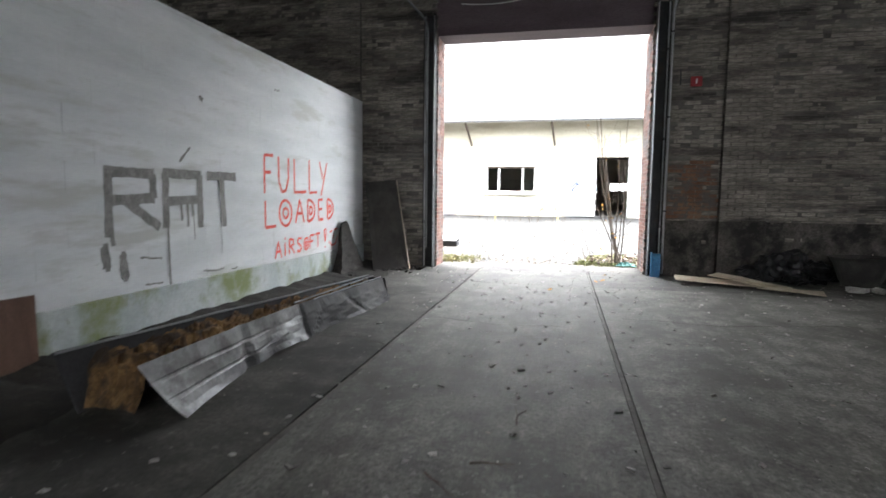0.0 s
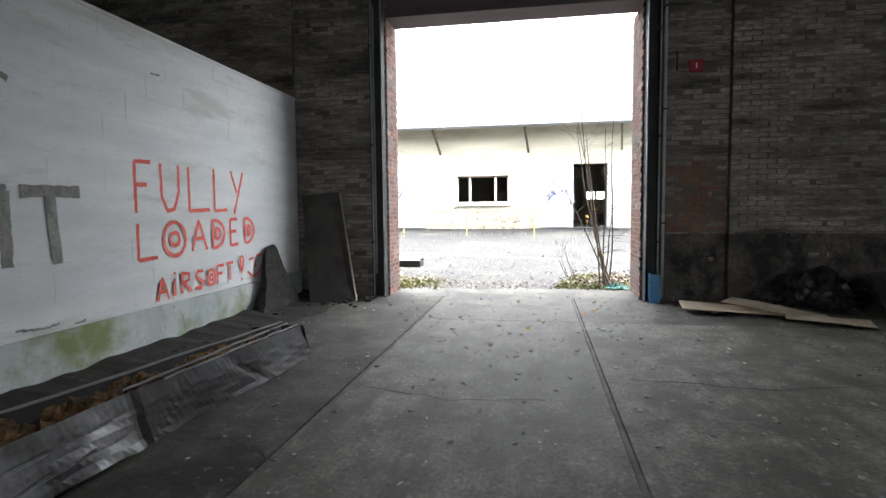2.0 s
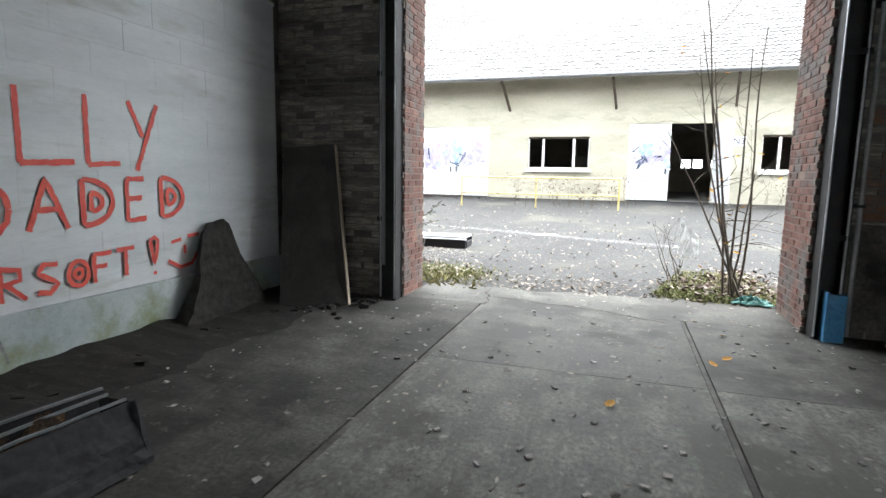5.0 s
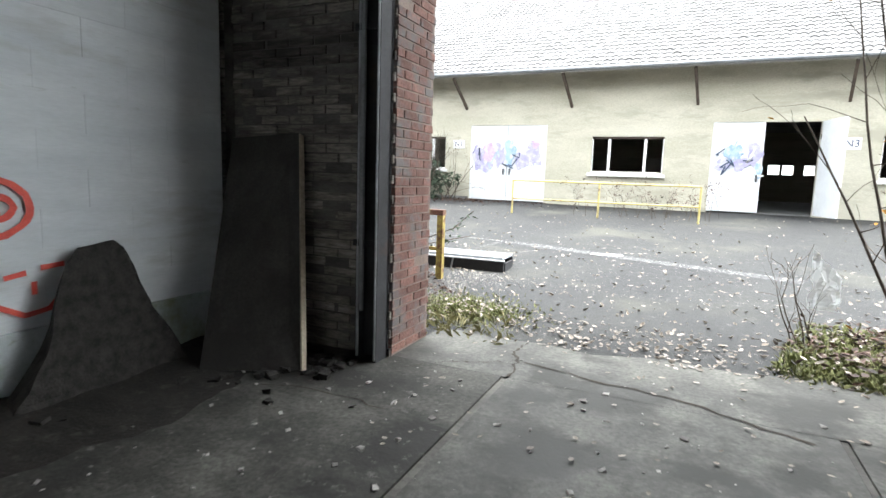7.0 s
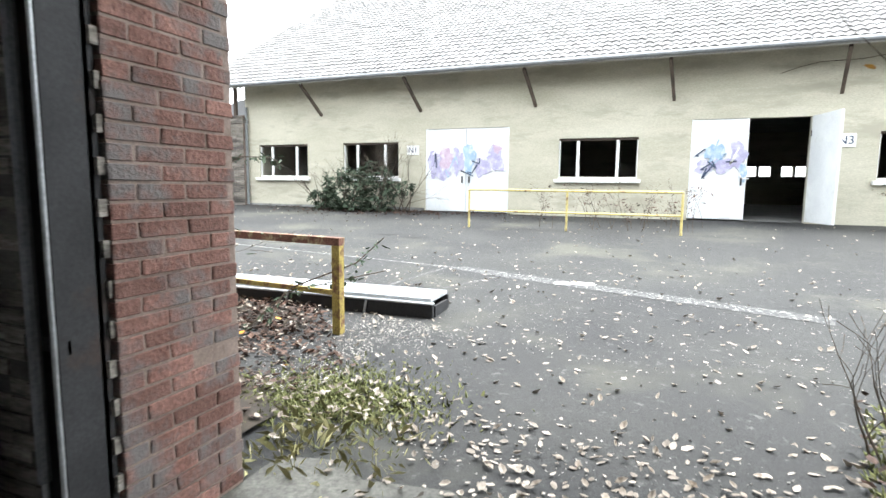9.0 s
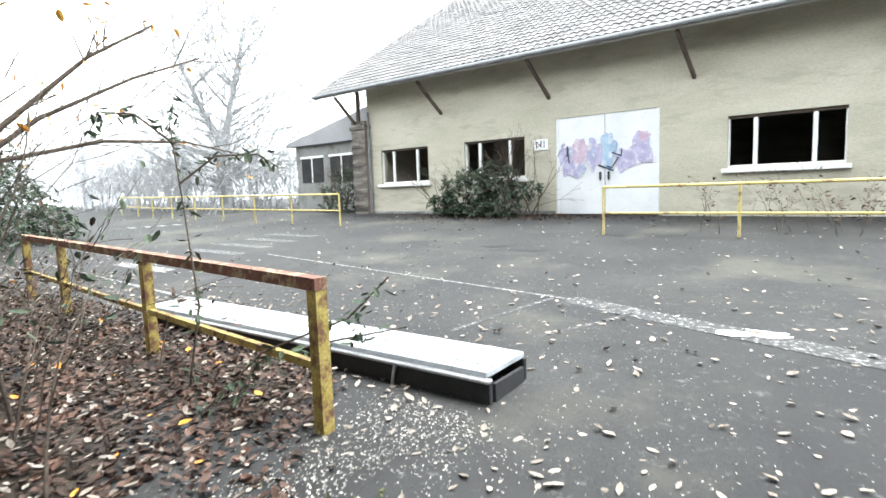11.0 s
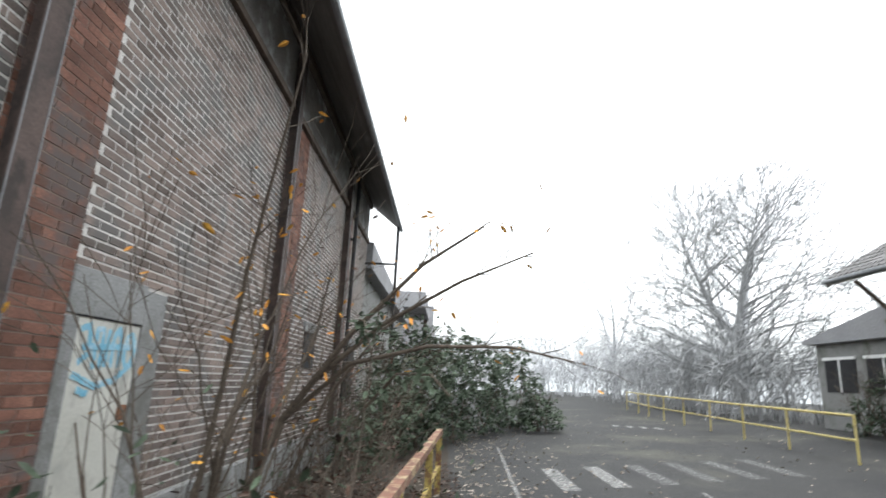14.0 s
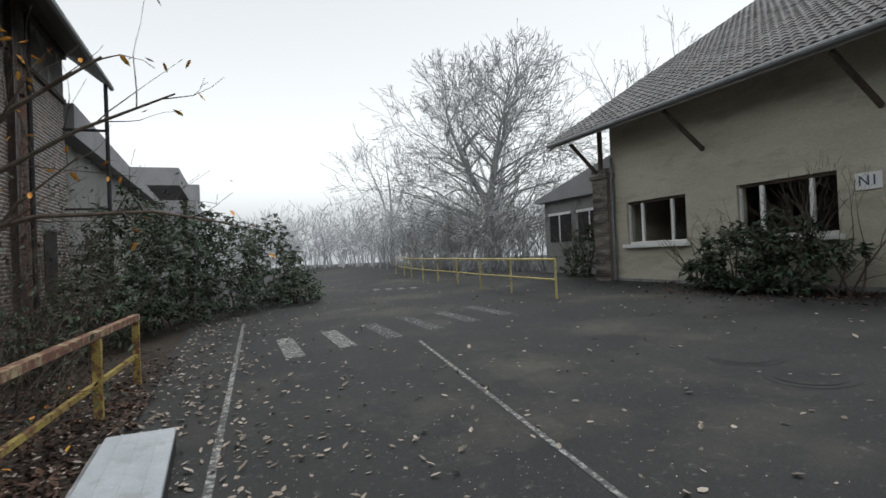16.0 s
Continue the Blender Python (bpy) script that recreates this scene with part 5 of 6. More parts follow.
part("panel", bb, M_BOARD, lb)
part("edge_trim", barred(Vector(q[1]) + Vector((0.01, 0.01, 0.0)), Vector(q[2]) + Vector((0.01, 0.0, 0)), 0.03, 0.05), M_CARD, lb, "pale worn edge")
pw = bmesh.new()
q = [(-3.87, 1.7, 0.05), (-3.87, 2.82, 0.06), (-3.905, 2.84, 0.6), (-3.905, 1.7, 0.62)]
a_ = [pw.verts.new(v) for v in q]
b_ = [pw.verts.new(Vector(v) + Vector((0.02, 0, 0.01))) for v in q]
pw.faces.new(a_[::-1]); pw.faces.new(b_)
for k in range(4):
    pw.faces.new((a_[k], a_[(k + 1) % 4], b_[(k + 1) % 4], b_[k]))
tagged(part("plywood_sheet", pw, M_PLY), "brown plywood offcut leaning on the white wall", "plywood")

# rubbish by the right-hand wall
for cx, cy, ang, w, d, tilt in ((2.75, 9.35, -8, 1.5, 0.62, 2), (3.1, 9.2, -32, 1.15, 0.5, 7), (3.55, 8.75, -18, 0.9, 0.45, 2)):
    b = bmesh.new()
    box(b, -w / 2, -d / 2, 0, w / 2, d / 2, 0.012, 0.002)
    bmesh.ops.subdivide_edges(b, edges=b.edges[:], cuts=2, use_grid_fill=True)
    for v in b.verts:
        v.co.z += 0.02 * noise.noise(Vector((v.co.x * 3 + cx, v.co.y * 3, 0))) + 0.02
    o = tagged(part("cardboard_sheet", b, M_CARD), "flattened brown cardboard sheet on the concrete floor", "cardboard", "flattened cardboard")
    o.matrix_basis = pose(cx, cy, 0.004 + 0.5 * w * math.sin(radians(tilt)), 0, tilt, ang)
for cx, cy, r, h in ((3.7, 9.95, 0.24, 0.5), (4.05, 10.0, 0.22, 0.55), (4.35, 9.9, 0.26, 0.4), (3.95, 9.7, 0.2, 0.26), (3.35, 10.02, 0.2, 0.28)):
    b = bmesh.new()
    bmesh.ops.create_icosphere(b, subdivisions=3, radius=1.0)
    for v in b.verts:
        f = 1 + 0.5 * noise.noise(v.co * 2.2 + Vector((cx * 3, cy, 0))) + 0.3 * abs(noise.noise(v.co * 5 + Vector((cx, 0, 0))))
        v.co = Vector((cx + v.co.x * r * f, cy + v.co.y * r * f * 0.8, max(0.0, h * 0.48 + v.co.z * h * 0.5 * f)))
    tagged(part("rubbish_bag", b, M_BLACK), "slumped black plastic rubbish bag against the wall", "rubbish bag", "black bags")
tub = thing("plastic_tub", "grey plastic tub standing by the hall wall", "tub")
b = bmesh.new()
rings = []
for rr, z in ((0.2, 0.0), (0.24, 0.1), (0.34, 0.4), (0.38, 0.47), (0.4, 0.47), (0.35, 0.44), (0.24, 0.08), (0.0, 0.07)):
    rings.append([b.verts.new((4.7 + rr * math.cos(2 * math.pi * k / 20) * 1.2, 9.2 + rr * math.sin(2 * math.pi * k / 20), 0.09 + z)) for k in range(20)] if rr else [b.verts.new((4.7, 9.2, 0.09 + z))])
for r0, r1 in zip(rings, rings[1:]):
    for k in range(20):
        b.faces.new((r0[k], r0[(k + 1) % 20], r1[(k + 1) % 20], r1[k]) if len(r1) > 1 else (r0[k], r0[(k + 1) % 20], r1[0]))
b.faces.new(rings[0][::-1])
part("body", b, M_BOARD, tub)
for k in range(3):
    b = bmesh.new()
    box(b, -0.12, -0.08, -0.05, 0.12, 0.08, 0.05, 0.02, 0.02, grng)
    o = tagged(part("rubble_block", b, M_CHIP), "broken pale brick rubble on the floor", "rubble", "rubble under the tub")
    o.matrix_basis = pose(4.6 + 0.15 * k, 9.1 + 0.1 * (k % 2), 0.05, 0, 0, 40 * k)

# door guides, conduits, signs
for side, x in ((-1, DL - 0.02), (1, DR + 0.02)):
    gd = thing("door_guide", "dark steel sliding door guide beside the doorway", "door guide", "door guides", "structure")
    s = side
    part("channel_web", boxed(min(x, x + s * 0.02), YI - 0.17, 0.0, max(x, x + s * 0.02), YI + 0.02, 5.0), M_STEEL, gd)
    part("channel_flange", boxed(min(x, x + s * 0.26), YI - 0.02, 0.0, max(x, x + s * 0.26), YI - 0.001, 5.0), M_STEEL, gd)
    part("channel_lip", boxed(min(x + s * 0.2, x + s * 0.225), YI - 0.12, 0.0, max(x + s * 0.2, x + s * 0.225), YI - 0.02, 5.0), M_STEEL, gd)
    part("rod", tubed([(x + s * 0.2, YI - 0.13, 0.02), (x + s * 0.2, YI - 0.13, 4.95)], 0.012, 6), M_GALV, gd, "bright galvanised rod")
    part("rod", tubed([(x + s * 0.01, YI - 0.18, 0.02), (x + s * 0.01, YI - 0.18, 4.95)], 0.009, 6), M_GALV, gd)
    for z in (0.9, 2.5, 4.1):
        part("bracket", boxed(min(x, x + s * 0.24), YI - 0.14, z, max(x, x + s * 0.24), YI - 0.125, z + 0.05), M_STEEL, gd)
cd = thing("conduit", "grey conduit bending up over the doorway", "conduit")
part("pipe", tubed([(-2.62, YI - 0.16, 0.4), (-2.62, YI - 0.16, 4.7), (-2.68, YI - 0.16, 4.9), (-3.6, YI - 0.16, 5.9)], 0.022, 8), M_PIPE, cd)
cd = thing("conduit", "galvanised conduit running up beside the doorway to a lamp", "conduit")
part("pipe", tubed([(1.9, YI - 0.18, 0.05), (1.9, YI - 0.18, 4.75), (1.93, YI - 0.2, 4.95), (2.05, YI - 0.26, 5.12)], 0.02, 8), M_GALV, cd)
for z in (1.2, 2.9, 4.4):
    part("clip", boxed(1.87, YI - 0.205, z, 1.93, YI - 0.005, z + 0.025), M_STEEL, cd)
part("lamp_head", tubed([(2.03, YI - 0.25, 5.1), (2.08, YI - 0.28, 5.1), (2.2, YI - 0.32, 5.06), (2.26, YI - 0.33, 5.02)], [0.03, 0.06, 0.12, 0.13], 14), M_PIPE, cd, "pale enamel lamp shade")
lmp = thing("junction_box", "grey lamp bracket and junction box beside the beam", "junction box")
part("body", boxed(1.68, YI - 0.2, 5.05, 1.86, YI - 0.02, 5.25, 0.02), M_PIPE, lmp)
part("cable", tubed([(1.86, YI - 0.1, 5.2), (2.0, YI - 0.12, 5.0), (1.9, YI - 0.1, 4.7), (1.95, YI - 0.08, 4.3)], 0.012, 6), M_BLACK, lmp)
for a, b2, sag in ((-2.0, -0.4, 0.08), (-0.2, 1.7, 0.1)):
    pts = [(a + (b2 - a) * t / 8, YI + 0.08, 5.22 + 0.1 * t / 8 - sag * 4 * (t / 8) * (1 - t / 8)) for t in range(9)]
    tagged(part("slack_cable", tubed(pts, 0.012, 5), M_ROPE), "pale slack cable strung along the steel beam", "cable", "beam cables")
sg = thing("warning_sign", "small red sign with a white mark on the brick wall", "sign")
part("plate", boxed(2.27, YI - 0.04, 3.47, 2.46, YI - 0.005, 3.65, 0.004), M_REDSIGN, sg)
part("mark", boxed(2.355, YI - 0.045, 3.52, 2.375, YI - 0.04, 3.6), M_WHITE, sg)
part("hook", boxed(2.08, YI - 0.05, 3.5, 2.1, YI - 0.01, 3.78), M_STEEL, sg)
bp = thing("blue_plate", "short blue painted steel plate by the doorway", "plate")
part("face", boxed(1.72, YI - 0.26, 0.0, 1.86, YI - 0.2, 0.43, 0.004), M_BLUE, bp)
part("edge", boxed(1.7, YI - 0.27, 0.0, 1.72, YI - 0.12, 0.45, 0.003), M_BLUE, bp)
brick_u = lambda u, d, z: (u, YI - 0.004 - d, z)
# warm oxide patch on the bricks beside the sign
ob_rust = part("oxide_patch", brick_mesh("oxide_patch", [q for q in courses(1.95, 2.85, 1.08, 2.15, 0.24, 0.065, 0.012) if grng.random() < 1.05 - 0.7 * abs((q[0] + q[1]) / 2 - 2.35) - 0.4 * max(0.0, q[2] - 1.6)], brick_u, 0.008, grng, M_OXIDE, 0.003), M_OXIDE, end_wall, "rust brown stained bricks")

# chips, twigs and leaves on the hall floor
drng = random.Random(44)
chips = bmesh.new()
for _ in range(1500):
    x, y = drng.uniform(-3.6, 6.5), drng.uniform(0.3, 10.8)
    if x < -2.0 and y < 6.8 and drng.random() < 0.7:
        continue
    s = drng.choice((0.005, 0.007, 0.01, 0.014, 0.02))
    vs = box(chips, -s, -s * 0.7, 0, s, s * 0.7, s * 0.35, 0, s * 0.35, drng)
    m = pose(x, y, 0.004, drng.uniform(-20, 20), 0, drng.uniform(0, 360))
    for v in vs:
        v.co = m @ v.co
tagged(part("floor_rubble", chips, M_CHIP), "scattered chips of plaster and stone on the floor", "rubble", kind="stuff")
pale = [(drng.uniform(-2.0, 2.2), 11.2 - abs(drng.gauss(0, 3.4)), 0.012, drng.uniform(0.025, 0.065), drng.uniform(0.02, 0.045), drng.uniform(0, 6.3), drng.uniform(-0.08, 0.1), drng.uniform(-0.15, 0.15), drng.uniform(0.0, 0.12)) for _ in range(210)]
tagged(part("blown_leaves", leaves_mesh("blown_leaves", pale, M_LEAFPALE), M_LEAFPALE), "pale dry leaves blown onto the concrete floor", "leaves", kind="stuff")
dirt = bmesh.new()
for _ in range(420):
    if drng.random() < 0.65:
        x, y = -3.85 + abs(drng.gauss(0, 0.22)), drng.uniform(2.6, 10.1)
    else:
        x, y = drng.uniform(-3.8, -2.6), 10.1 - abs(drng.gauss(0, 0.3))
    s = drng.uniform(0.012, 0.045)
    vs = box(dirt, -s, -s * 0.8, -0.005, s, s * 0.8, s * 0.8, 0, s * 0.4, drng)
    m = pose(x, y, 0.004, 0, 0, drng.uniform(0, 360))
    for v in vs:
        v.co = m @ v.co
tagged(part("dirt_heap", dirt, M_STONE), "dark crumbled dirt along the foot of the wall", "dirt", kind="stuff")
for x, y, a in ((-0.35, 2.15, 20), (-0.15, 2.7, 100), (0.2, 1.7, 60), (-0.55, 2.0, -40)):
    b = bmesh.new()
    tips = []
    grow(b, Vector((x, y, 0.02)), Vector((math.cos(radians(a)), math.sin(radians(a)), 0.02)), 0.14, 0.008, 1, drng, tips, 0.0, 30)
    for v in b.verts:
        v.co.z = min(max(v.co.z, 0.003), 0.05)
    tagged(part("dead_twig", b, M_STEM), "short dead twig lying on the concrete", "twig", "floor twigs")

# ---- rails and loose things in the yard ----
rusty = thing("guard_rail", "rusty yellow and red square tube guard rail in the leaves", "railing")
RP = [(-3.44, 13.39), (-6.05, 13.55), (-8.75, 13.72), (-10.5, 13.82)]
part("top_rail", barred((-3.39, 13.385, 0.965), (-10.54, 13.825, 1.01), 0.09, 0.075), M_RAILTOP, rusty, "rust red top tube with yellow flakes")
for i, (x, y) in enumerate(RP):
    z = ground_z(x, y)
    part("post", barred((x, y, z - 0.1), (x, y, 0.925 + 0.012 * i), 0.085, 0.085), M_RAIL, rusty)
part("lower_rail", barred((-3.48, 13.39, 0.46), (-10.48, 13.82, 0.5), 0.045, 0.05), M_RAIL, rusty)


def yellow_rail(pts, height, mid, label):
    r = thing("guard_rail", label, "railing", "yellow yard rails")
    p3 = [Vector((x, y, ground_z(x, y))) for x, y in pts]
    for a, b in zip(p3, p3[1:]):
        part("top_rail", tubed([a + Vector((0, 0, height)), b + Vector((0, 0, height))], 0.028, 8), M_YELLOW, r)
        if mid:
            part("lower_rail", tubed([a + Vector((0, 0, mid)), b + Vector((0, 0, mid))], 0.024, 8), M_YELLOW, r)
    for a in p3:
        part("post", tubed([a - Vector((0, 0, 0.1)), a + Vector((0, 0, height))], 0.028, 8), M_YELLOW, r)
    return r


yellow_rail([(-13.35, 22.3), (-15.8, 22.4), (-18.06, 22.5), (-20.5, 22.7), (-22.9, 22.85), (-25.2, 23.0), (-27.5, 23.2), (-30, 23.6), (-33, 24)], 0.95, 0.46, "weathered yellow tube railing along the road edge")
yellow_rail([(-5.17, 22.2), (-2.7, 22.3), (-0.13, 22.3)], 0.97, 0.44, "yellow tube railing with a blackened end before the shed")
yellow_rail([(4.6, 22.2), (7.0, 22.2), (9.5, 22.2)], 0.97, 0.44, "yellow tube railing before the shed door")
stack = thing("panel_stack", "stack of white topped steel door panels on the ground", "panel stack")


def profile_panel(x0, x1, y0, y1, z0, z1, mt, nm, dy0=0.0):
    b = bmesh.new()
    box(b, x0, y0, z0, x1, y1, z1, 0.006)
    return part(nm, b, mt, stack)


profile_panel(-7.25, -2.74, 14.24, 14.76, 0.285, 0.33, M_PANEL, "top_panel")["label"] = "frost white sheet steel panel"
profile_panel(-7.2, -2.72, 14.2, 14.26, 0.04, 0.1, M_STEEL, "bottom_flange")
profile_panel(-7.2, -2.72, 14.24, 14.28, 0.08, 0.29, M_STEEL, "web")
profile_panel(-7.2, -2.72, 14.72, 14.76, 0.08, 0.29, M_STEEL, "web")
profile_panel(-7.2, -2.74, 14.28, 14.72, 0.06, 0.1, M_GALV, "bottom_panel")
profile_panel(-7.22, -2.7, 14.19, 14.25, 0.265, 0.29, M_GALV, "top_flange")
for y in (14.36, 14.5, 14.64):
    part("rib", boxed(-7.24, y - 0.006, 0.3285, -2.75, y + 0.006, 0.337), M_PANEL, stack)
for x in (-3.55, -4.6, -5.7):
    part("stay", barred((x, 14.22, 0.08), (x + 0.04, 14.22, 0.28), 0.025, 0.015), M_GALV, stack)
part("end_piece", boxed(-2.74, 14.3, 0.1, -2.71, 14.7, 0.24, 0.004), M_STEEL, stack)
stack.matrix_basis = pose(-2.83, 14.47, -0.03, 0, 0, 2.0) @ pose(2.76, -14.5, 0)

# ---- leaf litter, moss and weeds ----
lrng = random.Random(90)


def litter_z(x, y):
    return ground_z(x, y) + 0.012 + 0.05 * max(0.0, noise.noise(Vector((x * 1.1, y * 1.1, 0)))) * min(1.0, max(0.0, (14.2 - y)))


soil = bmesh.new()
sx, sy = 50, 12
gridv = [[soil.verts.new((0, 0, 0)) for _ in range(sx + 1)] for _ in range(sy + 1)]
for j in range(sy + 1):
    for i in range(sx + 1):
        x = -24 + 21.2 * i / sx
        ymax = 14.0 + 0.12 * noise.noise(Vector((x * 1.3, 2, 0))) - max(0.0, (x + 4.2)) * 1.15
        y = YO + (ymax - YO) * j / sy
        gridv[j][i].co = (x, y, litter_z(x, y) - 0.006 if j < sy else ground_z(x, y) + 0.003)
for j in range(sy):
    for i in range(sx):
        soil.faces.new((gridv[j][i], gridv[j][i + 1], gridv[j + 1][i + 1], gridv[j + 1][i]))
tagged(part("soil_strip", soil, M_SOIL), "dark earth strip under fallen leaves beside the facade", "soil", kind="structure")


def scatter(n, fx, fy, size, zf, rng, keep=lambda x, y: True, flat=0.35):
    out_ = []
    while len(out_) < n:
        x, y = fx(), fy()
        if not keep(x, y):
            continue
        s = rng.uniform(*size)
        out_.append((x, y, zf(x, y), s, s * rng.uniform(0.5, 0.85), rng.uniform(0, 6.283), rng.uniform(-flat, flat), rng.uniform(-flat, flat), rng.uniform(-0.15, 0.35)))
    return out_


in_strip = lambda x, y: y < 14.15 - max(0.0, (x + 4.2)) * 1.1 and y > YO + 0.05
zf = lambda x, y: litter_z(x, y) + lrng.uniform(0.0, 0.035)
tagged(part("leaf_litter", leaves_mesh("leaf_litter", scatter(9500, lambda: -2.7 - abs(lrng.triangular(0, 11, 1.5)), lambda: lrng.uniform(YO, 14.2), (0.04, 0.088), zf, lrng, in_strip), M_LEAFBROWN), M_LEAFBROWN), "thick brown fallen leaves beside the rail", "leaves", kind="stuff")
tagged(part("leaf_litter", leaves_mesh("leaf_litter", scatter(1300, lambda: -2.7 - abs(lrng.triangular(0, 11, 1.5)), lambda: lrng.uniform(YO, 14.3), (0.035, 0.075), lambda x, y: zf(x, y) + 0.008, lrng, in_strip), M_LEAFPALE), M_LEAFPALE), "pale frosted fallen leaves among brown ones", "leaves", kind="stuff")
tagged(part("leaf_litter", leaves_mesh("leaf_litter", scatter(45, lambda: -2.7 - abs(lrng.triangular(0, 9, 1.0)), lambda: lrng.uniform(YO, 14.2), (0.06, 0.1), lambda x, y: zf(x, y) + 0.02, lrng, in_strip), M_LEAFORANGE), M_LEAFORANGE), "bright orange leaves on the brown litter", "leaves", kind="stuff")
on_road = lambda x, y: not in_strip(x, y) or y > 14.2
road = scatter(1000, lambda: lrng.uniform(-9, 4), lambda: 11.4 + abs(lrng.gauss(0, 3.2)), (0.04, 0.085), lambda x, y: ground_z(x, y) + 0.01, lrng, on_road, 0.25)
road += scatter(620, lambda: lrng.gauss(-0.5, 1.6), lambda: 11.2 + abs(lrng.gauss(0, 0.9)), (0.03, 0.07), lambda x, y: ground_z(x, y) + 0.01, lrng, on_road, 0.25)
road += scatter(1100, lambda: lrng.uniform(-24, -3), lambda: 13.9 + abs(lrng.gauss(0, 1.1)), (0.05, 0.09), lambda x, y: ground_z(x, y) + 0.01, lrng, on_road, 0.25)
road += scatter(170, lambda: lrng.gauss(-2.5, 0.4), lambda: lrng.gauss(12.0, 0.4), (0.03, 0.07), lambda x, y: ground_z(x, y) + 0.055, lrng, lambda x, y: y > YO + 0.1, 0.4)
road += scatter(700, lambda: lrng.uniform(-30, 6), lambda: lrng.uniform(15, 25), (0.05, 0.09), lambda x, y: ground_z(x, y) + 0.01, lrng, on_road, 0.25)
tagged(part("road_leaves", leaves_mesh("road_leaves", road, M_LEAFPALE), M_LEAFPALE), "pale frosted leaves scattered over the asphalt", "leaves", kind="stuff")
grit = scatter(5200, lambda: lrng.uniform(-7, 3), lambda: 11.5 + abs(lrng.gauss(0, 3.5)), (0.008, 0.02), lambda x, y: ground_z(x, y) + 0.006, lrng, on_road, 0.3)
grit += scatter(2800, lambda: lrng.gauss(-2.95, 0.33), lambda: lrng.uniform(12.0, 14.0), (0.008, 0.024), lambda x, y: max(ground_z(x, y) + 0.008, litter_z(x, y) + 0.012 if x < -2.8 else 0.0), lrng, lambda x, y: True, 0.3)
tagged(part("road_grit", leaves_mesh("road_grit", grit, M_CHIP), M_CHIP), "fine pale grit and leaf crumbs on the asphalt", "grit", kind="stuff")
shedleaf = scatter(1300, lambda: lrng.gauss(-9.5, 2.2), lambda: 25.9 - abs(lrng.gauss(0, 0.8)), (0.06, 0.1), lambda x, y: ground_z(x, y) + 0.015, lrng)
tagged(part("leaf_litter", leaves_mesh("leaf_litter", shedleaf, M_LEAFBROWN), M_LEAFBROWN), "brown leaves gathered along the shed wall", "leaves", kind="stuff")


def tufts(name, n, fx, fy, hgt, rng, mat, label, keep=lambda x, y: True, slim=(0.12, 0.5)):
    spots = []
    while len(spots) < n:
        x, y = fx(), fy()
        if not keep(x, y):
            continue
        h = rng.uniform(*hgt)
        spots.append((x, y, ground_z(x, y), h, h * rng.uniform(*slim), rng.uniform(0, 6.283), rng.uniform(0.3, 1.4), rng.uniform(-0.5, 0.5), rng.uniform(-0.4, 0.1)))
    return tagged(part(name, leaves_mesh(name, spots, mat), mat), label, "weeds", kind="stuff")


tufts("moss_patch", 5200, lambda: lrng.triangular(0.1, 1.9, 1.4), lambda: lrng.triangular(11.3, 13.4, 11.6), (0.03, 0.1), lrng, M_GRASS, "green moss and weeds at the door jamb", lambda x, y: x > 0.3 + (y - 11.3) * 0.25)
tufts("moss_patch", 4200, lambda: lrng.gauss(-2.65, 0.36), lambda: lrng.gauss(12.15, 0.28), (0.025, 0.07), lrng, M_GRASS, "green moss between leaves beside the doorway")
tufts("grass_tuft", 330, lambda: lrng.triangular(-2.75, -1.6, -2.5), lambda: lrng.triangular(11.0, 12.4, 11.3), (0.04, 0.14), lrng, M_STRAW, "yellow green grass tuft at the brick jamb", lambda x, y: True, (0.03, 0.1))
leafR = scatter(620, lambda: lrng.triangular(0.2, 2.6, 1.4), lambda: lrng.triangular(11.3, 13.6, 12.0), (0.05, 0.09), lambda x, y: ground_z(x, y) + lrng.uniform(0.03, 0.08), lrng, lambda x, y: x > 0.3 + (y - 11.3) * 0.2)
tagged(part("leaf_litter", leaves_mesh("leaf_litter", leafR, M_LEAFBROWN), M_LEAFBROWN), "brown leaves on moss at the door jamb", "leaves", kind="stuff")
leafR = scatter(230, lambda: lrng.triangular(0.2, 2.6, 1.4), lambda: lrng.triangular(11.3, 13.6, 12.0), (0.05, 0.09), lambda x, y: ground_z(x, y) + lrng.uniform(0.04, 0.09), lrng, lambda x, y: x > 0.3 + (y - 11.3) * 0.2)
tagged(part("leaf_litter", leaves_mesh("leaf_litter", leafR, M_LEAFPALE), M_LEAFPALE), "pale dry leaves on moss at the door jamb", "leaves", kind="stuff")


net = lumpy(16, 10, lambda u, v: (1.2 + 0.42 * u + 0.05 * noise.noise(Vector((u * 6, v * 5, 1))), 11.3 + 0.2 * v + 0.05 * noise.noise(Vector((u * 7, v * 4, 5))), 0.03 + 0.07 * math.sin(math.pi * u) * math.sin(math.pi * v) * (1 + noise.noise(Vector((u * 9, v * 9, 2))))))
sol = tagged(part("net_scrap", net, M_TEAL), "crumpled teal plastic net on the moss by the jamb", "net").modifiers.new("thickness", "SOLIDIFY")
sol.thickness = 0.004
for x, y, a in ((0.75, 9.15, 0.4), (0.68, 8.95, 2.0), (0.9, 9.9, 4.0), (-0.1, 7.9, 1.0)):
    tagged(part("fallen_leaf", leaves_mesh("fallen_leaf", [(x, y, 0.008, 0.09, 0.075, a, 0.05, 0.1, 0.12)], M_LEAFORANGE), M_LEAFORANGE), "orange maple-coloured leaf lying on the concrete", "leaf", "orange floor leaves")


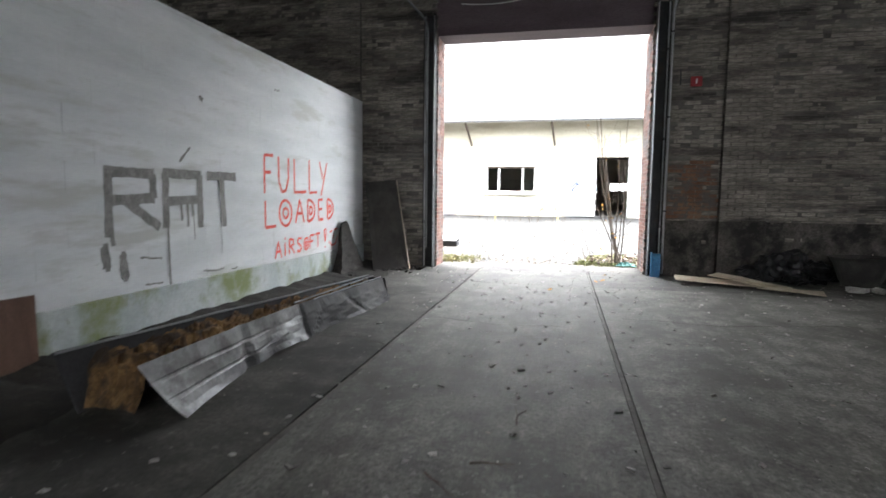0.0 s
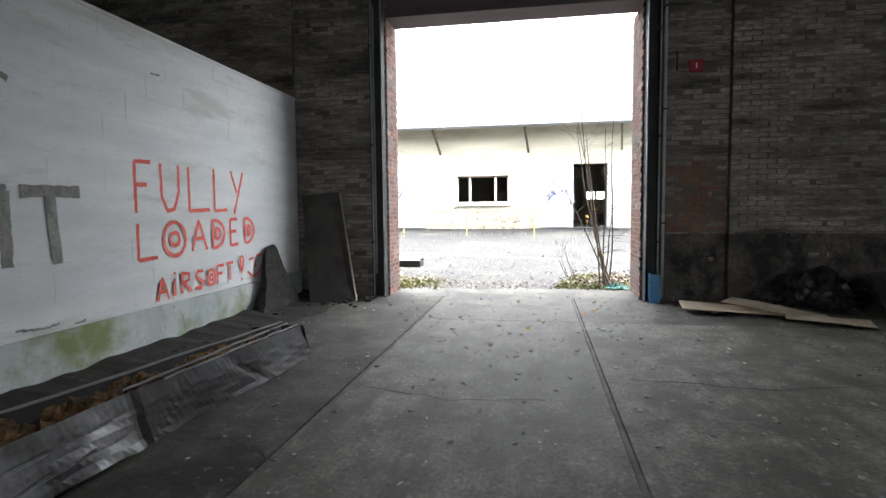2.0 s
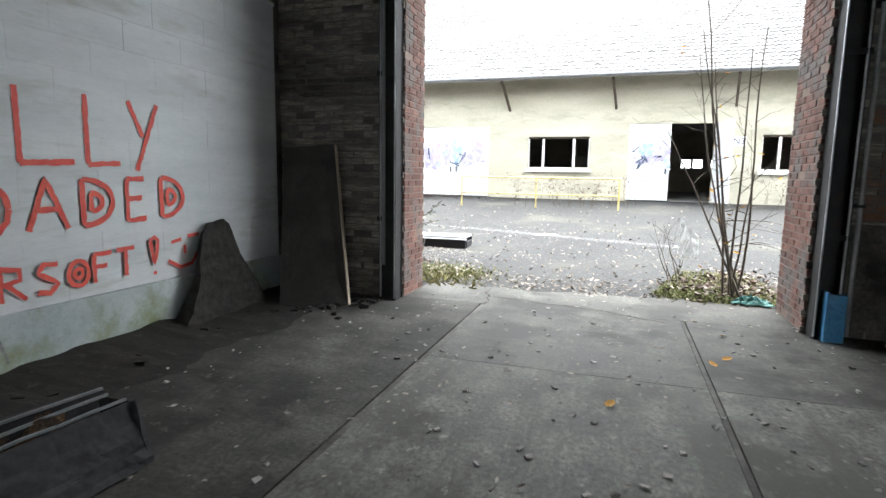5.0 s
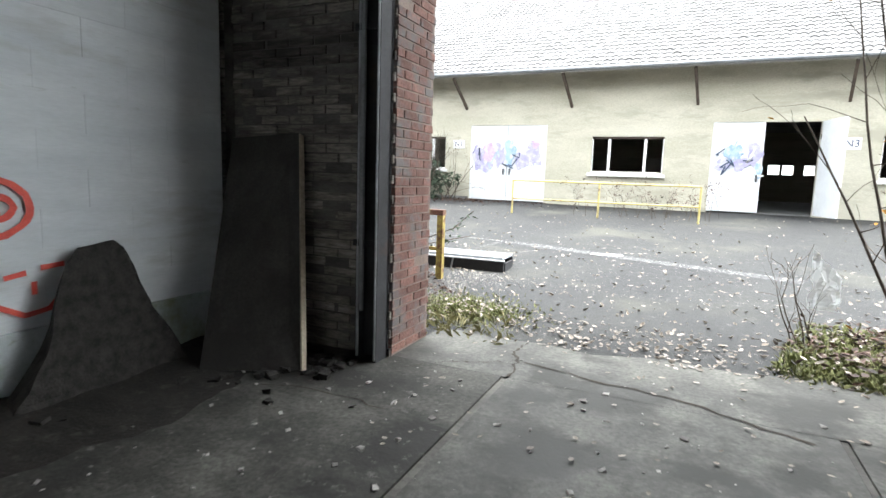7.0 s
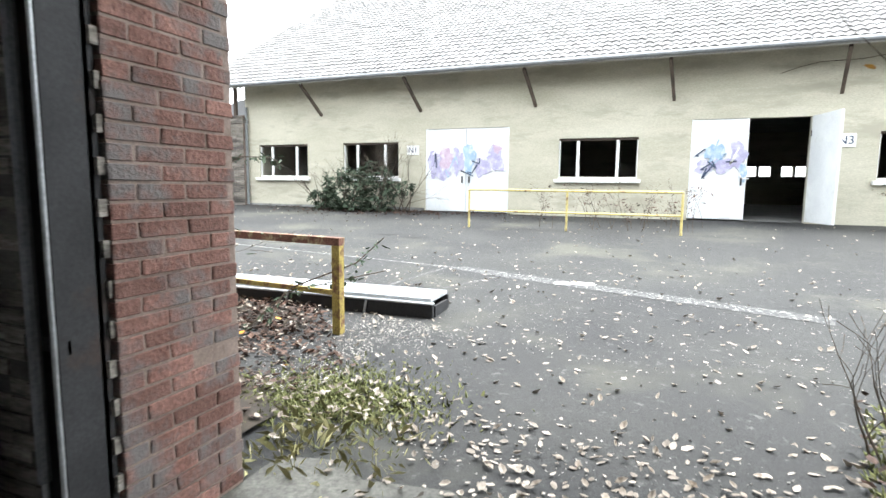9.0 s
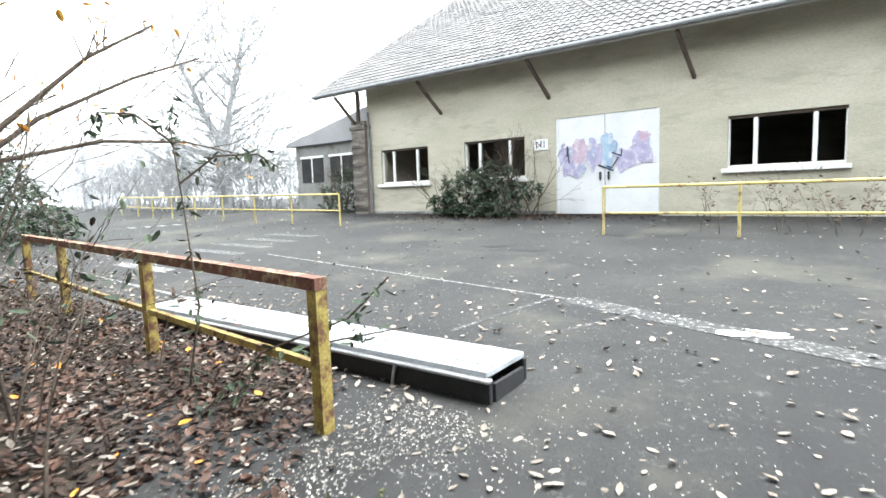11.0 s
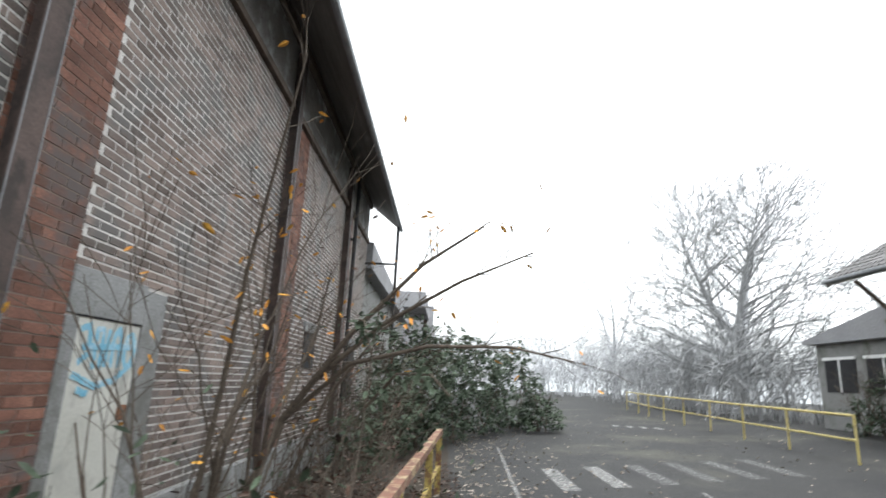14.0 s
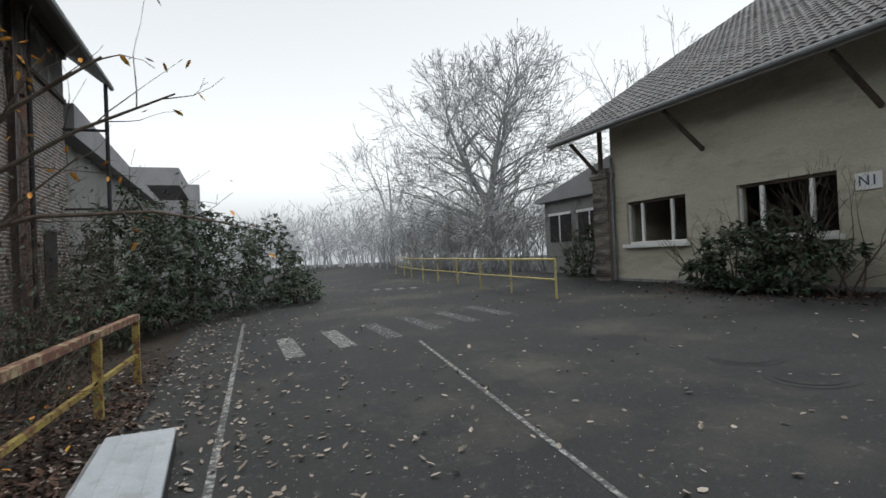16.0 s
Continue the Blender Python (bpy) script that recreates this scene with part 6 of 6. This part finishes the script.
# ---- shrubs and trees ----
def tip_leaves(tips, rng, n, size, droop=0.6, spread=0.1):
    spots = []
    for p, d in tips:
        for _ in range(n):
            s = rng.uniform(*size)
            q = p + Vector((rng.uniform(-spread, spread), rng.uniform(-spread, spread), rng.uniform(-spread, spread)))
            spots.append((q.x, q.y, q.z, s, s * rng.uniform(0.35, 0.6), rng.uniform(0, 6.283), rng.uniform(-droop - 0.5, droop * 0.4), rng.uniform(-0.8, 0.8), rng.uniform(-0.2, 0.2)))
    return spots


ONE_LEAF = {}


def leaf_parts(spots, mat, parent, label=""):
    """Single leaves as objects that share one mesh."""
    if mat.name not in ONE_LEAF:
        ONE_LEAF[mat.name] = leaves_mesh("leaf", [(0, 0, 0, 1.0, 0.5, 0, 0, 0, 0.12)], mat)
    for x, y, z, s, w, yaw, pitch, roll, curl in spots[:280]:
        o = part("leaf", ONE_LEAF[mat.name], mat, parent, label)
        o.location = (x, y, z)
        o.rotation_euler = (roll, -pitch, yaw)
        o.scale = (s, s, s)


vrng = random.Random(21)
# sapling at the right jamb
sap = thing("sapling", "bare multi-stemmed sapling with thin upright twigs", "sapling")
for i in range(8):
    b = bmesh.new()
    p = Vector((1.3 + vrng.uniform(-0.2, 0.16), 11.66 + vrng.uniform(-0.12, 0.12), 0.0))
    h = vrng.uniform(1.4, 4.2)
    lean = Vector((vrng.uniform(-0.5, 0.3), vrng.uniform(-0.15, 0.25), 1))
    pts, rad = [p], [0.016]
    for s in range(9):
        lean = (lean + Vector((vrng.uniform(-0.07, 0.07), vrng.uniform(-0.06, 0.06), 0.06))).normalized()
        pts.append(pts[-1] + lean * h / 9)
        rad.append(0.013 * (1 - s / 10.5) + 0.002)
    tube(b, pts, rad, 6)
    tips = []
    for s in range(2, 9):
        if vrng.random() < 0.75:
            grow(b, pts[s], Vector((vrng.uniform(-1, 1), vrng.uniform(-1, 1), vrng.uniform(0.1, 0.9))), vrng.uniform(0.12, 0.5), rad[s] * 0.5, 2, vrng, tips, 0.0, 40, (1, 2))
    part("stem", b, M_STEM, sap)
    yl = tip_leaves([t for t in tips if vrng.random() < 0.1], vrng, 1, (0.05, 0.09))
    if yl:
        leaf_parts(yl, M_LEAFORANGE, sap)
b = lumpy(10, 12, lambda u, v: (0.72 + 0.24 * u + 0.05 * noise.noise(Vector((u * 4, v * 4, 0))), 12.55 + 0.09 * noise.noise(Vector((u * 5, v * 3, 3))), 0.35 + 0.55 * v - 0.25 * u * v))
tagged(part("plastic_scrap", b, M_FILM), "torn white plastic film snagged on a twig", "plastic")
b = bmesh.new()
tips = []
for k in range(4):
    grow(b, Vector((0.62 + 0.05 * k, 12.5, 0.0)), Vector((vrng.uniform(-0.4, 0.4), vrng.uniform(-0.2, 0.2), 1)), 0.45, 0.008, 2, vrng, tips, 0, 40)
tagged(part("thorn_shrub", b, M_STEM), "thin brown thorny shoots at the threshold", "shrub")

# multi-stemmed bush by the facade with reaching limbs
bare = thing("bare_shrub", "tall bare multi-stemmed shrub with a few orange leaves", "shrub")
stips = []
for i in range(3):
    b = bmesh.new()
    p = Vector((-7.7 + vrng.uniform(-1.0, 0.9), 11.72 + vrng.uniform(-0.2, 0.25), 0.0))
    h = vrng.uniform(1.2, 2.4)
    grow(b, p, Vector((vrng.uniform(-0.35, 0.3), vrng.uniform(-0.08, 0.35), 1)), h, vrng.uniform(0.014, 0.03), 3, vrng, stips, -0.03, 34, (2, 3), 0.66, 0.1, 6, 0.003)
    part("stem", b, M_STEM, bare)
second = thing("bare_shrub", "thin bare shoots with a few orange leaves before the side door", "shrub")
tips2 = []
for i in range(6):
    b = bmesh.new()
    p = Vector((-5.7 + vrng.uniform(-1.0, 0.8), 12.0 + vrng.uniform(-0.3, 0.35), 0.0))
    grow(b, p, Vector((vrng.uniform(-0.3, 0.25), vrng.uniform(-0.1, 0.15), 1)), vrng.uniform(1.0, 1.6), vrng.uniform(0.014, 0.026), 3, vrng, tips2, -0.03, 44, (2, 3), 0.72, 0.2, 6, 0.003)
    part("stem", b, M_STEM, second)
leaf_parts(tip_leaves([t for t in tips2 if vrng.random() < 0.2], vrng, 1, (0.05, 0.1), 1.0), M_LEAFORANGE, second, "hanging orange leaf")
REACHES = (((-7.6, 11.8, 0.3), (-7.5, 12.2, 1.3), (-7.2, 12.9, 2.2), (-7.0, 13.6, 2.9), (-6.9, 14.2, 3.3)),
         ((-7.5, 12.2, 1.3), (-7.3, 12.9, 1.9), (-7.1, 13.7, 2.1), (-7.0, 14.5, 2.12), (-6.9, 15.1, 2.0)),
         ((-7.4, 12.5, 1.7), (-7.2, 13.2, 2.3), (-7.0, 14.0, 2.75), (-6.9, 14.7, 3.05)),
         ((-6.7, 11.7, 0.2), (-6.6, 11.9, 1.6), (-6.3, 12.1, 2.6), (-5.9, 12.4, 3.6), (-5.7, 12.6, 4.4)),
         ((-8.4, 11.7, 0.2), (-8.1, 11.9, 1.3), (-8.6, 12.2, 2.2), (-8.3, 12.4, 3.1)),
         ((-7.0, 11.75, 0.2), (-6.7, 11.9, 1.1), (-7.1, 12.0, 2.0), (-6.8, 12.1, 3.2)),
         ((-9.3, 11.8, 0.2), (-9.2, 12.3, 1.5), (-9.0, 13.0, 2.4), (-8.9, 13.6, 2.9)))
for n_, limb in enumerate(REACHES):
    b = bmesh.new()
    r0 = 0.045 if n_ == 0 else 0.028
    tube(b, limb, [r0 * (1 - 0.85 * i / (len(limb) - 1)) + 0.003 for i in range(len(limb))], 7)
    for i in range(1, len(limb)):
        for _ in range(4):
            a = Vector(limb[i - 1]).lerp(Vector(limb[i]), vrng.random())
            d = (Vector(limb[i]) - Vector(limb[i - 1])).normalized() + Vector((vrng.uniform(-1.2, 1.2), vrng.uniform(-1.0, 1.0), vrng.uniform(-0.6, 0.9)))
            grow(b, a, d, vrng.uniform(0.2, 0.45), r0 * 0.22, 2, vrng, stips, 0.0, 36, (1, 2), 0.7, 0.1, 4, 0.002)
    part("limb", b, M_STEM, bare)
leaf_parts(tip_leaves([t for t in stips if vrng.random() < 0.3], vrng, 1, (0.06, 0.11), 1.0), M_LEAFORANGE, bare, "hanging orange leaf")

# thin shoots and brambles between facade and rail
for k in range(12):
    sh = thing("undergrowth", "tangled brown shoots and bramble stems in leaf litter", "undergrowth", "facade undergrowth")
    cx = (-4.7, -6.2, -10.3, -11.8, -13.2, -9.4, -12.4, -14.6, -16.4, -7.0, -8.2, -9.6)[k]
    b = bmesh.new()
    tips = []
    for i in range((16 if k < 9 else 9) if k > 1 else 4):
        p = Vector((cx + vrng.gauss(0, 0.6), (11.9 if k < 9 else 12.5) + vrng.uniform(-0.4, 0.9), 0.02))
        grow(b, p, Vector((vrng.uniform(-0.5, 0.5), vrng.uniform(-0.25, 0.5), 1)), vrng.uniform(0.5, 0.95) * ((1.1 if k < 5 else 1.6 if k < 9 else 0.7) if k > 1 else 0.75), vrng.uniform(0.006, 0.014), 3, vrng, tips, 0.02, 38, (1, 3), 0.75, 0.16, 4, 0.002)
    part("stem", b, M_STEM, sh)
    part("foliage", leaves_mesh("foliage", tip_leaves([t for t in tips if vrng.random() < 0.75], vrng, 1, (0.05, 0.11)), (M_LEAFFROST, M_LEAFBROWN)[k % 2]), M_LEAFBROWN, sh)["kind"] = "stuff"
bram = thing("bramble", "arching bramble stem with frosted leaves over the rail", "bramble")
bt = []
for pts in (((-4.9, 13.3, 0.05), (-4.75, 13.35, 0.7), (-4.95, 13.4, 1.4), (-5.1, 13.42, 2.05), (-5.05, 13.45, 2.25)), ((-5.05, 13.42, 1.9), (-5.4, 13.3, 2.15), (-5.8, 13.2, 2.2), (-6.05, 13.2, 2.05)),
            ((-5.0, 13.41, 1.6), (-4.8, 13.6, 1.8), (-4.55, 13.8, 1.8), (-4.45, 13.9, 1.7)), ((-4.2, 13.2, 0.05), (-4.1, 13.4, 0.4), (-3.7, 13.7, 0.5), (-3.2, 13.9, 0.62)), ((-4.4, 13.1, 0.02), (-3.9, 13.3, 0.5), (-3.3, 13.5, 0.75), (-3.05, 13.6, 1.0))):
    b = bmesh.new()
    tube(b, pts, [0.009, 0.008, 0.007, 0.005, 0.003][:len(pts)], 5)
    part("stem", b, M_STEM, bram)
    for i in range(1, len(pts)):
        for _ in range(7):
            bt.append((Vector(pts[i - 1]).lerp(Vector(pts[i]), vrng.random()), Vector((0, 0, 1))))
leaf_parts(tip_leaves(bt, vrng, 2, (0.05, 0.11), 0.9, 0.04), M_LEAFFROST, bram, "curled frosted leaf")


def evergreen(name, label, lobes, n, size, rng, mat, twigs):
    """A dense evergreen bush: stems that fan out from the ground and leaves in loose whorls on uneven lobes."""
    t = thing(name, label, "bush")
    spots = []
    for cx, cy, cz, rx, ry, rz, w in lobes:
        for _ in range(int(n * w)):
            v = Vector((rng.gauss(0, 1), rng.gauss(0, 1), rng.gauss(0, 1))).normalized()
            f = rng.uniform(0.45, 1.0) ** 0.6 * (1 + 0.4 * noise.noise(v * 2.3 + Vector((cx, cy, 0))))
            c = Vector((cx + v.x * rx * f, cy + v.y * ry * f, cz + v.z * rz * f))
            if c.z < ground_z(c.x, c.y) + 0.08 or (c.y < YO + 0.2 and c.x > -22):
                continue
            for k in range(6):
                s = rng.uniform(*size)
                spots.append((c.x, c.y, c.z, s, s * 0.42, rng.uniform(0, 6.283), rng.uniform(-0.9, 0.5), rng.uniform(-0.6, 0.6), rng.uniform(-0.25, 0.1)))
        for _ in range(twigs):
            p = Vector((cx + rng.uniform(-0.4, 0.4) * rx, cy + rng.uniform(-0.3, 0.3) * ry, ground_z(cx, cy)))
            b = bmesh.new()
            grow(b, p, Vector((rng.uniform(-0.6, 0.6), rng.uniform(-0.5, 0.5), 1)), cz * 0.75, 0.022, 3, rng, [], 0, 36, (2, 3), 0.7, 0.14, 5, 0.003)
            part("stem", b, M_STEM, t)
    part("foliage", leaves_mesh("foliage", spots, mat), mat, t)["kind"] = "stuff"
    return t


evergreen("evergreen_bush", "large dark evergreen bush spilling over the road edge", [
    (-12.4, 12.3, 0.6, 1.0, 0.6, 0.6, 0.12), (-14.2, 12.6, 0.9, 1.5, 0.8, 0.9, 0.4), (-16.0, 13.0, 1.7, 1.7, 1.1, 1.7, 1.1), (-17.8, 13.8, 1.7, 1.7, 1.3, 1.8, 1.2), (-19.6, 14.8, 1.5, 1.8, 1.3, 1.7, 1.1),
    (-21.3, 16.2, 1.5, 1.5, 1.2, 1.6, 1.0), (-20.4, 17.0, 0.8, 1.2, 0.8, 0.8, 0.4)], 620, (0.1, 0.19), vrng, M_LEAFFROST, 7)
evergreen("evergreen_bush", "dark evergreen shrub growing against the shed window", [
    (-10.6, 25.1, 1.25, 0.95, 0.55, 0.85, 0.9), (-9.6, 25.15, 1.35, 0.8, 0.5, 0.95, 0.9), (-11.6, 25.2, 1.0, 0.6, 0.4, 0.5, 0.35), (-8.6, 25.3, 1.4, 0.5, 0.3, 0.25, 0.12)], 330, (0.11, 0.2), vrng, M_LEAFFROST, 6)
evergreen("evergreen_bush", "misty shrub against the annex and the shed corner", [(-17.6, 26.4, 1.5, 0.7, 0.6, 1.2, 0.6), (-18.8, 26.6, 1.1, 0.7, 0.5, 0.8, 0.4)], 380, (0.09, 0.15), vrng, M_LEAFFROST, 8)
for k, (cx, cy, w, n_) in enumerate(((-1.6, 23.0, 1.6, 16), (-0.2, 24.2, 1.3, 10), (5.2, 24.6, 1.2, 14), (-3.2, 24.9, 1.0, 8))):
    wd = thing("dry_weeds", "dry brown weed stalks before the shed wall", "weeds", "weeds before the shed")
    b = bmesh.new()
    tips = []
    for i in range(n_):
        x, y = cx + vrng.gauss(0, w * 0.5), cy + vrng.uniform(-0.3, 0.3)
        grow(b, Vector((x, y, ground_z(x, y))), Vector((vrng.uniform(-0.3, 0.3), vrng.uniform(-0.3, 0.3), 1)), vrng.uniform(0.25, 0.6), 0.008, 2, vrng, tips, 0.02, 40, (1, 3), 0.7, 0.15, 4, 0.003)
    part("stem", b, M_STEM, wd)
    leaf_parts(tip_leaves(tips, vrng, 1, (0.06, 0.12)), M_LEAFBROWN, wd)


def bare_tree(x, y, h, r, rng, limbs, depth, label, wide=0.4, mat=None):
    """A bare broad-crowned tree: a short trunk, rising leaders, and limbs that sweep out level below and steeply above."""
    t = thing("tree", label, "tree")
    z = ground_z(x, y)
    fork = Vector((x + 0.05 * h * rng.uniform(-1, 1) * 0.4, y, z + h * 0.3))
    tr = bmesh.new()
    tube(tr, [Vector((x, y, z - 0.2)), Vector((x, y, z + 0.25)), Vector((x + 0.05, y, z + h * 0.12)), fork], [r * 1.5, r * 1.15, r, r * 0.85], 10)
    lines = [[Vector((x, y, z + h * 0.1)), fork]]
    for k in range(3):
        a = 2.1 * k + rng.uniform(-0.3, 0.3)
        p, line, rad = fork.copy(), [fork.copy()], [r * 0.62]
        d = Vector((math.cos(a) * 0.42, math.sin(a) * 0.42, 1))
        for s_ in range(6):
            d = (d + Vector((rng.uniform(-0.12, 0.12), rng.uniform(-0.12, 0.12), 0.06))).normalized()
            p = p + d * h * 0.1
            line.append(p.copy())
            rad.append(r * 0.62 * (1 - 0.15 * (s_ + 1)))
        tube(tr, line, rad, 8)
        lines.append(line)
    part("trunk", tr, mat or M_HAZEBARK, t)
    cr = bmesh.new()
    for i in range(limbs):
        line = lines[0] if i < limbs * 0.3 else rng.choice(lines[1:])
        f = rng.random() * (len(line) - 1.001)
        q = line[int(f)].lerp(line[int(f) + 1], f % 1)
        up = (q.z - z) / h
        a = rng.uniform(0, 2 * math.pi)
        ln = h * wide * (0.6 - 0.44 * up) * rng.uniform(0.8, 1.15)
        grow(cr, q, Vector((math.cos(a), math.sin(a), 0.15 + 1.2 * up)), ln, r * 0.22 * (1.15 - 0.8 * up), depth, rng, [], 0.015 - 0.05 * up, 46, (2, 3), 0.68, 0.17, 5, 0.011)
    part("crown", cr, mat or M_HAZEBARK, t)["kind"] = "stuff"
    return t


qrng = random.Random(6)
bare_tree(-31.8, 29.6, 12.2, 0.36, qrng, 96, 5, "tall bare broad tree with bark coloured pale for haze", 0.56)
bare_tree(-27, 38, 12.5, 0.33, qrng, 40, 4, "bare tree behind the annex, coloured pale for haze", 0.45, M_HAZEBARK_FAR)
bare_tree(-47, 38, 15.0, 0.35, qrng, 34, 4, "bare tree farther back, coloured pale for fog haze", 0.45, M_HAZEBARK_FAR)
bare_tree(-58, 31, 13.0, 0.3, qrng, 34, 4, "bare tree farther back, coloured pale for fog haze", 0.45, M_HAZEBARK_FAR)
# haze-pale wood, added to hide the ground's hard far edge
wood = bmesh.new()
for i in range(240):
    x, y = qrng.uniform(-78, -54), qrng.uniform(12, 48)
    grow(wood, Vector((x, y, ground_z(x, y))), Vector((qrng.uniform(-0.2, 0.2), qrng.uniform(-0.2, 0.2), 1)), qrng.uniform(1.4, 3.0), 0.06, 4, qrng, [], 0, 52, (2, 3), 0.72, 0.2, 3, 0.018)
tagged(part("distant_wood", wood, M_HAZEBARK_FAR), "bare wood coloured pale for haze, closing the end of the road", "wood", kind="stuff")
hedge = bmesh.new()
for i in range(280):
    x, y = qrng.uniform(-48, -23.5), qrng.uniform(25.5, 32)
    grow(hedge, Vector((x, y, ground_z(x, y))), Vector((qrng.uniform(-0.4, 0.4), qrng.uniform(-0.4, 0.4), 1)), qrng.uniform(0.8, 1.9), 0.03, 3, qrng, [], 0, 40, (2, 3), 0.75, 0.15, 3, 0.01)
tagged(part("distant_thicket", hedge, M_HAZEBARK), "bare thicket under the trees, coloured pale for haze", "thicket", kind="stuff")

# ---- single bricks: door jambs and the nearest stretch of the facade ----
jr = random.Random(2)
for nm, place in (("jamb_west", lambda u, d, z: (DL - 0.06 + d, u, z)), ("jamb_east", lambda u, d, z: (DR + 0.06 - d, u, z))):
    jamb = thing("wall_jamb", "worn red brick door jamb with chipped edges", "wall", "door jambs", "structure")
    part("mortar_bed", boxed(DL - 0.058, YI + 0.035, 0.0, DL + 0.002, 10.965, 4.62) if nm == "jamb_west" else boxed(DR - 0.002, YI + 0.035, 0.0, DR + 0.058, YO - 0.005, 4.62), M_BRICKMORTAR, jamb)
    brick_parts([q for q in courses(YI + 0.03, 10.97 if nm == "jamb_west" else YO, 0.02, 4.62, 0.23, 0.063, 0.012) if jr.random() > 0.025], place, 0.07, jr, M_REDBRICK, jamb, (0.23, 0.063))
brick_parts([q for q in face if near(q)][:300], outside, 0.029, jr, M_BRICKP, facade, (0.238, 0.062))
